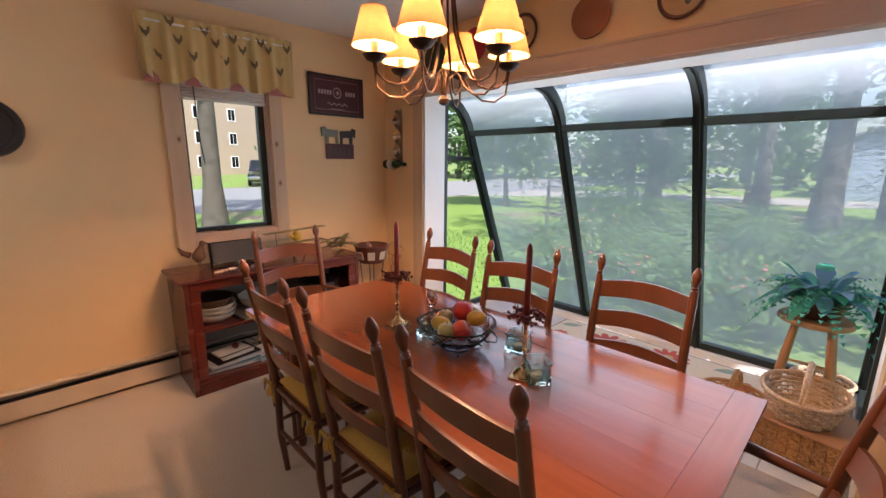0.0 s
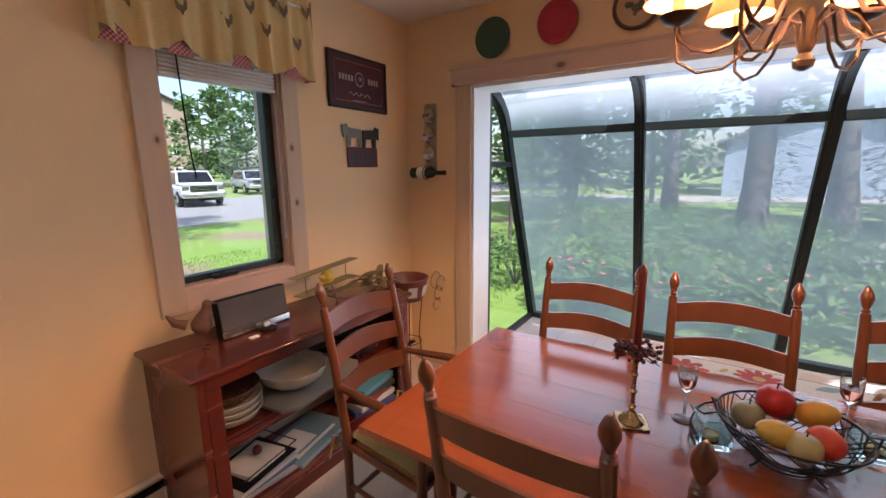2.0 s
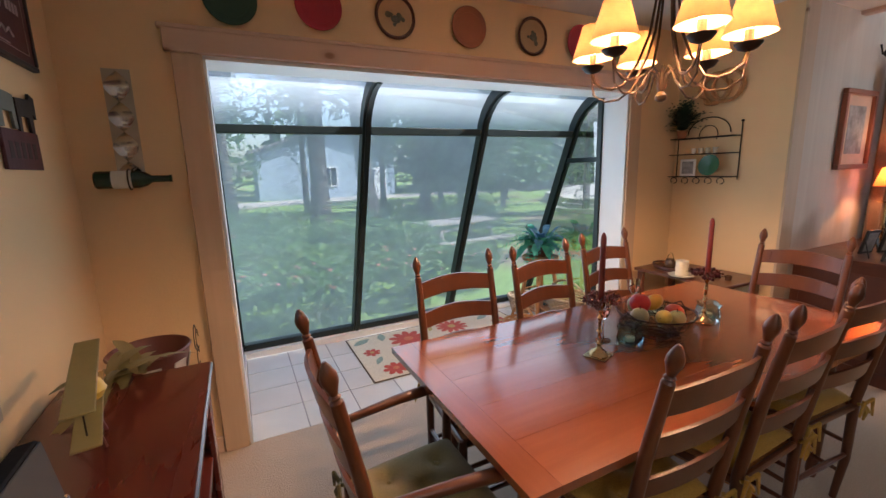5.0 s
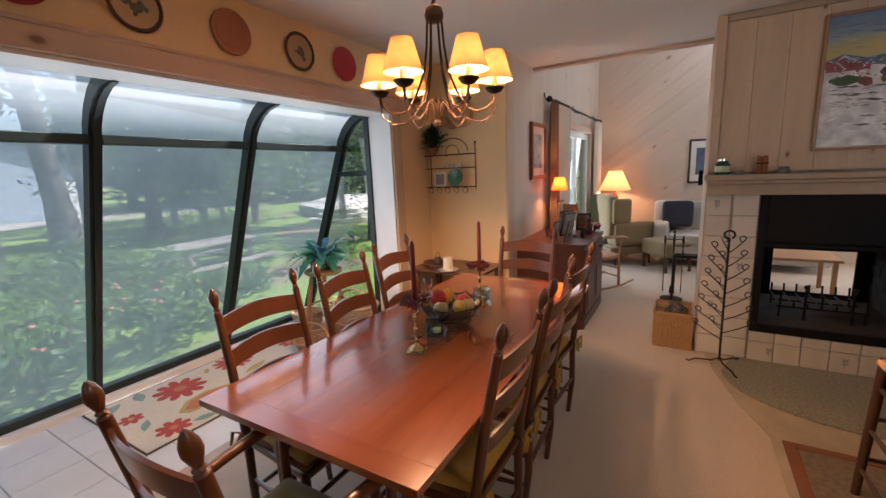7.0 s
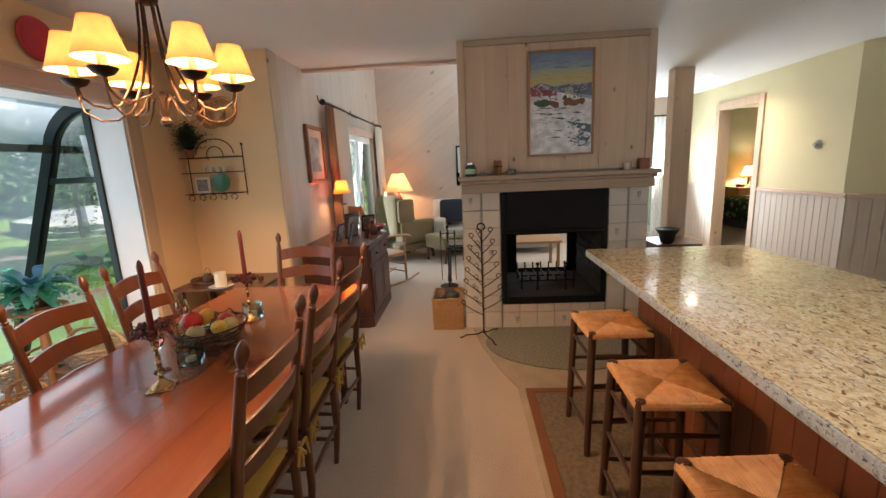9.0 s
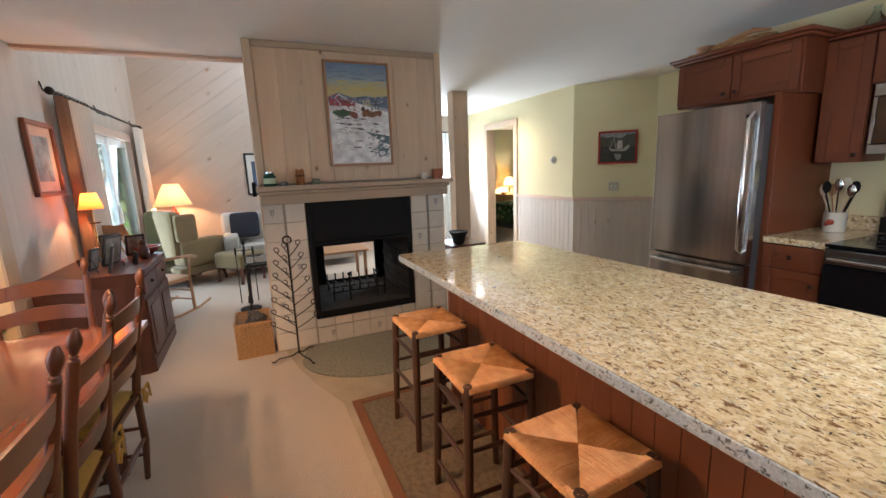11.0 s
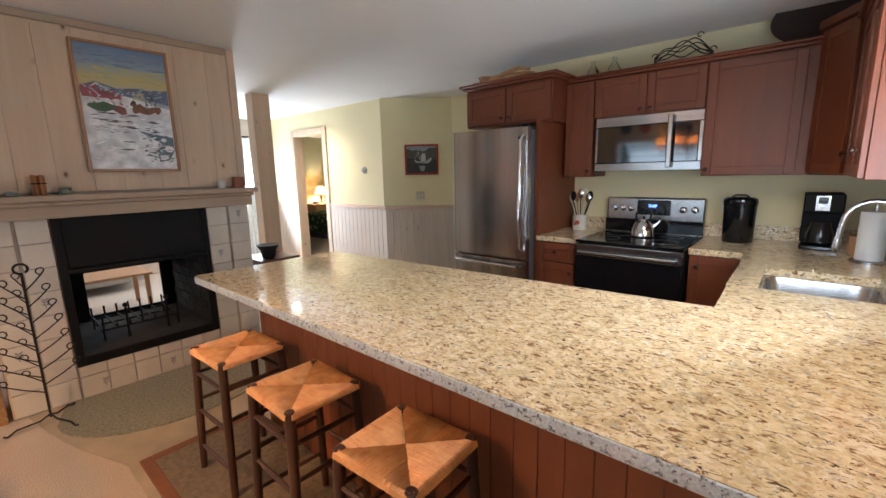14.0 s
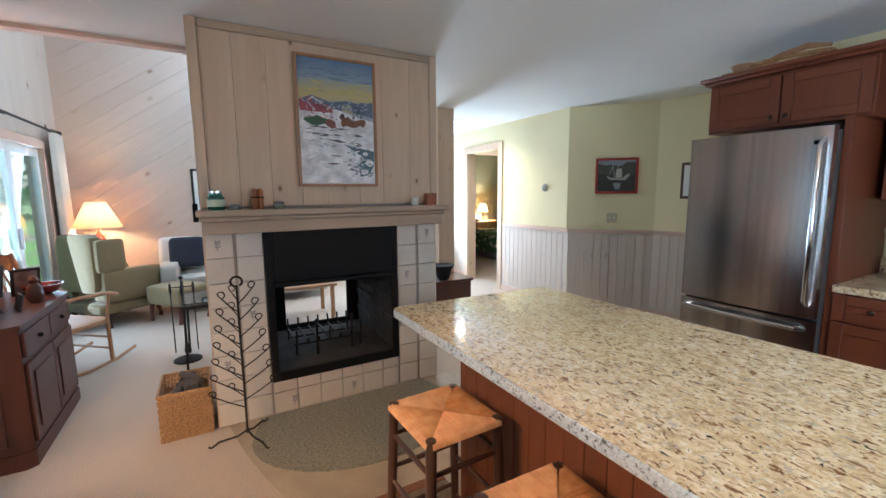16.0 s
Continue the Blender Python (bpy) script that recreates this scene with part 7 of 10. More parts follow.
part("frame", G().box(-0.004, -0.062, 0, 0.004, 0.062, 0.13, 0.002), WHITE, fr)
part("sketch", G().box(-0.0055, -0.045, 0.018, -0.0042, 0.045, 0.112), plain("pencil_sketch", (0.35, 0.36, 0.38), 0.7, var=0.6, scale=40), fr)
pl = thing("green_dish", (XE - 0.06, -0.33, 1.3255), "green glazed dish standing on the iron shelf", "dish")
part("dish", G().lathe([(0.03, 0), (0.065, 0.012), (0.078, 0.02), (0.065, 0.018), (0.01, 0.008)], 26, Matrix.Translation((0.0, 0, 0.078)) @ Matrix.Rotation(radians(-80), 4, "Y")), plain("green_glaze", (0.05, 0.16, 0.09), 0.2), pl)
for k in range(4):
    t_ = thing("egg_cup", (XE - 0.06, -0.36 + k * 0.055, 1.3255 + 0.17), "tiny white cup on the iron shelf's upper tier", "cup", "little cups on the iron shelf")
    part("cup", G().lathe([(0.012, 0), (0.014, 0.01), (0.018, 0.04), (0.016, 0.04), (0.01, 0.012)], 12), CERAMIC, t_)
wr = thing("straw_wreath", (XE - 0.004, -0.385, 1.965), "round tan straw wreath hung above the iron shelf", "wreath")
g = G()
for k in range(6):
    g.tube([(-0.022 + 0.010 * math.sin(6 * a + k), (0.105 + 0.008 * math.cos(4 * a + k)) * math.cos(a), (0.105 + 0.008 * math.cos(5 * a + k)) * math.sin(a)) for a in [math.pi * q / 22 for q in range(44)]], 0.009, 5, True)
part("straw", g, WICKER_D, wr)["kind"] = "stuff"
pt = thing("potted_sprigs", (XE - 0.075, -0.10, 1.6145), "small pot of dark green evergreen sprigs on the iron shelf", "plant")
part("pot", G().lathe([(0.028, 0), (0.040, 0.06), (0.036, 0.06), (0.025, 0.01)], 16), TERRA, pt)
random.seed(21)
g = G()
for k in range(190):
    a, e = random.uniform(0, 6.28), random.uniform(0.0, 1.5)
    frond(g, (0, 0, 0.05 + random.uniform(0, 0.09)), (math.cos(a) * math.cos(e) * 0.6, math.sin(a) * math.cos(e), math.sin(e)), random.uniform(0.14, 0.25), 0.4, 0.036, 6)
part("foliage", g, DKLEAF, pt)["kind"] = "stuff"
wr = thing("wicker_wreath", (XE - 0.02, -0.30, 1.955), "round woven wreath hung above the iron shelf", "wreath")
g = G()
random.seed(2)
for k in range(7):
    ph = random.uniform(0, 6.28)
    g.tube([(-0.012 + 0.012 * math.sin(5 * a + ph), (0.10 + 0.016 * math.cos(4 * a + ph)) * math.cos(a), (0.10 + 0.016 * math.cos(4 * a + ph)) * math.sin(a)) for a in [math.pi * q / 24 for q in range(48)]], 0.007, 5, True)
part("twigs", g, WICKER_D, wr)["kind"] = "stuff"



def make_stool():
    c = thing("bar_stool", (0, 0, 0), "x", "stool")
    top, bot = 0.144, 0.166
    P = []
    for sx in (-1, 1):
        for sy in (-1, 1):
            a, b = Vector((sx * bot, sy * bot * 0.94, 0)), Vector((sx * top, sy * top * 0.94, 0.634))
            P.append((a, b))
            part("leg", G().tube([a, a.lerp(b, 0.5), b, b + Vector((0, 0, 0.003))], [0.0155, 0.0185, 0.019, 0.015], 12), STOOLWOOD, c)
    pairs = ((0, 1), (1, 3), (3, 2), (2, 0))
    for q, (i, j) in enumerate(pairs):
        for f in ((0.20, 0.50, 0.80) if q % 2 else (0.28, 0.58, 0.80)):
            a, b = P[i][0].lerp(P[i][1], f), P[j][0].lerp(P[j][1], f)
            part("rung", G().tube([a, a.lerp(b, 0.5), b], [0.008, 0.011, 0.008], 8), STOOLWOOD, c)
    # woven rush seat: cords run over each rail and in to the diagonals
    g = G()
    hx, hy, z = 0.152, 0.143, 0.634
    n = 44
    rnd = random.Random(12)
    for side in range(4):
        m = Matrix.Rotation(radians(90 * side), 4, "Z")
        ax, ay = (hx, hy) if side % 2 == 0 else (hy, hx)
        for k in range(n):
            u = -1 + 2 * (k + 0.5) / n
            w = ax / n * rnd.uniform(0.85, 1.12)
            end = abs(u)
            lift = rnd.uniform(-0.0010, 0.0012)
            path = [(ay + 0.015, -0.012), (ay + 0.013, 0.002), (ay + 0.002, 0.012)]
            for q in range(1, 5):
                f = q / 4
                yy_ = ay * (1 - f * (1 - end))
                path.append((yy_ + (0.002 if f < 1 else 0), 0.012 + 0.005 * math.sin(math.pi * f) * (1 - end) - 0.006 * f))
            vs = []
            for q, (yy_, dz_) in enumerate(path):
                x0_ = u * (ax - 0.002) + rnd.uniform(-0.0007, 0.0007)
                zz = z - 0.010 + dz_ + lift
                vs += [(x0_ - w, -yy_, zz - 0.0018), (x0_, -yy_ - (0.002 if q < 2 else 0), zz + 0.0016), (x0_ + w, -yy_, zz - 0.0018)]
            r_ = len(path)
            g.add(vs, [(3 * i + j, 3 * i + j + 1, 3 * i + j + 4, 3 * i + j + 3) for i in range(r_ - 1) for j in (0, 1)], m)
    # rolled rails
    g2 = G()
    for a, b in (((-hx, -hy), (hx, -hy)), ((hx, -hy), (hx, hy)), ((hx, hy), (-hx, hy)), ((-hx, hy), (-hx, -hy))):
        k = 30
        pts, rr = [], []
        for i in range(k + 1):
            f = 0.02 + 0.96 * i / k
            pts.append((a[0] + (b[0] - a[0]) * f, a[1] + (b[1] - a[1]) * f, z - 0.012 - 0.003 * math.sin(math.pi * f)))
            rr.append(0.0145 + 0.0012 * (i % 2))
        g2.tube(pts, rr, 8)
    part("seat", g, RUSHS, c, "woven orange-brown rush seat")["kind"] = "stuff"
    part("seat_edge", g2, RUSHS, c)
    part("seat_underside", G().box(-hx + 0.01, -hy + 0.01, z - 0.022, hx - 0.01, hy - 0.01, z - 0.014), RUSHS, c)
    return c


def rush_material():
    n = Nodes("orange_rush")
    v = n.coords()
    f, s = n.noise(v, 22, 4, 0.6), n.noise(v, 170, 3)
    col = n.ramp(f, [(0.25, (0.42, 0.18, 0.055)), (0.5, (0.64, 0.32, 0.11)), (0.75, (0.80, 0.50, 0.24))])
    geo = n.add("NewGeometry")
    col = n.mix(n.scaled(geo.outputs["Random Per Island"], 0, 0.45), col, (0.72, 0.44, 0.22))
    n.base(n.mix(n.scaled(s, 0, 0.2), col, (0.26, 0.10, 0.03)))
    n.set(rough=0.38)
    n.bump(s, 0.5, 0.002)
    return n.m


RUSHS = rush_material()
base_stool = make_stool()
for x, y, rz, w in ((2.485, -3.03, 2, "by the fireplace end"), (1.90, -3.03, -1, "middle of three"), (1.33, -3.03, 3, "by the kitchen end")):
    o = copy_thing(base_stool, pose(x, y, 0.006 + 0.010, 0, 0, rz))
    tagged(o, f"dark wooden bar stool with woven rush seat, {w}", "stool", "bar stools at the peninsula")
for k in list(base_stool.children_recursive):
    bpy.data.objects.remove(k)
bpy.data.objects.remove(base_stool)

# on the worktops
ZC = 0.9205
k_ = thing("kettle", (1.42, -5.70, 0.925), "brushed steel kettle with a black handle on the range", "kettle", rz=200)
part("body", G().lathe([(0.078, 0), (0.085, 0.008), (0.082, 0.06), (0.060, 0.105), (0.035, 0.125), (0.034, 0.130), (0.010, 0.137)], 28), CHROME, k_)
part("spout", G().tube([(0.065, 0, 0.075), (0.10, 0, 0.105), (0.115, 0, 0.125)], [0.018, 0.012, 0.010], 10), CHROME, k_)
part("handle", G().tube([(-0.05, 0, 0.115), (-0.055, 0, 0.175), (-0.02, 0, 0.205), (0.03, 0, 0.20), (0.05, 0, 0.165), (0.045, 0, 0.118)], 0.008, 8), BLACKM, k_)
part("lid_knob", G().lathe([(0.006, 0.137), (0.012, 0.148), (0.008, 0.158)], 12), BLACKM, k_)
c_ = thing("utensil_crock", (1.98, -5.83, ZC), "cream crock painted with red fruit, full of kitchen utensils", "crock")
part("crock", G().lathe([(0.055, 0), (0.060, 0.005), (0.060, 0.125), (0.063, 0.135), (0.055, 0.135), (0.052, 0.01)], 26), CERAMIC, c_)
part("painted_fruit", G().ball((0.0, 0.0595, 0.07), 0.022, 10, squash=0.9).ball((0.022, 0.056, 0.055), 0.014, 8), plain("red_glaze", (0.40, 0.06, 0.03), 0.3), c_)
random.seed(14)
for k, (mt, hd) in enumerate(((WAX, 1), (BLACKM, 1), (CHROME, 2), (CHROME, 2), (BLACKM, 1), (WAX, 1), (RAWPINE, 1))):
    a = k * 0.9
    dx_, dy_ = 0.055 * math.cos(a), 0.035 * math.sin(a)
    top_ = Vector((dx_ * 1.5, dy_ * 1.5, 0.24 + 0.02 * (k % 3)))
    g = G().tube([(dx_ * 0.3, dy_ * 0.3, 0.02), (dx_ * 0.8, dy_ * 0.8, 0.14), top_], 0.005, 6)
    mm = Matrix.Translation(top_ + Vector((0, 0, 0.03)))
    g.lathe([(0.005, -0.035), (0.022, -0.01), (0.026, 0.02), (0.016, 0.045), (0.004, 0.05)], 12, mm @ Matrix.Diagonal((1, 0.35, 1, 1)))
    part("utensil", g, mt, c_, "kitchen spoon or spatula")
c_ = thing("canister", (0.83, -5.83, ZC), "tall glossy black canister with a domed lid", "canister")
part("body", G().lathe([(0.088, 0), (0.092, 0.006), (0.098, 0.25), (0.100, 0.262)], 32), BLACKG, c_)
part("lid", G().lathe([(0.100, 0.2625), (0.103, 0.270), (0.100, 0.30), (0.085, 0.312), (0.03, 0.318)], 32), BLACKG, c_)
part("lid_handle", G().tube([(-0.05, 0.02, 0.315), (-0.03, 0.02, 0.330), (0.03, 0.02, 0.330), (0.05, 0.02, 0.315)], 0.005, 6), BLACKM, c_)
m_ = thing("coffee_maker", (0.40, -5.83, ZC), "black drip coffee maker with a steel front and glass jug", "coffee maker")
part("base", G().box(-0.095, -0.11, 0, 0.095, 0.13, 0.03, 0.008), BLACKG, m_)
part("tower", G().box(-0.095, -0.11, 0.031, 0.095, -0.02, 0.35, 0.006), BLACKM, m_)
part("head", G().box(-0.095, -0.019, 0.23, 0.095, 0.12, 0.35, 0.008), BLACKM, m_)
part("front_plate", G().box(-0.030, 0.1205, 0.245, 0.040, 0.126, 0.340, 0.002), STEEL, m_)
part("control_panel", G().box(-0.018, 0.1262, 0.29, 0.028, 0.129, 0.33, 0.002), BLACKG, m_)
part("jug", G().lathe([(0.05, 0.031), (0.068, 0.045), (0.07, 0.09), (0.052, 0.15), (0.048, 0.17)], 24, Matrix.Translation((0, 0.05, 0))), plain("smoked_glass", (0.02, 0.018, 0.016), 0.05), m_)
part("jug_handle", G().tube([(0.06, 0.08, 0.15), (0.09, 0.11, 0.14), (0.09, 0.11, 0.08), (0.06, 0.08, 0.06)], 0.008, 8), BLACKM, m_)
b_ = thing("knife_block", (0.22, -5.72, ZC), "small pale wooden block beside the coffee maker", "knife block")
part("block", G().box(-0.05, -0.06, 0, 0.05, 0.06, 0.11, 0.004), RAWPINE, b_)
b_ = thing("paper_towel_holder", (0.20, -5.42, ZC), "white kitchen roll on a steel holder", "paper towel")
part("base", G().lathe([(0.078, 0), (0.078, 0.01), (0.02, 0.014)], 26), STEEL, b_)
part("roll", G().lathe([(0.02, 0.0145), (0.058, 0.015), (0.058, 0.275), (0.02, 0.276)], 30), PAPER, b_)
part("post", G().tube([(0, 0, 0.27), (0, 0, 0.31)], 0.006, 8), CHROME, b_)
# tops of the wall cabinets
ZT = 2.193
s = thing("iron_scroll", (1.27, -5.85, ZT), "black wrought-iron scroll ornament on the wall cabinets", "ornament")
for k, (h0, ph, amp) in enumerate(((0.035, 0.0, 0.030), (0.075, 0.5, 0.034), (0.110, 0.9, 0.030), (0.05, 2.6, 0.028), (0.09, 3.1, 0.026))):
    pts = []
    for i in range(29):
        f = i / 28
        arch = math.sin(math.pi * (0.10 + 0.80 * f))
        pts.append((0.19 - 0.38 * f, 0.004 * k, 0.006 + h0 * arch + amp * arch * (1 + math.sin(f * 9.4 + ph))))
    part("scroll_wire", G().tube(pts, 0.0045, 6), IRON, s)
for x, z, d in ((0.185, 0.075, 1), (-0.10, 0.170, -1), (-0.185, 0.06, -1)):
    part("curl", G().tube([(x + d * (0.024 - 0.0016 * q) * math.cos(q * 0.55), 0.0, z + (0.024 - 0.0016 * q) * math.sin(q * 0.55)) for q in range(11)], 0.004, 6), IRON, s)
for x, h_ in ((1.93, 0.13), (1.76, 0.13)):
    s = thing("glass_bottle", (x, -5.86, ZT), "clear glass bottle on the wall cabinets", "bottle", "glass bottles on the cabinets")
    part("glass", G().lathe([(0.04, 0), (0.05, 0.01), (0.045, 0.05), (0.02, 0.085), (0.014, 0.115), (0.018, h_), (0.015, h_), (0.011, 0.112)], 20, cap=False), GLASS, s)
s = thing("dark_tray", (0.565, -5.93, ZT), "big dark oval woven tray leaning on the wall above the cabinets", "tray")
part("body", G().lathe([(0.02, 0.0), (0.17, 0.004), (0.20, 0.02), (0.205, 0.03), (0.19, 0.022), (0.02, 0.012)], 36, Matrix.Translation((0.0, 0.0, 0.150)) @ Matrix.Rotation(radians(-78), 4, "X") @ Matrix.Diagonal((1.05, 0.78, 1, 1))), plain("dark_wicker", (0.035, 0.020, 0.014), 0.7, bump=0.6, bscale=120), s)
s = thing("serving_board", (2.60, -5.58, 2.216), "flat brown woven trays and a branch on the fridge cabinet", "tray")
part("board", G().box(-0.28, -0.10, 0, 0.30, 0.10, 0.022, 0.004), WICKER_D, s)
part("bowl", G().lathe([(0.05, 0.023), (0.07, 0.06), (0.075, 0.066), (0.06, 0.05)], 20, Matrix.Translation((0.20, 0.02, 0))), RAWPINE, s)
part("bowl", G().lathe([(0.04, 0.023), (0.06, 0.05), (0.064, 0.056), (0.05, 0.04)], 20, Matrix.Translation((0.06, 0.03, 0))), WICKER, s)
part("basket_rim", G().tube([(-0.05 + 0.22 * math.cos(a * math.pi / 12), 0.09 * math.sin(a * math.pi / 12), 0.04) for a in range(24)], 0.012, 6, True), WICKER_D, s)
part("branch", G().tube([(0.10, 0.05, 0.03), (-0.02, 0.07, 0.06), (-0.16, 0.06, 0.085), (-0.28, 0.08, 0.055)], [0.012, 0.018, 0.018, 0.010], 7), RAWPINE, s)
s = thing("dark_greenery", (0.25, -5.72, 2.266), "dark sprigs of greenery on the corner cabinet", "plant")
random.seed(31)
g = G()
for k in range(40):
    a, e = random.uniform(0, 6.28), random.uniform(0.1, 1.2)
    frond(g, (0, 0, 0.01), (math.cos(a) * math.cos(e), math.sin(a) * math.cos(e), math.sin(e)), random.uniform(0.07, 0.12), 0.8, 0.025, 6)
part("sprigs", g, DKLEAF, s)["kind"] = "stuff"
# wall plate behind the range
s = thing("wall_socket", (0.94, YW, 1.16), "pale socket plate on the kitchen wall", "socket")
part("plate", G().box(-0.035, 0.001, -0.057, 0.035, 0.006, 0.057, 0.002), CERAMIC, s)

# mantel things
ZM = 1.3605


def glass_jar(x, y, r, h, c, lab, lid=None):
    j = thing("jar", (x, y, ZM), lab, "jar")
    part("glass", G().lathe([(r * 0.9, 0), (r, 0.006), (r, h * 0.75), (r * 0.75, h * 0.88), (r * 0.75, h)], 24), c, j)
    if lid:
        part("lid", G().lathe([(r * 0.8, h + 0.0005), (r * 0.8, h + 0.014), (r * 0.3, h + 0.018)], 22), lid, j)
    return j


j = glass_jar(3.93, -2.365, 0.045, 0.095, clear_glass("teal_jar", (0.10, 0.42, 0.38)), "teal glass jar with a steel lid on the mantel", CHROME)
part("label", G().lathe([(0.0455, 0.02), (0.0455, 0.06)], 24, cap=False), plain("pale_label", (0.50, 0.58, 0.40), 0.7), j)
glass_jar(3.92, -2.46, 0.03, 0.03, plain("grey_tin", (0.20, 0.19, 0.17), 0.4), "low grey tin on the mantel")
c_ = thing("cinnamon_bundle", (3.93, -2.585, ZM), "upright bundle of cinnamon-brown sticks tied with dark cord", "ornament")
for k in range(5):
    part("stick", G().tube([(0.016 * math.cos(k * 1.256), 0.022 * math.sin(k * 1.256), 0), (0.015 * math.cos(k * 1.256), 0.022 * math.sin(k * 1.256), 0.115 + 0.006 * (k % 2))], 0.011, 8), plain("cinnamon_%d" % k, (0.30, 0.11, 0.035), 0.5) if k == 0 else bpy.data.materials["cinnamon_0"], c_)
part("cord", G().tube([(0.028 * math.cos(a * math.pi / 8), 0.034 * math.sin(a * math.pi / 8), 0.07) for a in range(16)], 0.004, 6, True), BLACKM, c_)
glass_jar(3.92, -2.70, 0.036, 0.028, plain("sage_tin", (0.16, 0.18, 0.12), 0.4), "low grey-green tin with a lid on the mantel", plain("dark_tin_lid", (0.12, 0.10, 0.08), 0.4))
c_ = thing("white_candle_cup", (3.92, -3.61, ZM), "small white cup candle on the mantel", "candle")
part("cup", G().lathe([(0.026, 0), (0.032, 0.055), (0.028, 0.055), (0.02, 0.04)], 20), CERAMIC, c_)
c_ = thing("copper_box", (3.94, -3.745, ZM), "small copper-brown wooden box standing on the mantel", "box")
part("box", G().box(-0.03, -0.038, 0, 0.03, 0.038, 0.085, 0.003), plain("copper_wood", (0.30, 0.10, 0.045), 0.4), c_)
s = thing("thermostat", (4.40, -2.263, 1.33), "small black thermometer box on the chimney's side", "thermometer")
part("box", G().box(-0.03, 0, -0.06, 0.03, 0.03, 0.06, 0.004), BLACKM, s)

# painting over the mantel: winter village with a sleigh
p = thing("winter_painting", (CX0 - 0.012, -3.098, 1.90), "framed winter landscape painting: red barn, sleigh and horses in snow", "painting")
W2, H2 = 0.262, 0.405
m = Matrix.Rotation(radians(90), 4, "Z")
fw = wood("oak_frame", (0.42, 0.22, 0.11), (0.30, 0.15, 0.07), 2, 0.4, 14)
part("frame", G().box(-0.028, -W2, -H2, 0.0, -W2 + 0.018, H2, 0.003).box(-0.028, W2 - 0.018, -H2, 0.0, W2, H2, 0.003).box(-0.028, -W2 + 0.0185, -H2, 0.0, W2 - 0.0185, -H2 + 0.018, 0.003).box(-0.028, -W2 + 0.0185, H2 - 0.018, 0.0, W2 - 0.0185, H2, 0.003), fw, p)
n = Nodes("painted_sky_and_snow")
tc = n.add("TexCoord")
sx = n.add("SeparateXYZ")
n.link(tc.outputs["Object"], sx.inputs[0])
nz = n.noise(n.coords((1, 1, 1), shift=False), 6, 4, 0.6)
ad = n.add("Math")
ad.operation = "MULTIPLY_ADD"
n.link(nz, ad.inputs[0])
ad.inputs[1].default_value = 0.10
n.link(sx.outputs[2], ad.inputs[2])
mr = n.add("MapRange")
mr.inputs["From Min"].default_value, mr.inputs["From Max"].default_value = -0.36, 0.45
n.link(ad.outputs[0], mr.inputs["Value"])
n.base(n.ramp(mr.outputs[0], [(0.0, (0.60, 0.60, 0.60)), (0.30, (0.66, 0.65, 0.63)), (0.50, (0.60, 0.60, 0.62)), (0.56, (0.30, 0.33, 0.42)), (0.62, (0.42, 0.40, 0.30)), (0.74, (0.50, 0.42, 0.16)), (0.84, (0.25, 0.33, 0.42)), (1.0, (0.12, 0.20, 0.36))]))
n.set(rough=0.5)
n.bump(nz, 0.1)
part("canvas", G().box(-0.012, -W2 + 0.018, -H2 + 0.018, -0.004, W2 - 0.018, H2 - 0.018), n.m, p)


def dab(name, pts, col, lift=0.0):
    """A shape in paint; pts are across (to the right as seen) and up from the middle."""
    mt = bpy.data.materials.get("oil_" + name) or plain("oil_" + name, col, 0.5, var=0.45, scale=14, per=0.0)
    d = -0.0125 - lift
    vs = [(d, -x, z) for x, z in pts]
    part(name, G().add(vs, [tuple(range(len(vs)))]), mt, p, smooth=False)


def blob(cx, cz, rx, rz, n=9, seed=0, jag=0.25):
    random.seed(seed)
    return [(cx + rx * (1 + random.uniform(-jag, jag)) * math.cos(2 * math.pi * k / n), cz + rz * (1 + random.uniform(-jag, jag)) * math.sin(2 * math.pi * k / n)) for k in range(n)]


dab("mountain_ridge", [(-0.24, 0.13), (-0.16, 0.165), (-0.05, 0.13), (0.06, 0.145), (0.14, 0.135), (0.24, 0.15), (0.24, 0.05), (0.1, 0.075), (-0.24, 0.08)], (0.13, 0.16, 0.24))
dab("snow_field", [(-0.24, 0.085), (-0.02, 0.09), (0.10, 0.060), (0.24, 0.02), (0.24, -0.38), (-0.24, -0.38)], (0.80, 0.80, 0.82), 0.0004)
dab("barn", [(-0.235, 0.085), (-0.235, 0.135), (-0.17, 0.150), (-0.12, 0.118), (-0.06, 0.115), (-0.03, 0.085), (-0.03, 0.062), (-0.235, 0.065)], (0.32, 0.07, 0.09), 0.0008)
dab("barn_roof", [(-0.20, 0.118), (-0.155, 0.160), (-0.09, 0.118), (-0.10, 0.112), (-0.155, 0.145)], (0.60, 0.58, 0.58), 0.0012)
dab("house", [(0.03, 0.072), (0.03, 0.115), (0.07, 0.130), (0.10, 0.110), (0.10, 0.068)], (0.55, 0.50, 0.36), 0.0010)
dab("evergreens", blob(-0.13, 0.010, 0.075, 0.028, 12, 3), (0.05, 0.10, 0.045), 0.0014)
dab("sleigh", blob(-0.045, -0.005, 0.035, 0.028, 9, 4), (0.22, 0.07, 0.06), 0.0016)
dab("horses", [(0.02, 0.005), (0.03, 0.035), (0.07, 0.045), (0.10, 0.020), (0.14, 0.030), (0.18, 0.035), (0.19, 0.012), (0.17, -0.02), (0.15, -0.005), (0.12, -0.02), (0.09, -0.022), (0.06, -0.012), (0.03, -0.022)], (0.20, 0.085, 0.035), 0.0018)
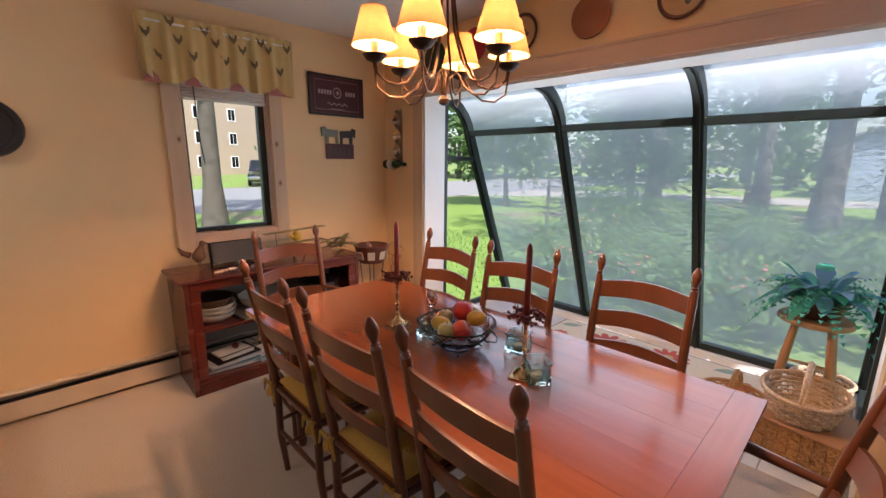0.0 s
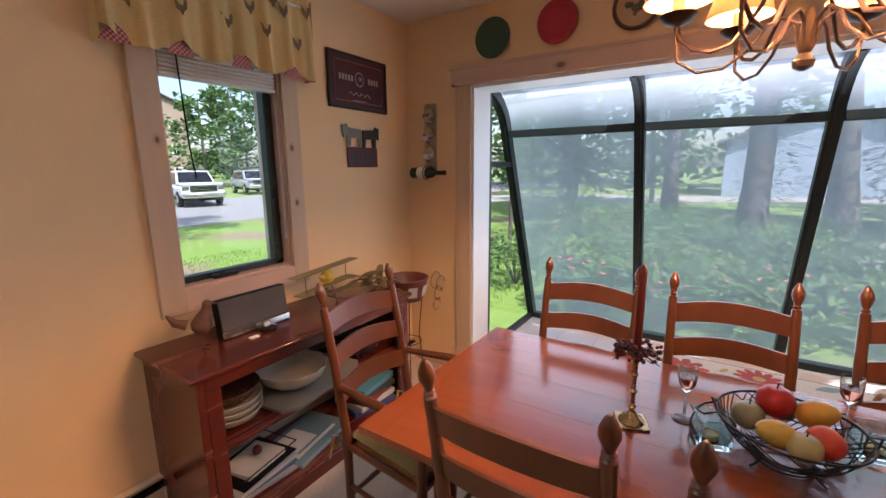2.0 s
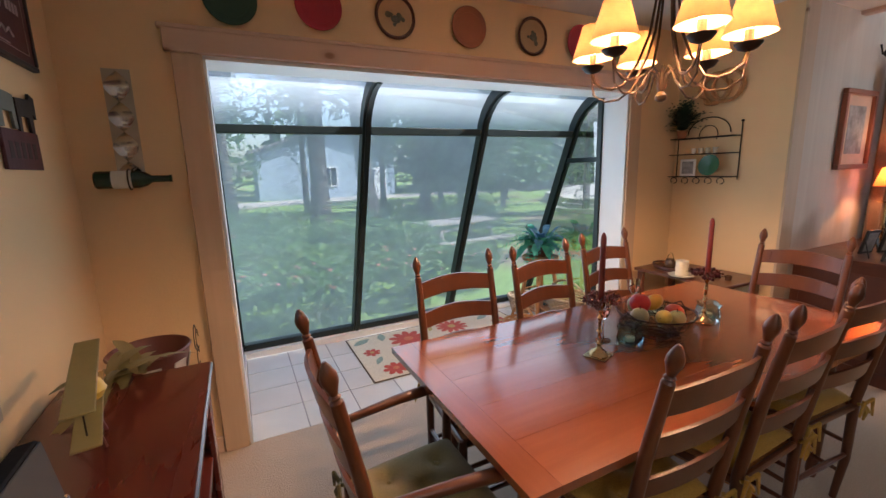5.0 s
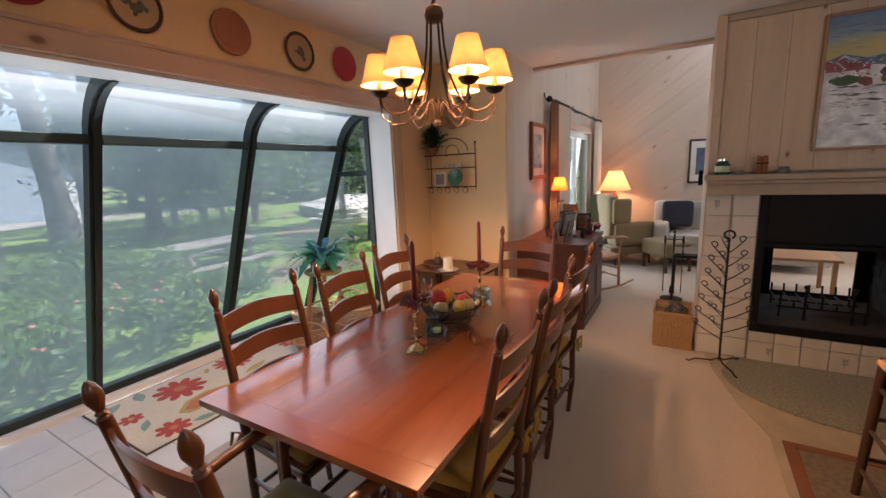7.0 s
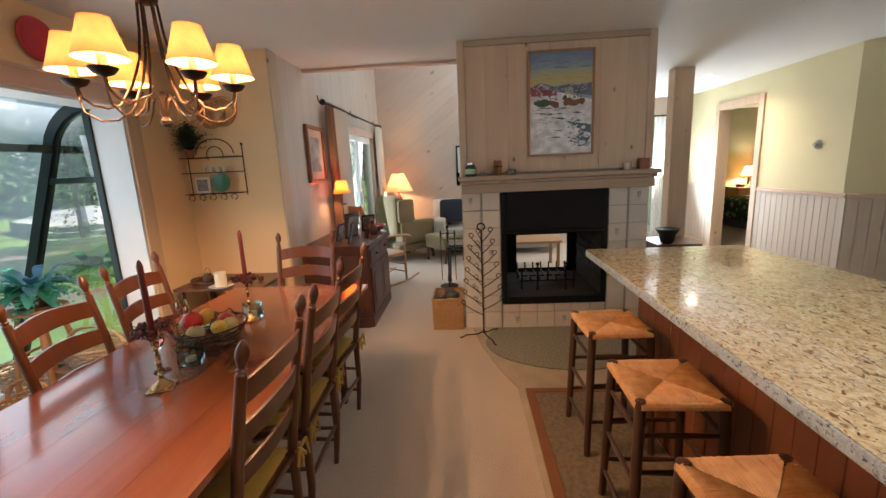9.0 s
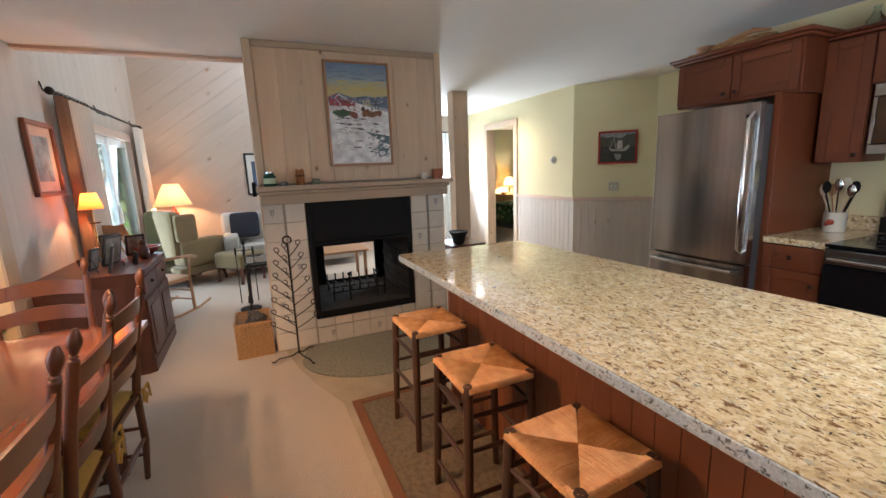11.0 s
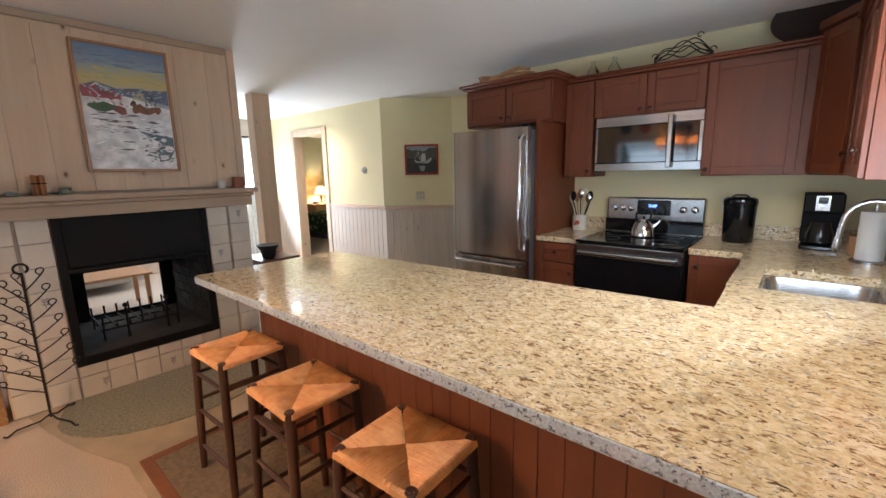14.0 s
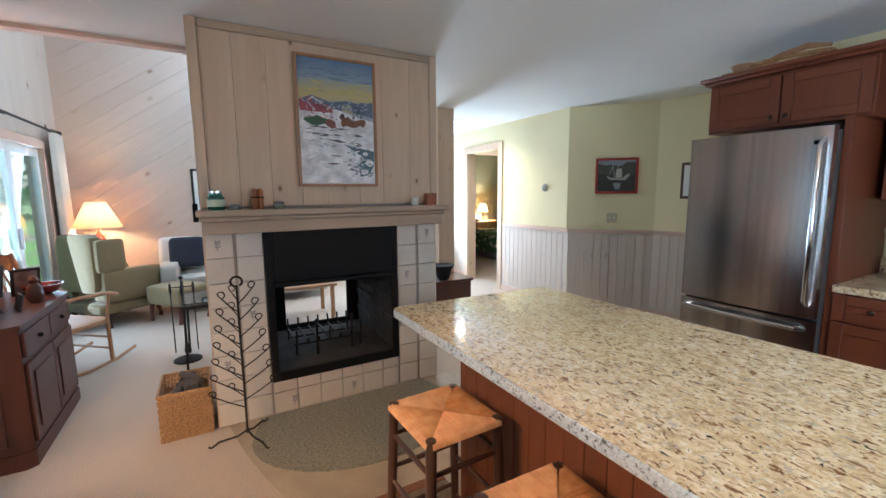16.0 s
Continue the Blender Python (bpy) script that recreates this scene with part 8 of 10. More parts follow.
dab("driver", blob(0.03, 0.04, 0.016, 0.022, 8, 5), (0.07, 0.035, 0.03), 0.0020)
for k in range(16):
    random.seed(50 + k)
    x, z = random.uniform(-0.21, 0.10), random.uniform(-0.14, -0.02) if k < 12 else random.uniform(-0.3, -0.15)
    dab("fence_shadow", [(x, z), (x + 0.05, z + 0.004), (x + 0.08, z - 0.004), (x + 0.04, z - 0.008)], (0.13, 0.12, 0.12), 0.0022 + k * 0.00003)
dab("stream", [(0.03, -0.13), (0.12, -0.15), (0.24, -0.17), (0.24, -0.26), (0.20, -0.33), (0.14, -0.34), (0.13, -0.26), (0.17, -0.22), (0.10, -0.17)], (0.10, 0.16, 0.20), 0.0024)
for k, (x, z, r) in enumerate(((0.21, -0.25, 0.030), (0.17, -0.31, 0.028), (0.225, -0.33, 0.030), (0.13, -0.22, 0.02), (0.18, -0.19, 0.018))):
    dab("snow_cap", blob(x, z, r, r * 0.7, 9, 60 + k, 0.15), (0.85, 0.86, 0.88), 0.0028 + k * 0.0001)

def brush(name, n_, xr, zr, L, w, cols, seed, tilt=0.2):
    """Short strokes of paint scattered over a patch of the canvas, a mesh for each colour."""
    rnd = random.Random(seed)
    for c_i, col in enumerate(cols):
        g = G()
        for q in range(n_):
            x, z, a = rnd.uniform(*xr), rnd.uniform(*zr), rnd.uniform(-tilt, tilt)
            l_, w_ = L * rnd.uniform(0.4, 1.2), w * rnd.uniform(0.5, 1.3)
            dx_, dz_ = l_ * math.cos(a), l_ * math.sin(a)
            d = -0.0156 - 0.00002 * q - 0.0004 * c_i
            pts = [(x - dx_, z - dz_), (x - dx_ * 0.2, z - dz_ * 0.2 + w_), (x + dx_, z + dz_), (x + dx_ * 0.1, z + dz_ * 0.1 - w_)]
            g.add([(d, -px, pz) for px, pz in pts], [(0, 1, 2, 3)])
        part(name, g, plain("stroke_%s_%d" % (name, c_i), col, 0.5, var=0.2, per=0.0), p, smooth=False)["kind"] = "stuff"


brush("sky_strokes", 26, (-0.22, 0.22), (0.27, 0.365), 0.05, 0.006, ((0.17, 0.23, 0.33), (0.22, 0.27, 0.36)), 1)
brush("glow_strokes", 18, (-0.20, 0.22), (0.18, 0.26), 0.05, 0.005, ((0.52, 0.45, 0.18), (0.40, 0.38, 0.24)), 2)
brush("hill_strokes", 26, (-0.22, 0.22), (0.09, 0.14), 0.022, 0.006, ((0.11, 0.15, 0.25), (0.36, 0.38, 0.46)), 3, 0.8)
brush("pine_strokes", 22, (0.10, 0.22), (0.04, 0.10), 0.004, 0.014, ((0.05, 0.08, 0.09),), 4)
brush("village_strokes", 16, (-0.22, -0.02), (0.03, 0.10), 0.012, 0.005, ((0.30, 0.06, 0.07), (0.66, 0.64, 0.64), (0.16, 0.09, 0.07)), 5, 0.6)
brush("sleigh_strokes", 14, (-0.08, 0.19), (-0.02, 0.035), 0.010, 0.004, ((0.12, 0.05, 0.03), (0.30, 0.13, 0.05)), 6, 0.9)
brush("track_strokes", 26, (-0.20, 0.14), (-0.15, -0.03), 0.028, 0.003, ((0.14, 0.13, 0.14), (0.50, 0.53, 0.60)), 7, 0.25)
brush("snow_strokes", 40, (-0.21, 0.20), (-0.36, -0.05), 0.03, 0.005, ((0.62, 0.65, 0.72), (0.86, 0.86, 0.87)), 8, 0.5)
brush("stream_strokes", 20, (0.06, 0.22), (-0.34, -0.14), 0.018, 0.006, ((0.08, 0.11, 0.14), (0.24, 0.32, 0.38)), 9, 0.4)

# wicker box with logs, fire tools
wb_ = thing("wicker_log_box", (4.17, -2.12, 0), "golden wicker log box standing beside the chimney", "basket", rz=0)
g = G()
for side, (hx_, hy_) in enumerate(((0.17, 0.135), (0.135, 0.17), (0.17, 0.135), (0.135, 0.17))):
    mm = Matrix.Rotation(radians(90 * side), 4, "Z")
    for r_ in range(12):
        for i in range(14):
            u0 = -hx_ + 2 * hx_ * i / 14
            o_ = -hy_ - (0.004 if (i + r_) % 2 else 0.0)
            g.box(u0 + 0.001, o_, 0.005 + r_ * 0.0232, u0 + 2 * hx_ / 14 - 0.001, o_ + 0.006, 0.026 + r_ * 0.0232, 0.0, mm)
part("weave", g, WICKER_D, wb_)["kind"] = "stuff"
part("liner", G().box(-0.164, -0.129, 0.0, 0.164, 0.129, 0.20), WICKER_D, wb_)
part("rim", G().tube([(-0.17, -0.135, 0.288), (0.17, -0.135, 0.288), (0.17, 0.135, 0.288), (-0.17, 0.135, 0.288)], 0.010, 8, True), WICKER_D, wb_)
random.seed(6)
for k in range(7):
    lg = thing("log", (4.17 + random.uniform(-0.05, 0.05), -2.12 + random.uniform(-0.07, 0.07), 0.215 + 0.013 * k), "short split log in the wicker box", "log", "logs in the wicker box", random.uniform(-50, 50))
    part("wood", G().tube([(-0.11, 0, 0), (-0.03, 0.006, 0.004), (0.05, -0.004, 0.0), (0.11, 0.004, 0.004)], [0.022, 0.027, 0.025, 0.020], 9), BARK, lg)
ft = thing("fire_tool_set", (5.40, -2.07, 0), "black iron fireplace tools hanging on a stand", "fireplace tools")
part("base", G().lathe([(0.11, 0), (0.11, 0.012), (0.02, 0.02)], 24), IRON, ft)
part("post", G().tube([(0, 0, 0.02), (0, 0, 0.72)], 0.008, 8).ball((0, 0, 0.74), 0.018, 10), IRON, ft)
part("crossbar", G().tube([(-0.09, 0, 0.66), (0.09, 0, 0.66)], 0.005, 6).tube([(0, -0.09, 0.66), (0, 0.09, 0.66)], 0.005, 6), IRON, ft)
for k, (x, y) in enumerate(((-0.085, 0), (0.085, 0), (0, -0.085), (0, 0.085))):
    g = G().tube([(x, y, 0.08), (x, y, 0.64)], 0.005, 6).lathe([(0.006, 0.60), (0.012, 0.63), (0.010, 0.68), (0.004, 0.70)], 10, Matrix.Translation((x, y, 0)))
    if k == 0:
        g.box(x - 0.03, y - 0.006, 0.04, x + 0.03, y + 0.006, 0.12, 0.003)
    if k == 1:
        g.lathe([(0.01, 0.04), (0.03, 0.05), (0.02, 0.13)], 10, Matrix.Translation((x, y, 0)))
    part("tool", g, IRON, ft)
# wire tree standing before the tiles
w = thing("wire_tree", (3.80, -2.43, 0.006), "rusty black wire tree with curled branches on a tripod foot", "ornament", rz=-8)
part("trunk", G().tube([(0, 0, 0.04), (0.004, 0.0, 0.35), (-0.004, 0, 0.7), (0, 0, 0.93)] + [(0.0 + 0.0, 0.030 * math.sin(radians(a)), 0.955 - 0.028 * math.cos(radians(a))) for a in range(0, 331, 30)], 0.0065, 7), IRON, w)
for a in (100, 215, 330):
    ca, sa = math.cos(radians(a)), math.sin(radians(a))
    part("foot", G().tube([(0, 0, 0.06), (0.05 * ca, 0.05 * sa, 0.035), (0.15 * ca, 0.15 * sa, 0.03), (0.19 * ca, 0.19 * sa, 0.006), (0.205 * ca, 0.205 * sa, 0.016)], 0.006, 6), IRON, w)
for k in range(14):
    z0 = 0.20 + 0.048 * k
    s_ = -1 if k % 2 else 1
    L = 0.18 - 0.007 * k
    pts = [(0, 0, z0), (0.004, s_ * L * 0.5, z0 + 0.045), (0.008, s_ * L, z0 + 0.10)]
    pts += [(0.008, s_ * (L - 0.012 + 0.020 * math.cos(radians(q))), z0 + 0.105 + 0.020 * math.sin(radians(q))) for q in range(30, 300, 40)]
    part("branch", G().tube(pts, 0.0038, 5), IRON, w)
    if k % 2:
        part("branch", G().tube([(0, 0, z0 + 0.02)] + [(0.006, -s_ * (L * 0.45 * f), z0 + 0.02 + 0.07 * f) for f in (0.5, 1)] + [(0.006, -s_ * (L * 0.45 - 0.012 + 0.018 * math.cos(radians(q))), z0 + 0.092 + 0.018 * math.sin(radians(q))) for q in range(30, 300, 45)], 0.0034, 5), IRON, w)

# ---- living room, hall and bedroom ----
d = tagged(new("door_glass"), "white framed sliding glass door to the garden", kind="structure")
y0, y1 = YN + 0.03, YN + 0.08
for a, b in ((gx0, gx0 + 0.06), (gx1 - 0.06, gx1), ((gx0 + gx1) / 2 - 0.05, (gx0 + gx1) / 2 + 0.05)):
    part("door_stile", G().box(a, y0, 0.001, b, y1, gz - 0.001, 0.004), WHITE, d)
for a, b in ((gx0 + 0.061, (gx0 + gx1) / 2 - 0.051), ((gx0 + gx1) / 2 + 0.051, gx1 - 0.061)):
    part("door_rail", G().box(a, y0, 0.001, b, y1, 0.12, 0.004), WHITE, d)
    part("door_rail", G().box(a, y0, gz - 0.09, b, y1, gz - 0.001, 0.004), WHITE, d)
    part("pane", G().box(a, y0 + 0.02, 0.12, b, y0 + 0.026, gz - 0.09), CLEARP, d).visible_shadow = False
part("door_pull", G().box((gx0 + gx1) / 2 - 0.03, y0 - 0.03, 0.95, (gx0 + gx1) / 2 - 0.01, y0 - 0.001, 1.15, 0.004), WHITE, d)
setting("trim_glass_door", G().box(gx0 - 0.09, YN - 0.02, 0, gx0 - 0.001, YN - 0.001, gz, 0.003).box(gx1 + 0.001, YN - 0.02, 0, gx1 + 0.09, YN - 0.001, gz, 0.003).box(gx0 - 0.09, YN - 0.02, gz + 0.001, gx1 + 0.09, YN - 0.001, gz + 0.09, 0.003), PICKLED_X, "pickled pine door casing")
r = thing("curtain_rod", (0, 0, 0), "black iron curtain rod with ball ends over the glass door", "curtain rod")
part("rod", G().tube([(4.86, YN - 0.09, 2.155), (7.66, YN - 0.09, 2.155)], 0.012, 8), IRON, r)
for x in (4.85, 7.67):
    part("end_ball", G().ball((x, YN - 0.09, 2.155), 0.032, 12), IRON, r)
for x in (4.95, 6.2, 7.58):
    part("bracket", G().tube([(x, YN - 0.005, 2.24), (x, YN - 0.02, 2.17), (x, YN - 0.09, 2.14), (x, YN - 0.10, 2.165)], 0.006, 6), IRON, r)


def drape(name, xa, xb, label, folds, mt=CLOTHW):
    c = thing(name, (0, 0, 0), label, "curtain", "curtains at the glass door")
    rows = []
    for z in (2.14, 1.6, 1.0, 0.4, 0.02):
        rows.append([(xa + (xb - xa) * j / 60, YN - 0.09 + (0.028 + 0.012 * (2.2 - z) / 2.2) * math.sin(j / 60 * folds * 2 * math.pi + 0.4 * z), z) for j in range(61)])
    part("cloth", G().sheet(rows), mt, c)
    for j in range(folds):
        x = xa + (xb - xa) * (j + 0.5) / folds
        part("ring", G().tube([(x, YN - 0.09 + 0.02 * math.cos(a), 2.155 + 0.02 * math.sin(a)) for a in [q * math.pi / 6 for q in range(12)]], 0.003, 5, True), IRON, c)


drape("curtain", 5.16, 5.66, "white curtain gathered at the hutch side of the glass door", 6)
drape("curtain", 7.40, 7.72, "white curtain gathered by the wing chair at the glass door", 5)
# white curtain's shaded side, made as a separate strip with the shade coloured in
drape("brown_curtain", 4.98, 5.14, "shaded edge of the white curtain, its shade coloured brown", 2, woven("shaded_curtain_cloth", (0.26, 0.17, 0.12), (0.18, 0.11, 0.075), 160))
# picture on the living north wall
p = thing("framed_picture", (4.72, YN, 1.63), "framed snowy scene in a pale orange mount, hung on whitewashed boards", "picture")
part("frame", G().box(-0.24, -0.035, -0.28, 0.24, -0.002, -0.245, 0.004).box(-0.24, -0.035, 0.245, 0.24, -0.002, 0.28, 0.004).box(-0.24, -0.035, -0.2445, -0.205, -0.002, 0.2445, 0.004).box(0.205, -0.035, -0.2445, 0.24, -0.002, 0.2445, 0.004), plain("reddish_frame", (0.26, 0.09, 0.05), 0.4), p)
part("mount", G().box(-0.204, -0.012, -0.244, 0.204, -0.003, 0.244), plain("peach_mount", (0.60, 0.42, 0.32), 0.8), p)
part("print", G().box(-0.13, -0.0135, -0.17, 0.13, -0.0121, 0.17), plain("snow_print", (0.30, 0.30, 0.31), 0.6, var=0.85, scale=12), p)
# hutch
h = thing("hutch", (4.63, -1.10, 0), "low brown wooden hutch with clipped corner and panelled doors", "cabinet")
ol = [(-0.53, 0.30), (-0.53, -0.27), (-0.50, -0.31), (0.34, -0.31), (0.55, -0.12), (0.55, 0.30)]
part("plinth", G().plate([(x * 1.02, y * 1.03) for x, y in ol], 0, 0.09), HUTCHWOOD, h)
part("body", G().plate(ol, 0.0905, 0.76), HUTCHWOOD, h)
part("top", G().plate([(x * 1.035, y * 1.05) for x, y in ol], 0.7605, 0.785), HUTCHWOOD, h)
for x0, x1 in ((-0.48, -0.08), (-0.07, 0.32)):
    dd = part("door", G().box(x0, -0.325, 0.12, x1, -0.311, 0.56, 0.003), HUTCHWOOD, h)
    part("door_panel", G().box(x0 + 0.06, -0.332, 0.18, x1 - 0.06, -0.3255, 0.50, 0.003), HUTCHWOOD, dd)
    part("drawer", G().box(x0, -0.325, 0.60, x1, -0.311, 0.73, 0.003), HUTCHWOOD, h)
    part("knob", G().ball(((x0 + x1) / 2, -0.335, 0.665), 0.013, 10), IRON, h)
part("side_panel", G().box(-0.537, -0.22, 0.14, -0.5305, 0.25, 0.70, 0.003), HUTCHWOOD, h)
# things on the hutch
ZH = 0.7855
l = thing("buffet_lamp", (4.83, -1.0, ZH), "slim lit buffet lamp with a small amber shade", "lamp")
part("stem", G().lathe([(0.05, 0), (0.045, 0.012), (0.012, 0.02), (0.009, 0.12), (0.014, 0.14), (0.008, 0.16), (0.007, 0.40), (0.012, 0.44)], 16), BRASS, l)
part("tray_collar", G().lathe([(0.045, 0.32), (0.05, 0.33), (0.008, 0.33)], 16), BRASS, l)
part("shade", G().lathe([(0.085, 0.44), (0.05, 0.57)], 24, cap=False), SHADE_O, l, "amber cloth shade")
part("bulb", G().ball((0, 0, 0.50), 0.018, 10), glow("amber_bulb", (1, 0.5, 0.2), 12), l).visible_shadow = False
for k, (x, y, w_, h_, rz) in enumerate(((4.25, -1.2, 0.16, 0.20, 40), (4.42, -1.05, 0.13, 0.17, 20), (4.60, -1.12, 0.20, 0.24, 10), (5.02, -1.20, 0.15, 0.19, -30), (4.50, -1.30, 0.12, 0.10, 55), (4.95, -1.02, 0.18, 0.22, -10))):
    f = thing("photo_frame", (x, y, ZH), ("dark", "black", "dark oak", "black", "brown", "dark")[k] + " photo frame standing on the hutch, " + ("tall", "small", "largest", "square", "low", "wide")[k], "photo frame", "photo frames on the hutch", rz + 150)
    mm = Matrix.Rotation(radians(-12), 4, "X")
    part("frame", G().box(-w_ / 2, 0, 0.002, w_ / 2, 0.014, h_, 0.003, mm), BLACKP, f)
    part("photo", G().box(-w_ / 2 + 0.018, 0.0145, 0.02, w_ / 2 - 0.018, 0.016, h_ - 0.018, m=mm), plain("dim_photo_%d" % k, (0.30, 0.28, 0.26), 0.3, var=0.8, scale=18), f)
    part("strut", G().box(-0.012, -0.06, 0.0, 0.012, -0.056, h_ * 0.6, m=Matrix.Rotation(radians(14), 4, "X")), BLACKP, f)
b_ = thing("dark_figurine", (4.72, -1.33, ZH), "dark brown carved figurine on the hutch", "figurine")
part("body", G().lathe([(0.03, 0), (0.045, 0.03), (0.04, 0.09), (0.02, 0.12), (0.028, 0.14), (0.015, 0.165), (0.004, 0.17)], 14), HUTCHWOOD, b_)
b_ = thing("red_bowl", (4.98, -1.30, ZH), "dark red bowl on the hutch", "bowl")
part("body", G().lathe([(0.04, 0), (0.09, 0.03), (0.11, 0.07), (0.10, 0.07), (0.08, 0.03), (0.02, 0.01)], 22), plain("red_lacquer", (0.22, 0.03, 0.02), 0.25), b_)

# wing chair
def soft_box(g, x0, y0, z0, x1, y1, z1, r=0.05, m=None):
    """A cushion-like block: a box whose edges and faces swell."""
    n = 8
    cx, cy, cz = (x0 + x1) / 2, (y0 + y1) / 2, (z0 + z1) / 2
    hx, hy, hz = (x1 - x0) / 2, (y1 - y0) / 2, (z1 - z0) / 2
    for ax in range(3):
        for s in (-1, 1):
            rows = []
            for i in range(n + 1):
                row = []
                for j in range(n + 1):
                    u, v = -1 + 2 * i / n, -1 + 2 * j / n
                    q = [0, 0, 0]
                    q[ax], q[(ax + 1) % 3], q[(ax + 2) % 3] = s, u, v
                    L = (abs(q[0]) ** 8 + abs(q[1]) ** 8 + abs(q[2]) ** 8) ** (1 / 8)
                    p = Vector((cx + hx * q[0] / L, cy + hy * q[1] / L, cz + hz * q[2] / L))
                    row.append(tuple(p))
                rows.append(row)
            g.sheet(rows, m)
    return g


a_ = thing("wing_chair", (7.25, -1.30, 0), "sage green wing chair facing the room", "armchair", rz=-140)
# local: front at +y
part("seat", soft_box(G(), -0.30, -0.25, 0.26, 0.30, 0.36, 0.48), GREENCH, a_)
part("back", soft_box(G(), -0.30, -0.38, 0.40, 0.30, -0.22, 1.03), GREENCH, a_)
part("base", G().box(-0.34, -0.36, 0.16, 0.34, 0.33, 0.28, 0.02), GREENCH, a_)
for s in (-1, 1):
    part("arm", soft_box(G(), s * 0.30 - 0.06, -0.30, 0.28, s * 0.30 + 0.06, 0.34, 0.64), GREENCH, a_)
    part("wing", soft_box(G(), s * 0.32 - 0.04, -0.34, 0.62, s * 0.32 + 0.04, -0.06, 0.98), GREENCH, a_)
    for yy in (-0.28, 0.28):
        part("leg", G().tube([(s * 0.28, yy, 0.16), (s * 0.30, yy + 0.02, 0.06), (s * 0.29, yy + 0.03, 0.0)], [0.03, 0.018, 0.022], 8), HUTCHWOOD, a_)
part("lumbar_pillow", soft_box(G(), -0.2, -0.21, 0.50, 0.2, -0.10, 0.72), GREENCH, a_)
o_ = thing("ottoman", (6.9, -1.95, 0), "sage upholstered ottoman with carved legs", "ottoman", rz=-140)
part("cushion", soft_box(G(), -0.28, -0.22, 0.20, 0.28, 0.22, 0.42), GREENCH, o_)
for sx in (-1, 1):
    for sy in (-1, 1):
        part("leg", G().tube([(sx * 0.22, sy * 0.17, 0.22), (sx * 0.24, sy * 0.18, 0.08), (sx * 0.23, sy * 0.18, 0.0)], [0.03, 0.018, 0.024], 8), HUTCHWOOD, o_)
# sofa along the east wall
s = thing("sofa", (7.52, -2.75, 0), "pale grey-beige sofa against the diagonal boards", "sofa")
part("base", G().box(-0.42, -1.0, 0.10, 0.43, 1.0, 0.30, 0.03), SOFAC, s)
for k in range(2):
    part("seat_cushion", soft_box(G(), -0.42, -0.80 + 0.80 * k, 0.30, 0.22, -0.0 + 0.80 * k - 0.0, 0.46), SOFAC, s)
    part("back_cushion", soft_box(G(), 0.14, -0.80 + 0.80 * k, 0.44, 0.38, 0.80 * k, 0.88), SOFAC, s)
part("back", G().box(0.38, -0.98, 0.30, 0.44, 0.98, 0.84, 0.02), SOFAC, s)
for q in (-1, 1):
    part("arm", soft_box(G(), -0.40, q * 0.90 - 0.10, 0.28, 0.42, q * 0.90 + 0.10, 0.62), SOFAC, s)
for k, (x, y, mt, nm) in enumerate(((7.58, 0.82, CLOTHW, "white patterned"), (7.44, 0.70, NAVY, "dark navy"), (7.55, -0.4, NAVY, "navy striped"))):
    p = thing("throw_pillow", (x, -2.75 + y, 0.72), nm + " pillow leaning on the sofa back", "pillow", "pillows on the sofa")
    part("cover", soft_box(G(), -0.06, -0.20, -0.19, 0.07, 0.20, 0.19, m=Matrix.Rotation(radians(14), 4, "Y")), mt, p)
# lamp table and lamp
t = thing("lamp_table", (7.62, -1.13, 0), "small round wooden lamp table", "table")
part("top", G().lathe([(0.20, 0.62), (0.21, 0.63), (0.21, 0.645), (0.19, 0.65)], 26), HUTCHWOOD, t)
part("stem", G().lathe([(0.16, 0), (0.14, 0.03), (0.03, 0.06), (0.025, 0.6), (0.06, 0.62)], 16), HUTCHWOOD, t)
l = thing("table_lamp", (7.60, -1.15, 0.6505), "lit table lamp with a wide cream shade and red base", "lamp")
part("base", G().lathe([(0.06, 0), (0.07, 0.02), (0.04, 0.05), (0.085, 0.15), (0.08, 0.24), (0.03, 0.34), (0.012, 0.38), (0.008, 0.50)], 20), plain("red_lamp_glaze", (0.35, 0.03, 0.02), 0.2), l)
part("shade", G().lathe([(0.24, 0.42), (0.10, 0.72)], 32, cap=False), SHADE_C, l, "cream pleated shade")
part("bulb", G().ball((0, 0, 0.55), 0.03, 10), BULB, l).visible_shadow = False
# far picture
p = thing("framed_seascape", (7.984, -2.35, 1.47), "black framed blue and white picture on the diagonal boards", "picture")
part("frame", G().box(-0.02, -0.21, -0.33, -0.001, 0.21, 0.33, 0.004), BLACKP, p)
part("mount", G().box(-0.0215, -0.18, -0.30, -0.0202, 0.18, 0.30), PAPER, p)
part("print", G().box(-0.0228, -0.11, -0.20, -0.0217, 0.11, 0.20), plain("blue_print", (0.12, 0.16, 0.26), 0.5, var=0.8, scale=10), p)
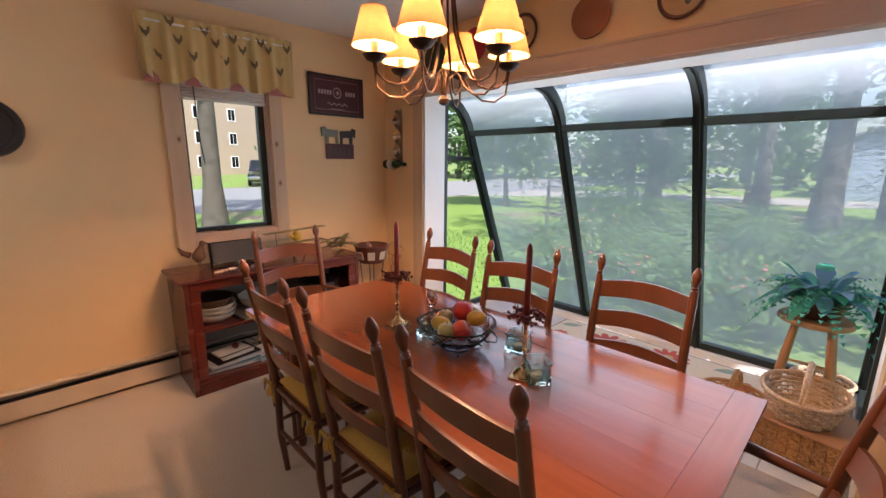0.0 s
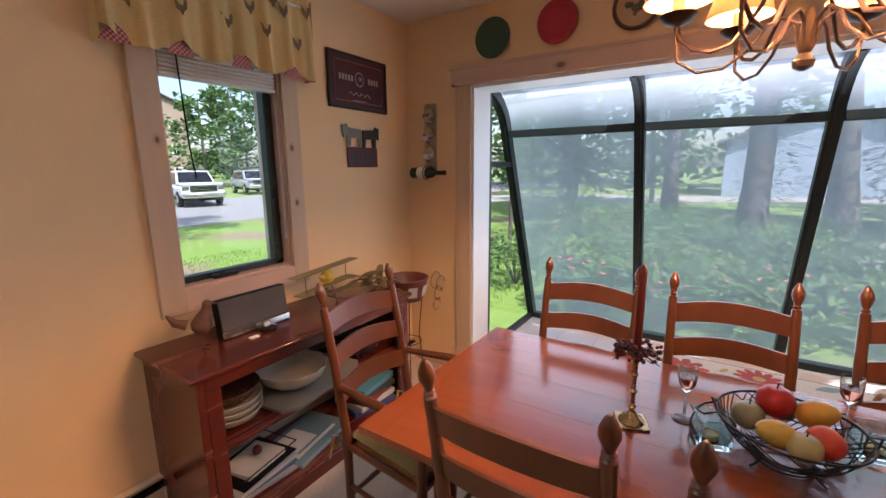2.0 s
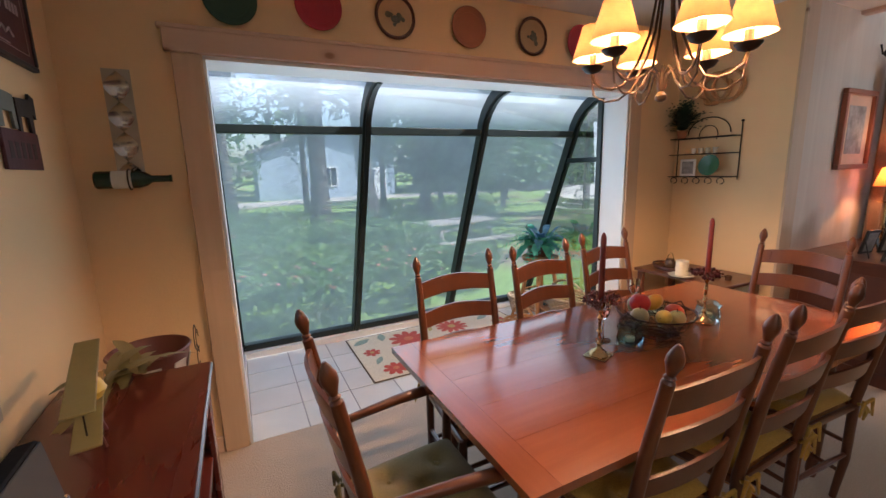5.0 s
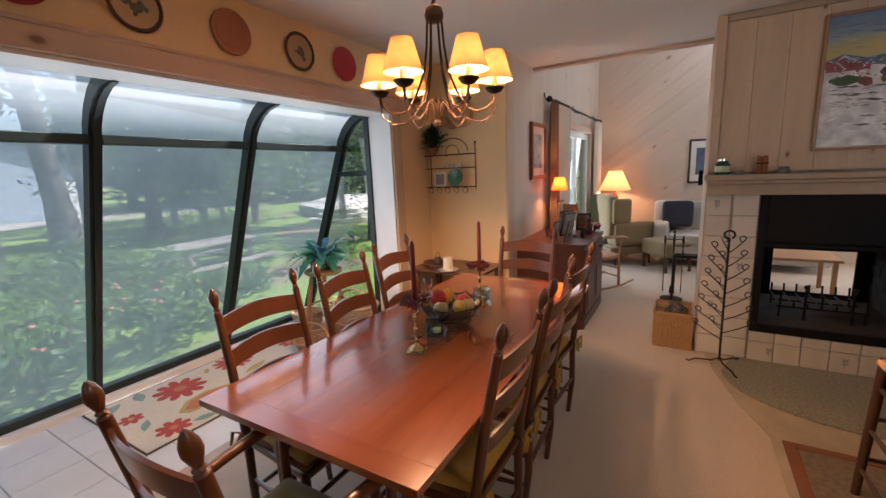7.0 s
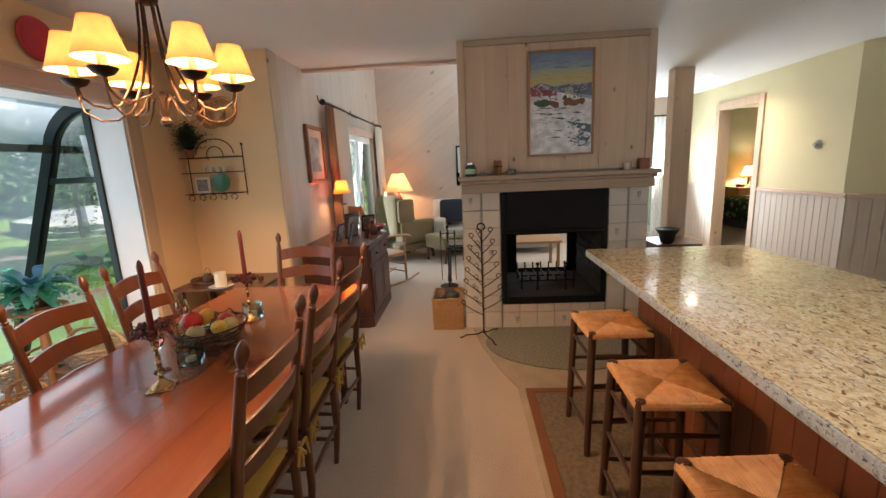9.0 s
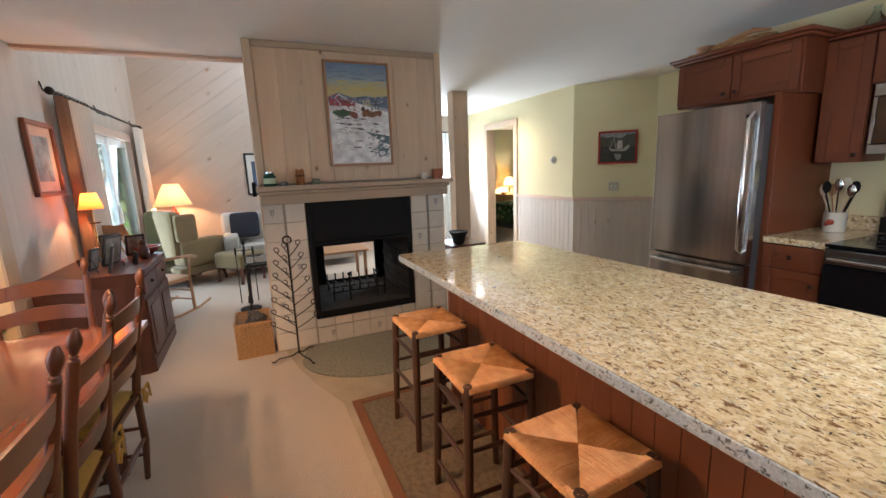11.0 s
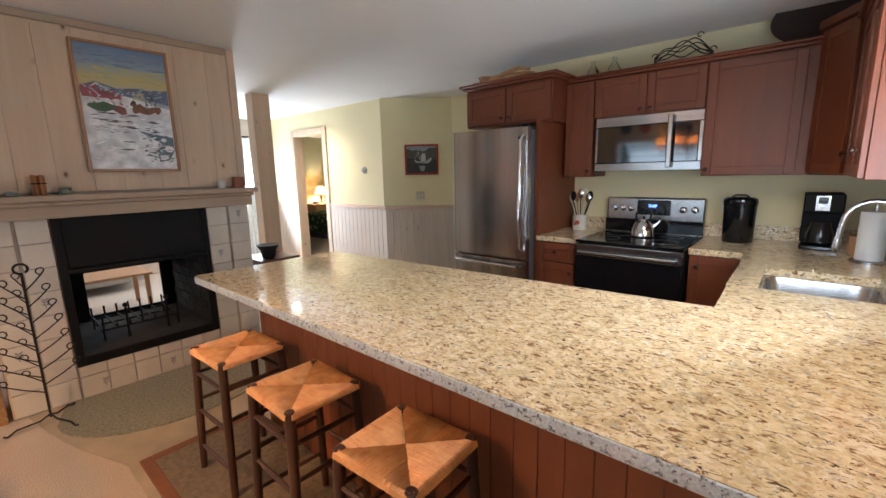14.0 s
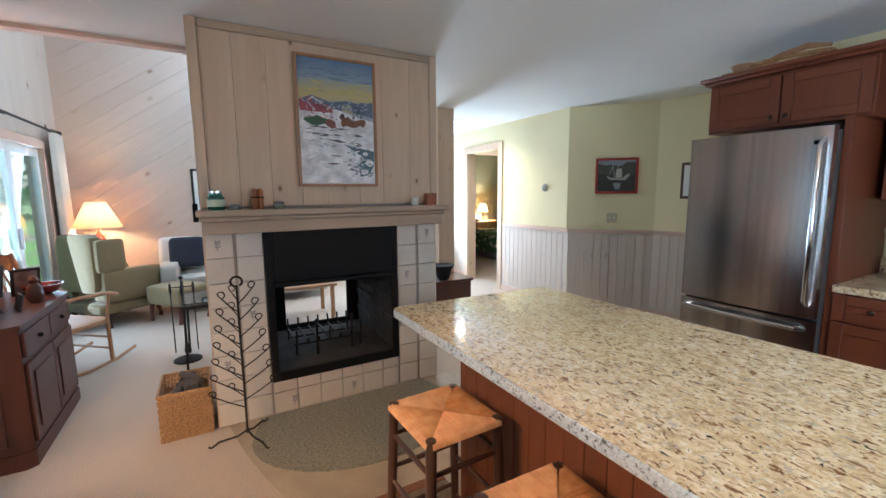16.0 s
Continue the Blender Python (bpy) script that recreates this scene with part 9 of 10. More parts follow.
# rocking chair
c = thing("rocking_chair", (5.65, -1.19, 0), "worn brown wooden rocking chair with bentwood arms", "chair", rz=-130)
for s_ in (-1, 1):
    part("rocker", G().tube([(s_ * 0.24, -0.42, 0.09), (s_ * 0.24, -0.25, 0.03), (s_ * 0.24, 0.0, 0.013), (s_ * 0.24, 0.25, 0.03), (s_ * 0.24, 0.42, 0.08)], 0.014, 8), RAWPINE, c)
    part("arm", G().tube([(s_ * 0.23, -0.25, 0.62), (s_ * 0.27, -0.05, 0.64), (s_ * 0.28, 0.2, 0.63), (s_ * 0.27, 0.28, 0.60)], 0.016, 8), RAWPINE, c)
    for yy in (-0.18, 0.20):
        part("leg", G().tube([(s_ * 0.24, yy, 0.02), (s_ * 0.23, yy, 0.38)], 0.016, 8), RAWPINE, c)
    part("back_post", G().tube([(s_ * 0.21, -0.20, 0.38), (s_ * 0.21, -0.34, 0.85), (s_ * 0.20, -0.40, 1.05)], 0.017, 8), RAWPINE, c)
    part("arm_post", G().tube([(s_ * 0.25, 0.18, 0.38), (s_ * 0.27, 0.20, 0.63)], 0.012, 8), RAWPINE, c)
part("seat", soft_box(G(), -0.25, -0.22, 0.36, 0.25, 0.24, 0.41), RAWPINE, c)
part("crest", G().box(-0.20, -0.405, 0.93, 0.20, -0.385, 1.04, 0.006), RAWPINE, c)
for k in range(5):
    part("spindle", G().tube([(-0.14 + 0.07 * k, -0.21, 0.41), (-0.14 + 0.07 * k, -0.385, 0.95)], 0.008, 6), RAWPINE, c)
for zz in (0.14, 0.24):
    part("stretcher", G().tube([(-0.24, 0.20, zz), (0.24, 0.20, zz)], 0.010, 6), RAWPINE, c)
# small table behind the tools
t = thing("nest_table", (5.35, -2.28, 0), "small dark table with a glass top beside the chimney", "table")
part("top", G().box(-0.24, -0.2, 0.55, 0.24, 0.2, 0.568, 0.004), GLASS, t)
part("frame", G().box(-0.25, -0.21, 0.52, 0.25, 0.21, 0.549, 0.004), IRON, t)
for sx in (-1, 1):
    for sy in (-1, 1):
        part("leg", G().tube([(sx * 0.23, sy * 0.19, 0.52), (sx * 0.24, sy * 0.20, 0)], 0.010, 8), IRON, t)
# white chair in the far room seen through the firebox
t = thing("coffee_table", (6.2, -3.05, 0), "brown wooden coffee table seen through the fireplace", "table")
part("top", G().box(-0.30, -0.5, 0.40, 0.30, 0.5, 0.43, 0.005), RAWPINE, t)
for sx in (-1, 1):
    for sy in (-1, 1):
        part("leg", G().box(sx * 0.26 - 0.02, sy * 0.45 - 0.02, 0, sx * 0.26 + 0.02, sy * 0.45 + 0.02, 0.399, 0.003), RAWPINE, t)

# east door with bright curtain, hall
e = tagged(new("window_east_door"), "white framed glass door at the end of the hall", kind="structure")
part("door_frame", G().box(8.02, -6.06, 0, 8.10, -6.0, 2.099, 0.004).box(8.02, -5.0, 0, 8.10, -4.955, 2.099, 0.004).box(8.02, -5.999, 2.03, 8.10, -5.001, 2.099, 0.004).box(8.02, -5.999, 0, 8.10, -5.001, 0.12, 0.004), WHITE, e)
part("pane", G().box(8.05, -5.999, 0.12, 8.056, -5.001, 2.03), CLEARP, e).visible_shadow = False
c = thing("sheer_curtain", (0, 0, 0), "bright sheer white curtain over the hall's glass door", "curtain")
rows = [[(7.93 + 0.02 * math.sin(j * 0.9), -6.02 + 0.5 * j / 50, z) for j in range(51)] for z in (2.10, 1.2, 0.03)]
part("cloth", G().sheet(rows), shade_cloth("sheer_cloth", (0.86, 0.85, 0.82), 0.6), c)
part("rod", G().tube([(7.93, -6.05, 2.12), (7.93, -4.85, 2.12)], 0.010, 8), IRON, c)
cb = thing("hall_chest", (5.35, -4.62, 0), "low brown chest at the partition with a black pot on it", "chest")
part("body", G().box(-0.28, -0.22, 0.0, 0.20, 0.22, 0.47, 0.005), HUTCHWOOD, cb)
part("top", G().box(-0.30, -0.24, 0.4705, 0.22, 0.24, 0.50, 0.005), HUTCHWOOD, cb)
pb = thing("black_pot", (5.14, -4.52, 0.5005), "round black pot standing on the hall chest", "pot")
part("body", G().lathe([(0.05, 0), (0.07, 0.03), (0.085, 0.10), (0.12, 0.155), (0.128, 0.165), (0.10, 0.16)], 26), BLACKM, pb)
wh = thing("wreath_on_side", (4.62, CY0 - 0.004, 1.62), "round brown wreath on the chimney's hall side", "wreath")
g = G()
for k in range(5):
    g.tube([(0.17 * math.cos(a), -0.03 + 0.014 * math.sin(5 * a + k), 0.17 * math.sin(a) + 0.01 * math.cos(3 * a + k)) for a in [math.pi * q / 24 for q in range(48)]], 0.010, 5, True)
part("twigs", g, WICKER_D, wh)["kind"] = "stuff"
dl = tagged(new("ceiling_light"), "round recessed ceiling light, lit", "ceiling light")
dl.location = (6.25, -5.42, H)
part("trim_ring", G().lathe([(0.095, -0.001), (0.09, -0.008), (0.07, -0.006)], 28, cap=False), WHITE, dl)
part("diffuser", G().lathe([(0.07, -0.003), (0.01, -0.0035)], 24), glow("recessed_diffuser", (1.0, 0.86, 0.66), 9), dl)
# unseen fitting added to go with the kitchen's fill spot
dl = tagged(new("ceiling_light"), "round kitchen ceiling light, unseen and added as fill, lit", "ceiling light")
dl.location = (0.75, -3.9, H)
part("trim_ring", G().lathe([(0.095, -0.001), (0.09, -0.008), (0.07, -0.006)], 28, cap=False), WHITE, dl)
part("diffuser", G().lathe([(0.07, -0.003), (0.01, -0.0035)], 24), bpy.data.materials["recessed_diffuser"], dl)
rw = tagged(new("window_roof"), "roof window over the living room", kind="structure")
part("window_frame", G().box(6.40, -3.60, 4.185, 7.60, -3.55, 4.199).box(6.40, -2.45, 4.185, 7.60, -2.40, 4.199).box(6.40, -3.549, 4.185, 6.45, -2.451, 4.199).box(7.55, -3.549, 4.185, 7.60, -2.451, 4.199), WHITE, rw)
# doorway casing, thermostat, picture, switch
g = G().box(dx0 - 0.10, -6.08, 0, dx0 - 0.001, -6.058, dz + 0.10, 0.003).box(dx1 + 0.001, -6.08, 0, dx1 + 0.10, -6.058, dz + 0.10, 0.003).box(dx0, -6.08, dz + 0.001, dx1, -6.058, dz + 0.10, 0.003)
g.box(dx0, -6.221, 0, dx0 + 0.012, -6.079, dz).box(dx1 - 0.012, -6.221, 0, dx1, -6.079, dz)
setting("trim_bedroom_doorway", g, PICKLED, "pickled pine doorway casing")
t = thing("thermostat_dial", (5.25, -6.08, 1.50), "small pale triangular thermostat on the hall wall", "thermostat")
part("body", G().lathe([(0.05, 0), (0.05, 0.01), (0.028, 0.03), (0.02, 0.045)], 18, Matrix.Rotation(radians(-90), 4, "X")), plain("grey_plastic", (0.42, 0.43, 0.42), 0.5), t)
# picture on the angled wall
ang = math.atan2(-6.70 + 6.08, 4.15 - 4.82)
mw_ = Matrix.Translation((4.455, -6.418, 0)) @ Matrix.Rotation(ang, 4, "Z")
p = thing("harbour_picture", mw_ @ Matrix.Translation((0.0, -0.002, 1.62)), "small red-framed dark harbour print on the angled wall", "picture")
part("frame", G().box(-0.225, -0.022, -0.20, 0.225, 0, -0.175, 0.003).box(-0.225, -0.022, 0.175, 0.225, 0, 0.20, 0.003).box(-0.225, -0.022, -0.1745, -0.20, 0, 0.1745, 0.003).box(0.20, -0.022, -0.1745, 0.225, 0, 0.1745, 0.003), plain("dark_red_frame", (0.34, 0.025, 0.018), 0.35), p)
part("print", G().box(-0.20, -0.008, -0.175, 0.20, -0.001, 0.175), plain("dark_harbour", (0.045, 0.05, 0.045), 0.5, var=0.9, scale=9), p)
def print_shape(nm, pts, col, lift):
    part(nm, G().add([(x, -0.0085 - lift, z) for x, z in pts], [tuple(range(len(pts)))]), plain("print_" + nm, col, 0.6, var=0.35, scale=30), p, smooth=False)


print_shape("pale_sky", [(-0.199, 0.174), (0.199, 0.174), (0.199, 0.10), (-0.199, 0.125)], (0.30, 0.34, 0.38), 0.0)
print_shape("quay_houses", [(-0.199, 0.14), (-0.12, 0.12), (-0.05, 0.13), (0.04, 0.10), (0.10, 0.15), (0.199, 0.15), (0.199, 0.0), (-0.199, 0.02)], (0.09, 0.095, 0.07), 0.0003)
print_shape("boat_hull", [(-0.11, 0.0), (-0.05, -0.02), (0.06, -0.02), (0.13, 0.03), (0.14, 0.0), (0.09, -0.05), (-0.07, -0.045)], (0.45, 0.44, 0.38), 0.0006)
print_shape("boat_cabin", [(-0.01, -0.02), (0.0, 0.075), (0.05, 0.085), (0.06, -0.015)], (0.62, 0.60, 0.54), 0.0008)
print_shape("boat_reflection", [(-0.04, -0.08), (0.05, -0.08), (0.03, -0.15), (-0.01, -0.155)], (0.32, 0.33, 0.32), 0.0008)
g = G()
for x0, x1 in ((-0.09, -0.03), (-0.03, 0.03), (-0.02, -0.05)):
    g.tube([(x0, -0.0095, -0.01), (x1, -0.0095, 0.14)], 0.0025, 4)
part("painted_mast", g, bpy.data.materials["print_boat_cabin"], p)["kind"] = "stuff"
sw = thing("switch_plate", mw_ @ Matrix.Translation((-0.03, -0.002, 1.14)), "two-gang pale switch plate on the angled wall", "switch")
part("plate", G().box(-0.055, -0.006, -0.055, 0.055, 0, 0.055, 0.002), plain("switch_ivory", (0.50, 0.46, 0.34), 0.4), sw)
part("toggle", G().box(-0.03, -0.014, -0.01, -0.02, -0.0065, 0.012), WHITE, sw)
part("toggle", G().box(0.02, -0.014, -0.01, 0.03, -0.0065, 0.012), WHITE, sw)
ang2 = math.atan2(-7.05 + 6.70, 2.2 - 4.15)
mp_ = Matrix.Translation((4.15, -6.70, 0)) @ Matrix.Rotation(ang2, 4, "Z")
p = thing("framed_print", mp_ @ Matrix.Translation((0.42, -0.002, 1.55)), "small brown-framed pale print in the side passage", "picture")
part("frame", G().box(-0.16, -0.018, -0.19, 0.16, 0, 0.19, 0.004), HUTCHWOOD, p)
part("print", G().box(-0.13, -0.0195, -0.16, 0.13, -0.0182, 0.16), PAPER, p)

# bedroom seen through the doorway
b = thing("bed", (9.0, -8.34, 0), "made bed under a green quilt with white flowers", "bed", rz=0)
quilt = Nodes("floral_quilt")
_v = quilt.coords(shift=False)
vo = quilt.add("TexVoronoi")
vo.inputs["Scale"].default_value = 9
quilt.link(_v, vo.inputs["Vector"])
quilt.base(quilt.ramp(vo.outputs["Distance"], [(0.0, (0.62, 0.62, 0.48)), (0.32, (0.55, 0.56, 0.40)), (0.38, (0.05, 0.14, 0.07)), (1.0, (0.03, 0.09, 0.05))]))
quilt.set(rough=0.9)
part("mattress", soft_box(G(), -0.80, -0.75, 0.12, 0.78, 0.75, 0.57), quilt.m, b, "green floral quilt")
part("bed_skirt", G().box(-0.77, -0.72, 0.0, 0.75, 0.72, 0.14, 0.01), plain("grey_skirt", (0.20, 0.22, 0.26), 0.9), b)
n2 = thing("chest_of_drawers", (10.22, -8.62, 0), "brown wooden chest of drawers behind the bed", "chest of drawers")
part("body", G().box(-0.25, -0.40, 0.0, 0.25, 0.40, 0.68, 0.005), RAWPINE, n2)
part("top", G().box(-0.27, -0.42, 0.6805, 0.27, 0.42, 0.705, 0.005), RAWPINE, n2)
l = thing("bedside_lamp", (10.22, -8.56, 0.7055), "lit lamp with a pleated cream shade on the chest", "lamp")
part("base", G().lathe([(0.05, 0), (0.06, 0.02), (0.02, 0.05), (0.03, 0.14), (0.01, 0.20), (0.008, 0.30)], 16), BRASS, l)
part("shade", G().lathe([(0.15, 0.24), (0.07, 0.44)], 26, cap=False), SHADE_C, l)
part("bulb", G().ball((0, 0, 0.32), 0.025, 10), BULB, l).visible_shadow = False
c = thing("trinket_box", (10.15, -8.36, 0.7055), "dark trinket dish beside the bedroom lamp", "box")
part("body", G().box(-0.08, -0.05, 0, 0.08, 0.05, 0.06, 0.005), HUTCHWOOD, c)

# ---- outside ----
GZ = -0.32
road = setting("road", G().box(-25, -80, GZ, -12.3, 90, GZ + 0.02), plain("pale_asphalt", (0.22, 0.215, 0.21), 0.9, var=0.12, scale=1.5), "pale sunlit asphalt road")
g = G().plate([(-12.31, 14), (-6, 20.5), (8, 24), (40, 25), (40, 29), (6, 28), (-8, 24.5), (-12.31, 22)], GZ, GZ + 0.02)
setting("side_road", g, plain("pale_gravel", (0.34, 0.31, 0.27), 0.95, var=0.15, scale=2), "pale gravel drive")
LEAF = leafy("summer_leaves", (0.055, 0.135, 0.022), (0.11, 0.20, 0.045), 0.55, 0.4)
LEAF_D = leafy("dark_conifer_needles", (0.020, 0.055, 0.022), (0.040, 0.085, 0.035), 0.6, 0.25)


def scatter(g, c, rx, ry, rz, n, size, rnd):
    for _ in range(n):
        u = Vector((rnd.gauss(0, 1), rnd.gauss(0, 1), rnd.gauss(0, 1))).normalized() * rnd.uniform(0.35, 1.0)
        p = Vector((c[0] + u.x * rx, c[1] + u.y * ry, c[2] + u.z * rz))
        a = Vector((rnd.uniform(-1, 1), rnd.uniform(-1, 1), rnd.uniform(-0.5, 0.5))).normalized() * size * rnd.uniform(0.6, 1.3)
        b = a.cross(Vector((rnd.uniform(-1, 1), rnd.uniform(-1, 1), 1))).normalized() * size * 0.5
        g.add([p - a, p + b, p + a, p - b], [(0, 1, 2, 3)])


def tree(x, y, h, r, spread, seed, leaves=2600, first=3.0, leaf=0.13, label="tall leafy tree on the lawn", mat=None, lean=(0, 0)):
    rnd = random.Random(seed)
    t = thing("tree", (x, y, GZ), label, "tree", "garden trees")
    pts, rr = [], []
    for k in range(9):
        f = k / 8
        pts.append((lean[0] * f + 0.08 * math.sin(3 * f + seed), lean[1] * f + 0.08 * math.cos(2.3 * f + seed), h * f))
        rr.append(r * (1.45 if k == 0 else 1.0) * (1 - 0.75 * f))
    part("trunk", G().tube(pts, rr, 12), BARK, t)
    gl, gb = G(), G()
    n_l = 16
    for k in range(n_l):
        z = first + (h - first) * (k + 0.5) / n_l
        a = k * 2.4 + seed
        L = spread * (1 - 0.55 * (z / h) ** 2) * rnd.uniform(0.7, 1.1)
        f = z / h
        base = Vector((lean[0] * f, lean[1] * f, z))
        tip = base + Vector((L * math.cos(a), L * math.sin(a), L * rnd.uniform(0.0, 0.35)))
        mid = base.lerp(tip, 0.5) + Vector((0, 0, 0.2))
        gb.tube([base, mid, tip], [r * 0.28, r * 0.16, 0.02], 6)
        m = leaves // n_l
        for c, q in ((tip, 0.45), (mid, 0.35), (tip + Vector((0.3, -0.3, 0.5)), 0.2)):
            scatter(gl, c, L * 0.42, L * 0.42, 0.75, int(m * q), leaf, rnd)
    part("limbs", gb, BARK, t)
    part("crown", gl, mat or LEAF, t, smooth=False)["kind"] = "stuff"
    return t


def conifer(x, y, h, spread, seed, n=2200, low=0.4, label="dark green spruce on the lawn"):
    rnd = random.Random(seed)
    t = thing("tree", (x, y, GZ), label, "tree", "garden trees")
    part("trunk", G().tube([(0, 0, 0), (0, 0.03, h * 0.5), (0, 0, h)], [0.14, 0.09, 0.02], 9), BARK, t)
    g = G()
    for k in range(n):
        f = rnd.random() ** 0.8
        z = low + (h - low) * f
        a = rnd.uniform(0, 6.283)
        R = spread * (1 - f) * (0.75 + 0.25 * math.sin(a * 5 + z * 4)) * rnd.uniform(0.25, 1.0) ** 0.5
        p = Vector((R * math.cos(a), R * math.sin(a), z - 0.18 * R))
        d = Vector((math.cos(a), math.sin(a), -0.25)) * rnd.uniform(0.12, 0.24)
        s = d.cross(Vector((0, 0, 1))).normalized() * 0.045
        g.add([p - s, p + s, p + d + s * 0.3, p + d - s * 0.3], [(0, 1, 2, 3)])
    part("crown", g, LEAF_D, t, smooth=False)["kind"] = "stuff"


tree(2.45, 8.6, 11, 0.24, 3.0, 1, first=3.0, label="tall tree with a thick grey trunk on the lawn", mat=LEAF_D)
tree(4.25, 10.4, 12, 0.27, 3.4, 2, first=3.2, label="big tree with a leaning trunk beside the lawn path", lean=(-0.7, 0), mat=LEAF_D)
tree(0.35, 16.0, 12, 0.26, 3.2, 3, first=2.8, label="tree with low dark boughs farther across the lawn", mat=LEAF_D)
tree(-4.9, 21.0, 12, 0.3, 3.6, 4, first=3.0, label="tree beside the gravel drive")
tree(7.2, 12.5, 10, 0.2, 3.0, 6, first=2.0, label="leafy tree behind the picnic table")
tree(-1.6, 5.2, 6, 0.035, 1.1, 7, first=0.8, leaves=900, leaf=0.07, label="slim sapling near the bay")
tree(-1.9, 6.4, 6, 0.035, 1.2, 8, first=0.8, leaves=900, leaf=0.07, label="second slim sapling near the bay")
tree(9.5, 5.5, 9, 0.18, 3.0, 9, first=2.6, label="leafy tree at the garden's east side")
conifer(6.3, 15.0, 5.5, 1.8, 10)
conifer(3.4, 17.0, 7.0, 2.0, 11, label="dark spruce near the pale house")
conifer(9.8, 16.5, 8.0, 2.4, 12, label="tall spruce behind the picnic table")
conifer(-2.8, 12.5, 6.0, 1.7, 13, label="spruce on the west side of the lawn")
conifer(12.5, 9.5, 6.0, 2.0, 14, label="spruce at the east side of the lawn")
conifer(7.8, 10.8, 3.6, 1.4, 15, n=1400, label="small blue-green spruce by the lawn")


def shrub(x, y, r, h, seed, n=700, label="low leafy shrub outside the bay"):
    rnd = random.Random(seed)
    t = thing("shrub", (x, y, GZ), label, "shrub", "shrubs outside the bay")
    gb, gl = G(), G()
    for k in range(9):
        a = k * 0.7
        tip = Vector((r * 0.6 * math.cos(a), r * 0.6 * math.sin(a), h * 0.8))
        gb.tube([(0, 0, 0), tip * 0.5 + Vector((0, 0, 0.1)), tip], [0.012, 0.009, 0.004], 5)
        scatter(gl, tip, r * 0.5, r * 0.5, h * 0.45, n // 9, 0.055, rnd)
    part("stems", gb, BARK, t)
    part("leaves", gl, LEAF, t, smooth=False)["kind"] = "stuff"
    return t


for k, (x, y, r, h) in enumerate(((-0.6, 3.4, 0.7, 0.7), (0.9, 4.2, 0.8, 0.75), (2.0, 3.7, 0.7, 0.6), (3.1, 4.4, 0.7, 0.8), (0.1, 6.2, 1.0, 1.0), (1.6, 6.0, 0.9, 0.8), (5.8, 6.4, 0.8, 0.7))):
    shrub(x, y, r, h, 40 + k, label=("round", "broad", "low", "tall", "large", "wide", "far")[k] + " leafy shrub outside the bay")
for k, (x, y, r, h) in enumerate(((0.6, 2.7, 0.55, 0.55), (1.5, 2.6, 0.6, 0.6), (2.6, 2.8, 0.6, 0.6), (3.6, 3.1, 0.6, 0.55), (-0.3, 5.0, 0.9, 0.8), (2.5, 5.4, 0.9, 0.75), (1.2, 7.6, 1.0, 0.9), (3.4, 6.6, 0.9, 0.8), (-1.6, 8.4, 1.1, 1.1), (6.9, 8.8, 0.9, 0.8))):
    bush = shrub(x, y, r, h, 60 + k, n=900, label=("small", "spreading", "leafy", "bushy", "dense", "rounded", "full", "loose", "thick", "distant")[k] + " garden bush in the bed beyond the bay")
    if k < 5:
        fl = G()
        rnd = random.Random(80 + k)
        for _ in range(26):
            a = rnd.uniform(0, 6.283)
            q = r * rnd.uniform(0.2, 0.95)
            fl.ball((q * math.cos(a), q * math.sin(a), h * rnd.uniform(0.75, 1.15)), 0.028, 6, squash=0.5)
        part("blossoms", fl, bpy.data.materials.get("faded_pink_blossom") or plain("faded_pink_blossom", (0.42, 0.13, 0.12), 0.7), bush)["kind"] = "stuff"
for k, (x, y, h, sp) in enumerate(((-3.4, 15.5, 5.0, 2.6), (-0.9, 20.5, 6.0, 3.0), (9.2, 12.2, 5.5, 2.6), (11.8, 14.0, 6.5, 3.0), (10.6, 20.0, 7.5, 3.4), (14.5, 17.5, 8.0, 3.6), (13.2, 5.4, 7.0, 2.6), (-7.5, 11.5, 5.0, 2.2))):
    tree(x, y, h, 0.10, sp, 120 + k, leaves=2400, first=0.9, leaf=0.16, label=("dense", "spreading", "bushy", "broad", "tall", "big", "round", "small")[k] + " leafy tree branching low at the lawn's edge")
tree(-8.2, 0.74, 10, 0.23, 3.0, 131, first=4.2, label="near tree with a stout grey trunk by the road")
conifer(-10.2, 7.4, 8.0, 1.7, 132, low=0.6, label="dark spruce at the road's edge")
for k, (x, y, h, sp) in enumerate(((-43, 21, 9, 4.0), (-46, 26, 11, 4.5), (-44, 33, 11, 4.5), (-50, 30, 12, 5.0), (-40, 39, 10, 4.5), (-33, 40, 10, 4.5), (-27, 37, 9, 4.0), (-52, 38, 13, 5.0))):
    tree(x, y, h, 0.2, sp, 140 + k, leaves=1500, first=1.0, leaf=0.34, label=("tall", "broad", "dense", "big", "leafy", "wide", "rounded", "high")[k] + " green tree beyond the road")
# far woods: joined clumps on trunks
rnd = random.Random(99)
g, gt = G(), G()
for k in range(110):
    a = radians(rnd.uniform(-25, 205))
    d = rnd.uniform(30, 52)
    x, y = d * math.cos(a) + 2, d * math.sin(a)
    if x < -8 and y < 30:
        x, y = x - 55, y + 10
    hh = rnd.uniform(9, 15)
    gt.tube([(x, y, GZ), (x, y, hh * 0.8)], [0.25, 0.1], 6)
    for q in range(7):
        scatter(g, (x + rnd.uniform(-2, 2), y + rnd.uniform(-2, 2), 1.2 + hh * q / 7), 2.6, 2.6, 1.6, 34, 0.62, rnd)
w_ = part("far_woods", g, LEAF, None, smooth=False)
tagged(w_, "belt of dense leafy woods round the lawns", "woods", kind="stuff")
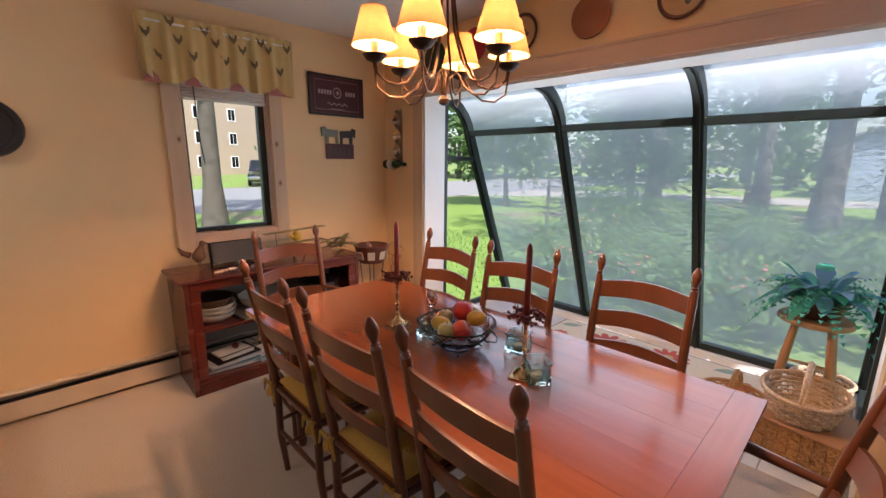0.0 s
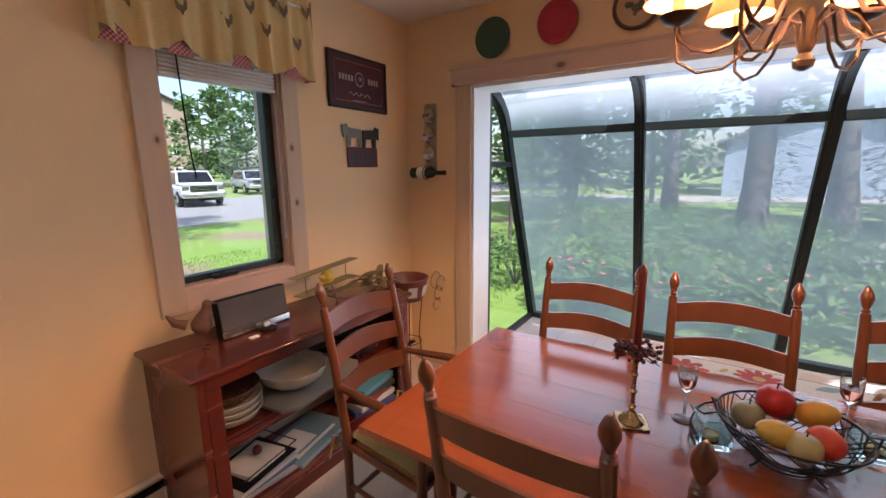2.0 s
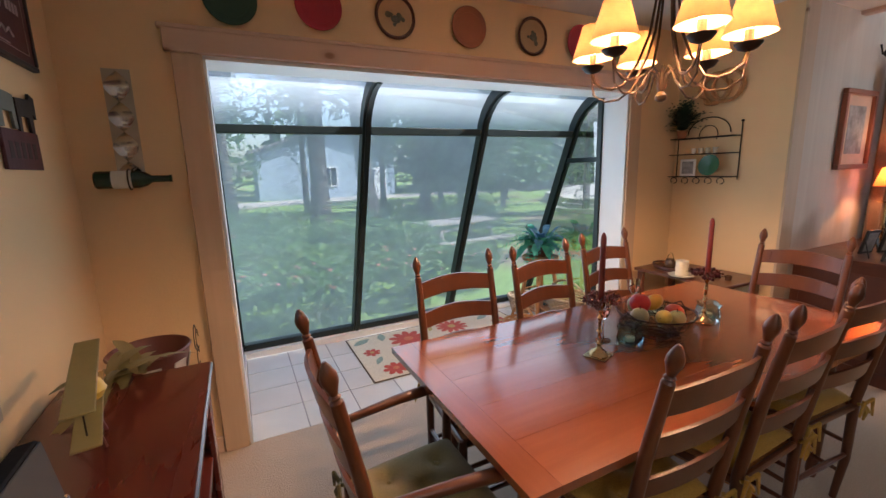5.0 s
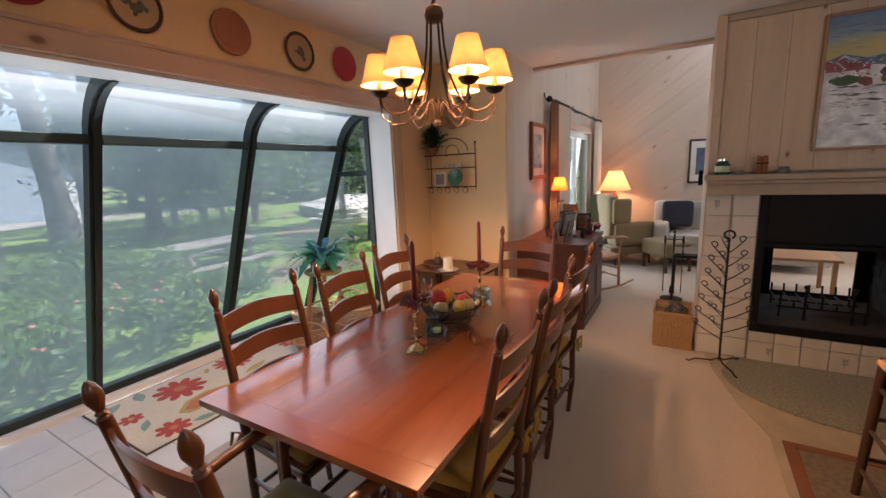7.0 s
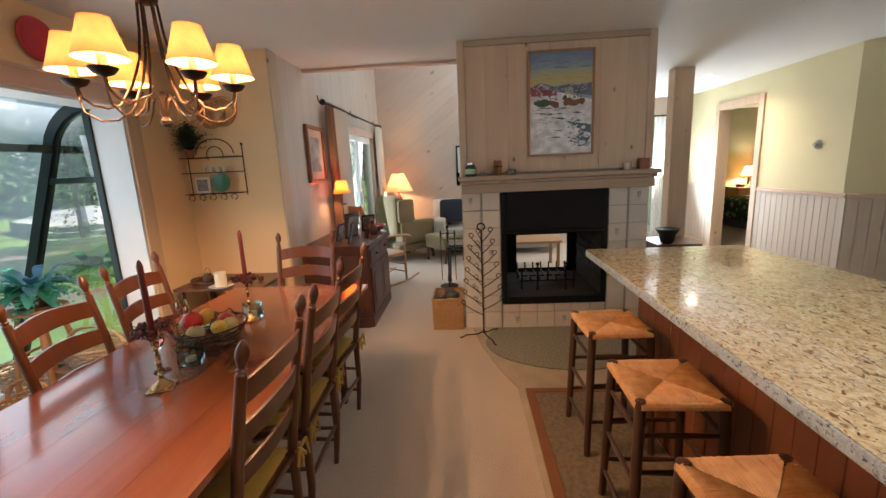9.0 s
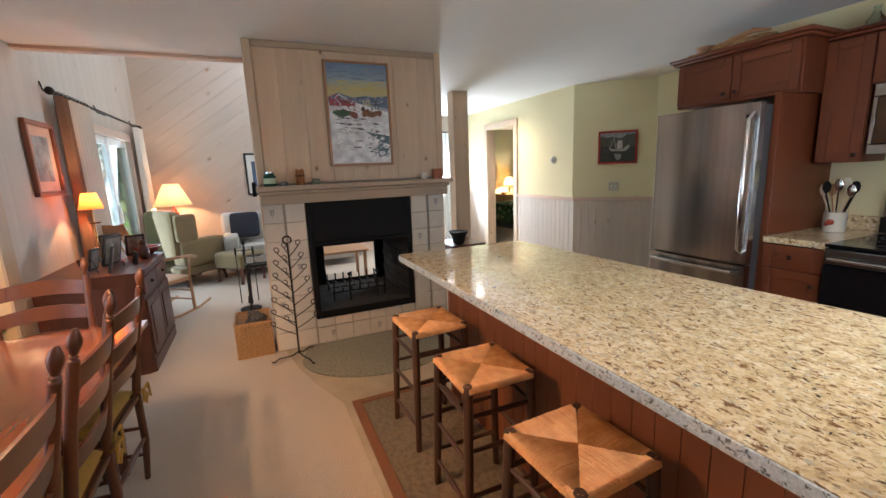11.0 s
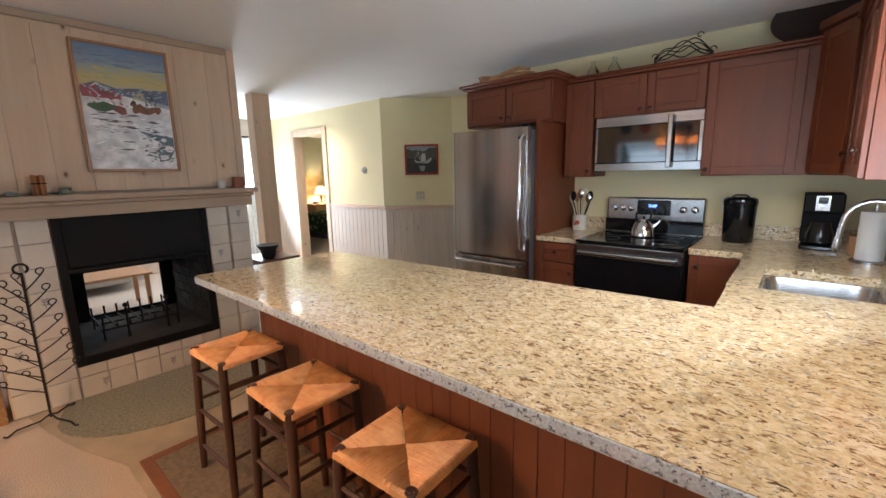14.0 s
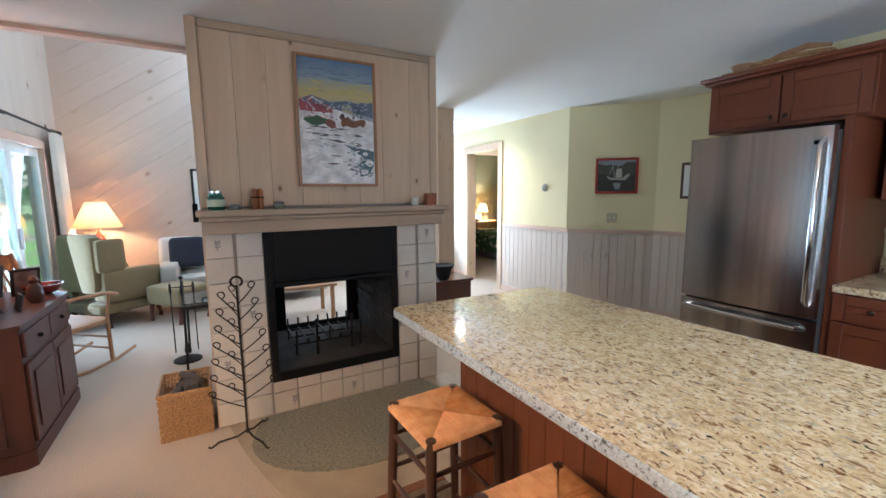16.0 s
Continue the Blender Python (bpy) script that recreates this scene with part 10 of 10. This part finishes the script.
w_ = part("far_trunks", gt, BARK, None)
tagged(w_, "trunks of the far woods", "woods", kind="stuff")


def house(name, x, y, w, d, h, rz, wallm, label, roofh=2.4, cols=4, rows_=2):
    """A gabled house; its front with the windows faces local -y."""
    t = thing(name, (x, y, GZ), label, "house", rz=rz)
    part("wall", G().box(-w / 2, -d / 2, 0, w / 2, d / 2, h).add([(-w / 2, -d / 2, h), (w / 2, -d / 2, h), (0, -d / 2, h + roofh), (-w / 2, d / 2, h), (w / 2, d / 2, h), (0, d / 2, h + roofh)], [(0, 1, 2), (5, 4, 3)]), wallm, t, smooth=False)
    for s in (-1, 1):
        a = math.atan2(roofh, w / 2)
        L = math.hypot(roofh, w / 2) + 0.5
        m = Matrix.Translation((0, 0, h + roofh)) @ Matrix.Rotation(s * a, 4, "Y")
        part("roof", G().box(0 if s > 0 else -L, -d / 2 - 0.4, 0.02, L if s > 0 else 0, d / 2 + 0.4, 0.18, m=m), ROOF, t)
    for i in range(cols):
        for j in range(rows_):
            cx, cz = -w / 2 + w * (i + 0.5) / cols, 1.5 + j * 2.7
            ww = part("window", G().box(cx - 0.5, -d / 2 - 0.05, cz - 0.7, cx + 0.5, -d / 2 - 0.005, cz + 0.7), WHITE, t)
            part("pane", G().box(cx - 0.40, -d / 2 - 0.07, cz - 0.60, cx - 0.03, -d / 2 - 0.052, cz + 0.60).box(cx + 0.03, -d / 2 - 0.07, cz - 0.60, cx + 0.40, -d / 2 - 0.052, cz + 0.60), BLACKG, ww)
    part("door", G().box(w / 2 - 1.6, -d / 2 - 0.06, 0, w / 2 - 0.7, -d / 2 - 0.01, 2.1), WHITE, t)


house("tan_house", -56, 14, 20, 10, 9.4, 105, SIDING_W, "three storey tan clapboard building across the road", 3.0, 5, 3)
house("grey_house", -38, 28.6, 6.5, 8, 4.4, 52, plain("slate_siding", (0.20, 0.225, 0.27), 0.75, var=0.05), "grey-blue gabled house with white trim beyond the road", 3.2, 2, 1)
house("pale_house", 6.8, 31.5, 9.5, 7, 3.2, 0, plain("pale_blue_siding", (0.34, 0.42, 0.50), 0.8, var=0.05), "pale blue-grey house behind the trees", 1.6, 1, 1)


def vehicle(x, y, rz, paint, label, long=5.4, pickup=True):
    t = thing("vehicle", (x, y, GZ + 0.02), label, "car", "parked cars along the road", rz)
    L = long / 2
    # front towards +x
    part("body", G().box(-L, -0.95, 0.50, L, 0.95, 1.02, 0.09), paint, t)
    part("bonnet", G().box(L - 1.5, -0.9, 1.021, L - 0.05, 0.9, 1.18, 0.07), paint, t)
    x0, x1 = (-0.9, 1.15) if pickup else (-L + 0.4, 1.0)
    vs = [(x0, -0.88, 1.021), (x1 + 0.3, -0.88, 1.021), (x1 + 0.3, 0.88, 1.021), (x0, 0.88, 1.021), (x0 + 0.2, -0.74, 1.75), (x1 - 0.45, -0.74, 1.75), (x1 - 0.45, 0.74, 1.75), (x0 + 0.2, 0.74, 1.75)]
    part("cab", G().add(vs, [(3, 2, 1, 0), (4, 5, 6, 7), (0, 1, 5, 4), (1, 2, 6, 5), (2, 3, 7, 6), (3, 0, 4, 7)]), paint, t, smooth=False)
    ws = [(x1 + 0.25, -0.80, 1.09), (x1 + 0.25, 0.80, 1.09), (x1 - 0.37, 0.68, 1.69), (x1 - 0.37, -0.68, 1.69)]
    part("windscreen", G().add([(a + 0.03, b, c + 0.01) for a, b, c in ws], [(0, 1, 2, 3)]), BLACKG, t, smooth=False)
    for s in (-1, 1):
        part("side_window", G().add([(x0 + 0.2, s * 0.875, 1.10), (x1 + 0.05, s * 0.875, 1.10), (x1 - 0.42, s * 0.765, 1.66), (x0 + 0.3, s * 0.765, 1.66)], [(0, 1, 2, 3)]), BLACKG, t, smooth=False)
        part("headlight", G().box(L - 0.02, s * 0.78 - 0.16, 0.82, L + 0.02, s * 0.78 + 0.16, 1.02, 0.02), CHROME, t)
        for xx in (-L + 0.95, L - 0.95):
            wl = part("wheel", G().lathe([(0.36, -0.11), (0.39, -0.08), (0.39, 0.08), (0.36, 0.11)], 22, Matrix.Translation((xx, s * 0.88, 0.39)) @ Matrix.Rotation(radians(90), 4, "X")), BLACKM, t)
            part("rim", G().lathe([(0.22, -0.005), (0.20, 0.01), (0.05, 0.015)], 16, Matrix.Translation((xx, s * 1.0, 0.39)) @ Matrix.Rotation(radians(-90 * s), 4, "X")), CHROME, wl)
    part("grille", G().box(L - 0.01, -0.60, 0.74, L + 0.03, 0.60, 1.04, 0.02), BLACKM, t)
    gl_ = G()
    for k in range(4):
        gl_.box(L + 0.03, -0.58, 0.78 + k * 0.07, L + 0.045, 0.58, 0.80 + k * 0.07)
    part("grille_bars", gl_, CHROME, t)
    part("bumper", G().box(L - 0.02, -0.97, 0.46, L + 0.14, 0.97, 0.68, 0.05), CHROME, t)
    part("underside", G().box(-L + 0.3, -0.8, 0.3, L - 0.3, 0.8, 0.499), BLACKM, t)


vehicle(-21.6, 8.9, -14, plain("white_car_paint", (0.62, 0.64, 0.66), 0.2, var=0.03), "white pickup truck parked facing the house")
vehicle(-28.0, 9.6, -20, plain("black_car_paint", (0.02, 0.022, 0.03), 0.15, var=0.03), "black pickup truck parked beyond the white one")
vehicle(-28.5, 16.8, -15, plain("silver_car_paint", (0.30, 0.33, 0.36), 0.2, var=0.03), "silver car parked across the road", 4.6, False)
vehicle(-31.0, 1.0, 75, plain("blue_car_paint", (0.03, 0.05, 0.10), 0.2, var=0.03), "dark blue car parked along the road", 4.6, False)
# picnic table
t = thing("picnic_table", (4.5, 5.0, GZ), "weathered grey picnic table with benches on the lawn", "picnic table", rz=8)
gw = wood("weathered_planks", (0.30, 0.27, 0.23), (0.19, 0.17, 0.15), 0, 0.8, 10)
for k in range(5):
    part("top_plank", G().box(-0.85, -0.36 + k * 0.145, 0.72, 0.85, -0.22 + k * 0.145, 0.755, 0.004), gw, t)
for s in (-1, 1):
    part("bench_plank", G().box(-0.85, s * 0.68 - 0.12, 0.42, 0.85, s * 0.68 + 0.12, 0.455, 0.004), gw, t)
    for sy in (-1, 1):
        part("leg", G().tube([(s * 0.6, sy * 0.58, 0), (s * 0.6, sy * 0.22, 0.72)], 0.04, 6), gw, t)
    part("cross_beam", G().box(s * 0.6 - 0.04, -0.78, 0.36, s * 0.6 + 0.04, 0.78, 0.419, 0.004), gw, t)
setting("patio", G().plate([(13.0, 11.2), (14.2, 9.6), (22, 9.0), (27, 15), (24, 21), (15.5, 15.5)], GZ, GZ + 0.45), plain("pale_paving", (0.52, 0.50, 0.46), 0.9, var=0.15, scale=3), "raised pale stone terrace in full sun")
t = thing("garden_steps", (13.55, 10.35, GZ), "three curved pale stone steps up to the terrace", "steps", rz=-135)
for k in range(3):
    r0, r1 = 1.75 - 0.42 * k, 0.02
    part("step", G().plate([(r0 * math.cos(radians(a)), r0 * 0.85 * math.sin(radians(a))) for a in range(-90, 91, 12)], 0.15 * k, 0.15 * (k + 1), Matrix.Rotation(radians(0), 4, "Z")), bpy.data.materials["pale_paving"], t)
# grass tufts near the house, where the small window looks
rnd = random.Random(17)
g = G()
for _ in range(9000):
    x, y = rnd.uniform(-7, -0.4), rnd.uniform(-2.5, 5.5)
    h_, a = rnd.uniform(0.03, 0.08), rnd.uniform(0, 6.28)
    dx_, dy_ = 0.008 * math.cos(a), 0.008 * math.sin(a)
    g.add([(x - dx_, y - dy_, GZ), (x + dx_, y + dy_, GZ), (x + rnd.uniform(-0.03, 0.03), y + rnd.uniform(-0.03, 0.03), GZ + h_)], [(0, 1, 2)])
o_ = part("grass", g, leafy("grass_blades", (0.09, 0.20, 0.03), (0.18, 0.30, 0.07), 0.6, 0.3), None, smooth=False)
tagged(o_, "tufts of mown green grass", "grass", kind="stuff")

def lawn_material():
    n = Nodes("lawn")
    v = n.coords(shift=False)
    a, b, c = n.noise(v, 0.35, 4), n.noise(v, 18, 4, 0.7), n.noise(v, 0.12, 2)
    col = n.ramp(b, [(0.3, (0.09, 0.16, 0.02)), (0.7, (0.20, 0.31, 0.05))])
    col = n.mix(n.ramp(a, [(0.52, (0, 0, 0)), (0.62, (1, 1, 1))]), col, (0.20, 0.15, 0.09))
    n.base(col)
    n.set(rough=0.9)
    n.bump(b, 0.6, 0.02)
    return n.m


bpy.data.objects["ground"].data.materials.clear()
bpy.data.objects["ground"].data.materials.append(lawn_material())


# ---- pieces of floors and walls ----
ft_mesh = {}
nx, ny = 10, 4
ax0, ax1, ay0, ay1 = 0.54, 3.26, 0.0, 1.16
sx_, sy_ = (ax1 - ax0) / 9, (ay1 - ay0) / 4
tm = G().box(-sx_ / 2 + 0.003, -sy_ / 2 + 0.003, -0.008, sx_ / 2 - 0.003, sy_ / 2 - 0.003, 0.0, 0.002).mesh("floor_tile")
tm.materials.append(FTILE)
for i in range(9):
    for j in range(4):
        part("tile", tm, None, bay_floor, at=Matrix.Translation((ax0 + sx_ * (i + 0.5), ay0 + sy_ * (j + 0.5), 0.001)))


def wainscot(name, a, b, label, z1=0.96, pitch=0.092):
    """Vertical boards, rail and base along a wall's face from a to b (the room on the right hand of the way)."""
    A, B = Vector((*a, 0)), Vector((*b, 0))
    L = (B - A).length
    m = Matrix.Translation(A) @ Matrix.Rotation(math.atan2(B.y - A.y, B.x - A.x), 4, "Z")
    w = tagged(new(name), label, kind="structure")
    w.matrix_basis = m
    n = max(1, round(L / pitch))
    p = L / n
    bm_ = G().box(0.0015, -0.012, 0.09, p - 0.0015, -0.0005, z1, 0.003).mesh("board")
    bm_.materials.append(WAINSCOT)
    for k in range(n):
        part("board", bm_, None, w, at=Matrix.Translation((p * k, 0, 0)))
    part("cap_rail", G().box(0, -0.030, z1 + 0.001, L, -0.0005, z1 + 0.022, 0.004).box(0, -0.018, z1 + 0.0225, L, -0.0005, z1 + 0.045, 0.004), PICKLED_X, w)
    part("base_board", G().box(0, -0.018, 0.001, L, -0.0005, 0.089, 0.004), PICKLED_X, w)


wainscot("wainscot", (8.0, -6.08), (dx1 + 0.101, -6.08), "whitewashed board wainscot in the hall")
wainscot("wainscot", (dx0 - 0.101, -6.08), (4.82, -6.08), "whitewashed board wainscot in the hall")
wainscot("wainscot", (4.82, -6.08), (4.15, -6.70), "whitewashed board wainscot on the angled wall")
wainscot("wainscot", (4.15, -6.70), (2.4, -7.014), "whitewashed board wainscot in the side passage")
sk = tagged(new("baseboard"), "pickled pine baseboards", kind="structure")
part("base_board", G().box(XE - 0.014, YN, 0.001, XE - 0.0005, -0.001, 0.09, 0.003), PICKLED_Y, sk)
part("base_board", G().box(3.411, -0.014, 0.001, XE - 0.015, -0.0005, 0.09, 0.003), PICKLED_X, sk)
part("base_board", G().box(0.06, -0.014, 0.001, 0.409, -0.0005, 0.09, 0.003), PICKLED_X, sk)
# thin corner boards
part("corner_trim", G().box(7.985, YN - 0.03, 0.0, 7.999, YN - 0.001, 4.19, 0.003), PICKLED, sk)
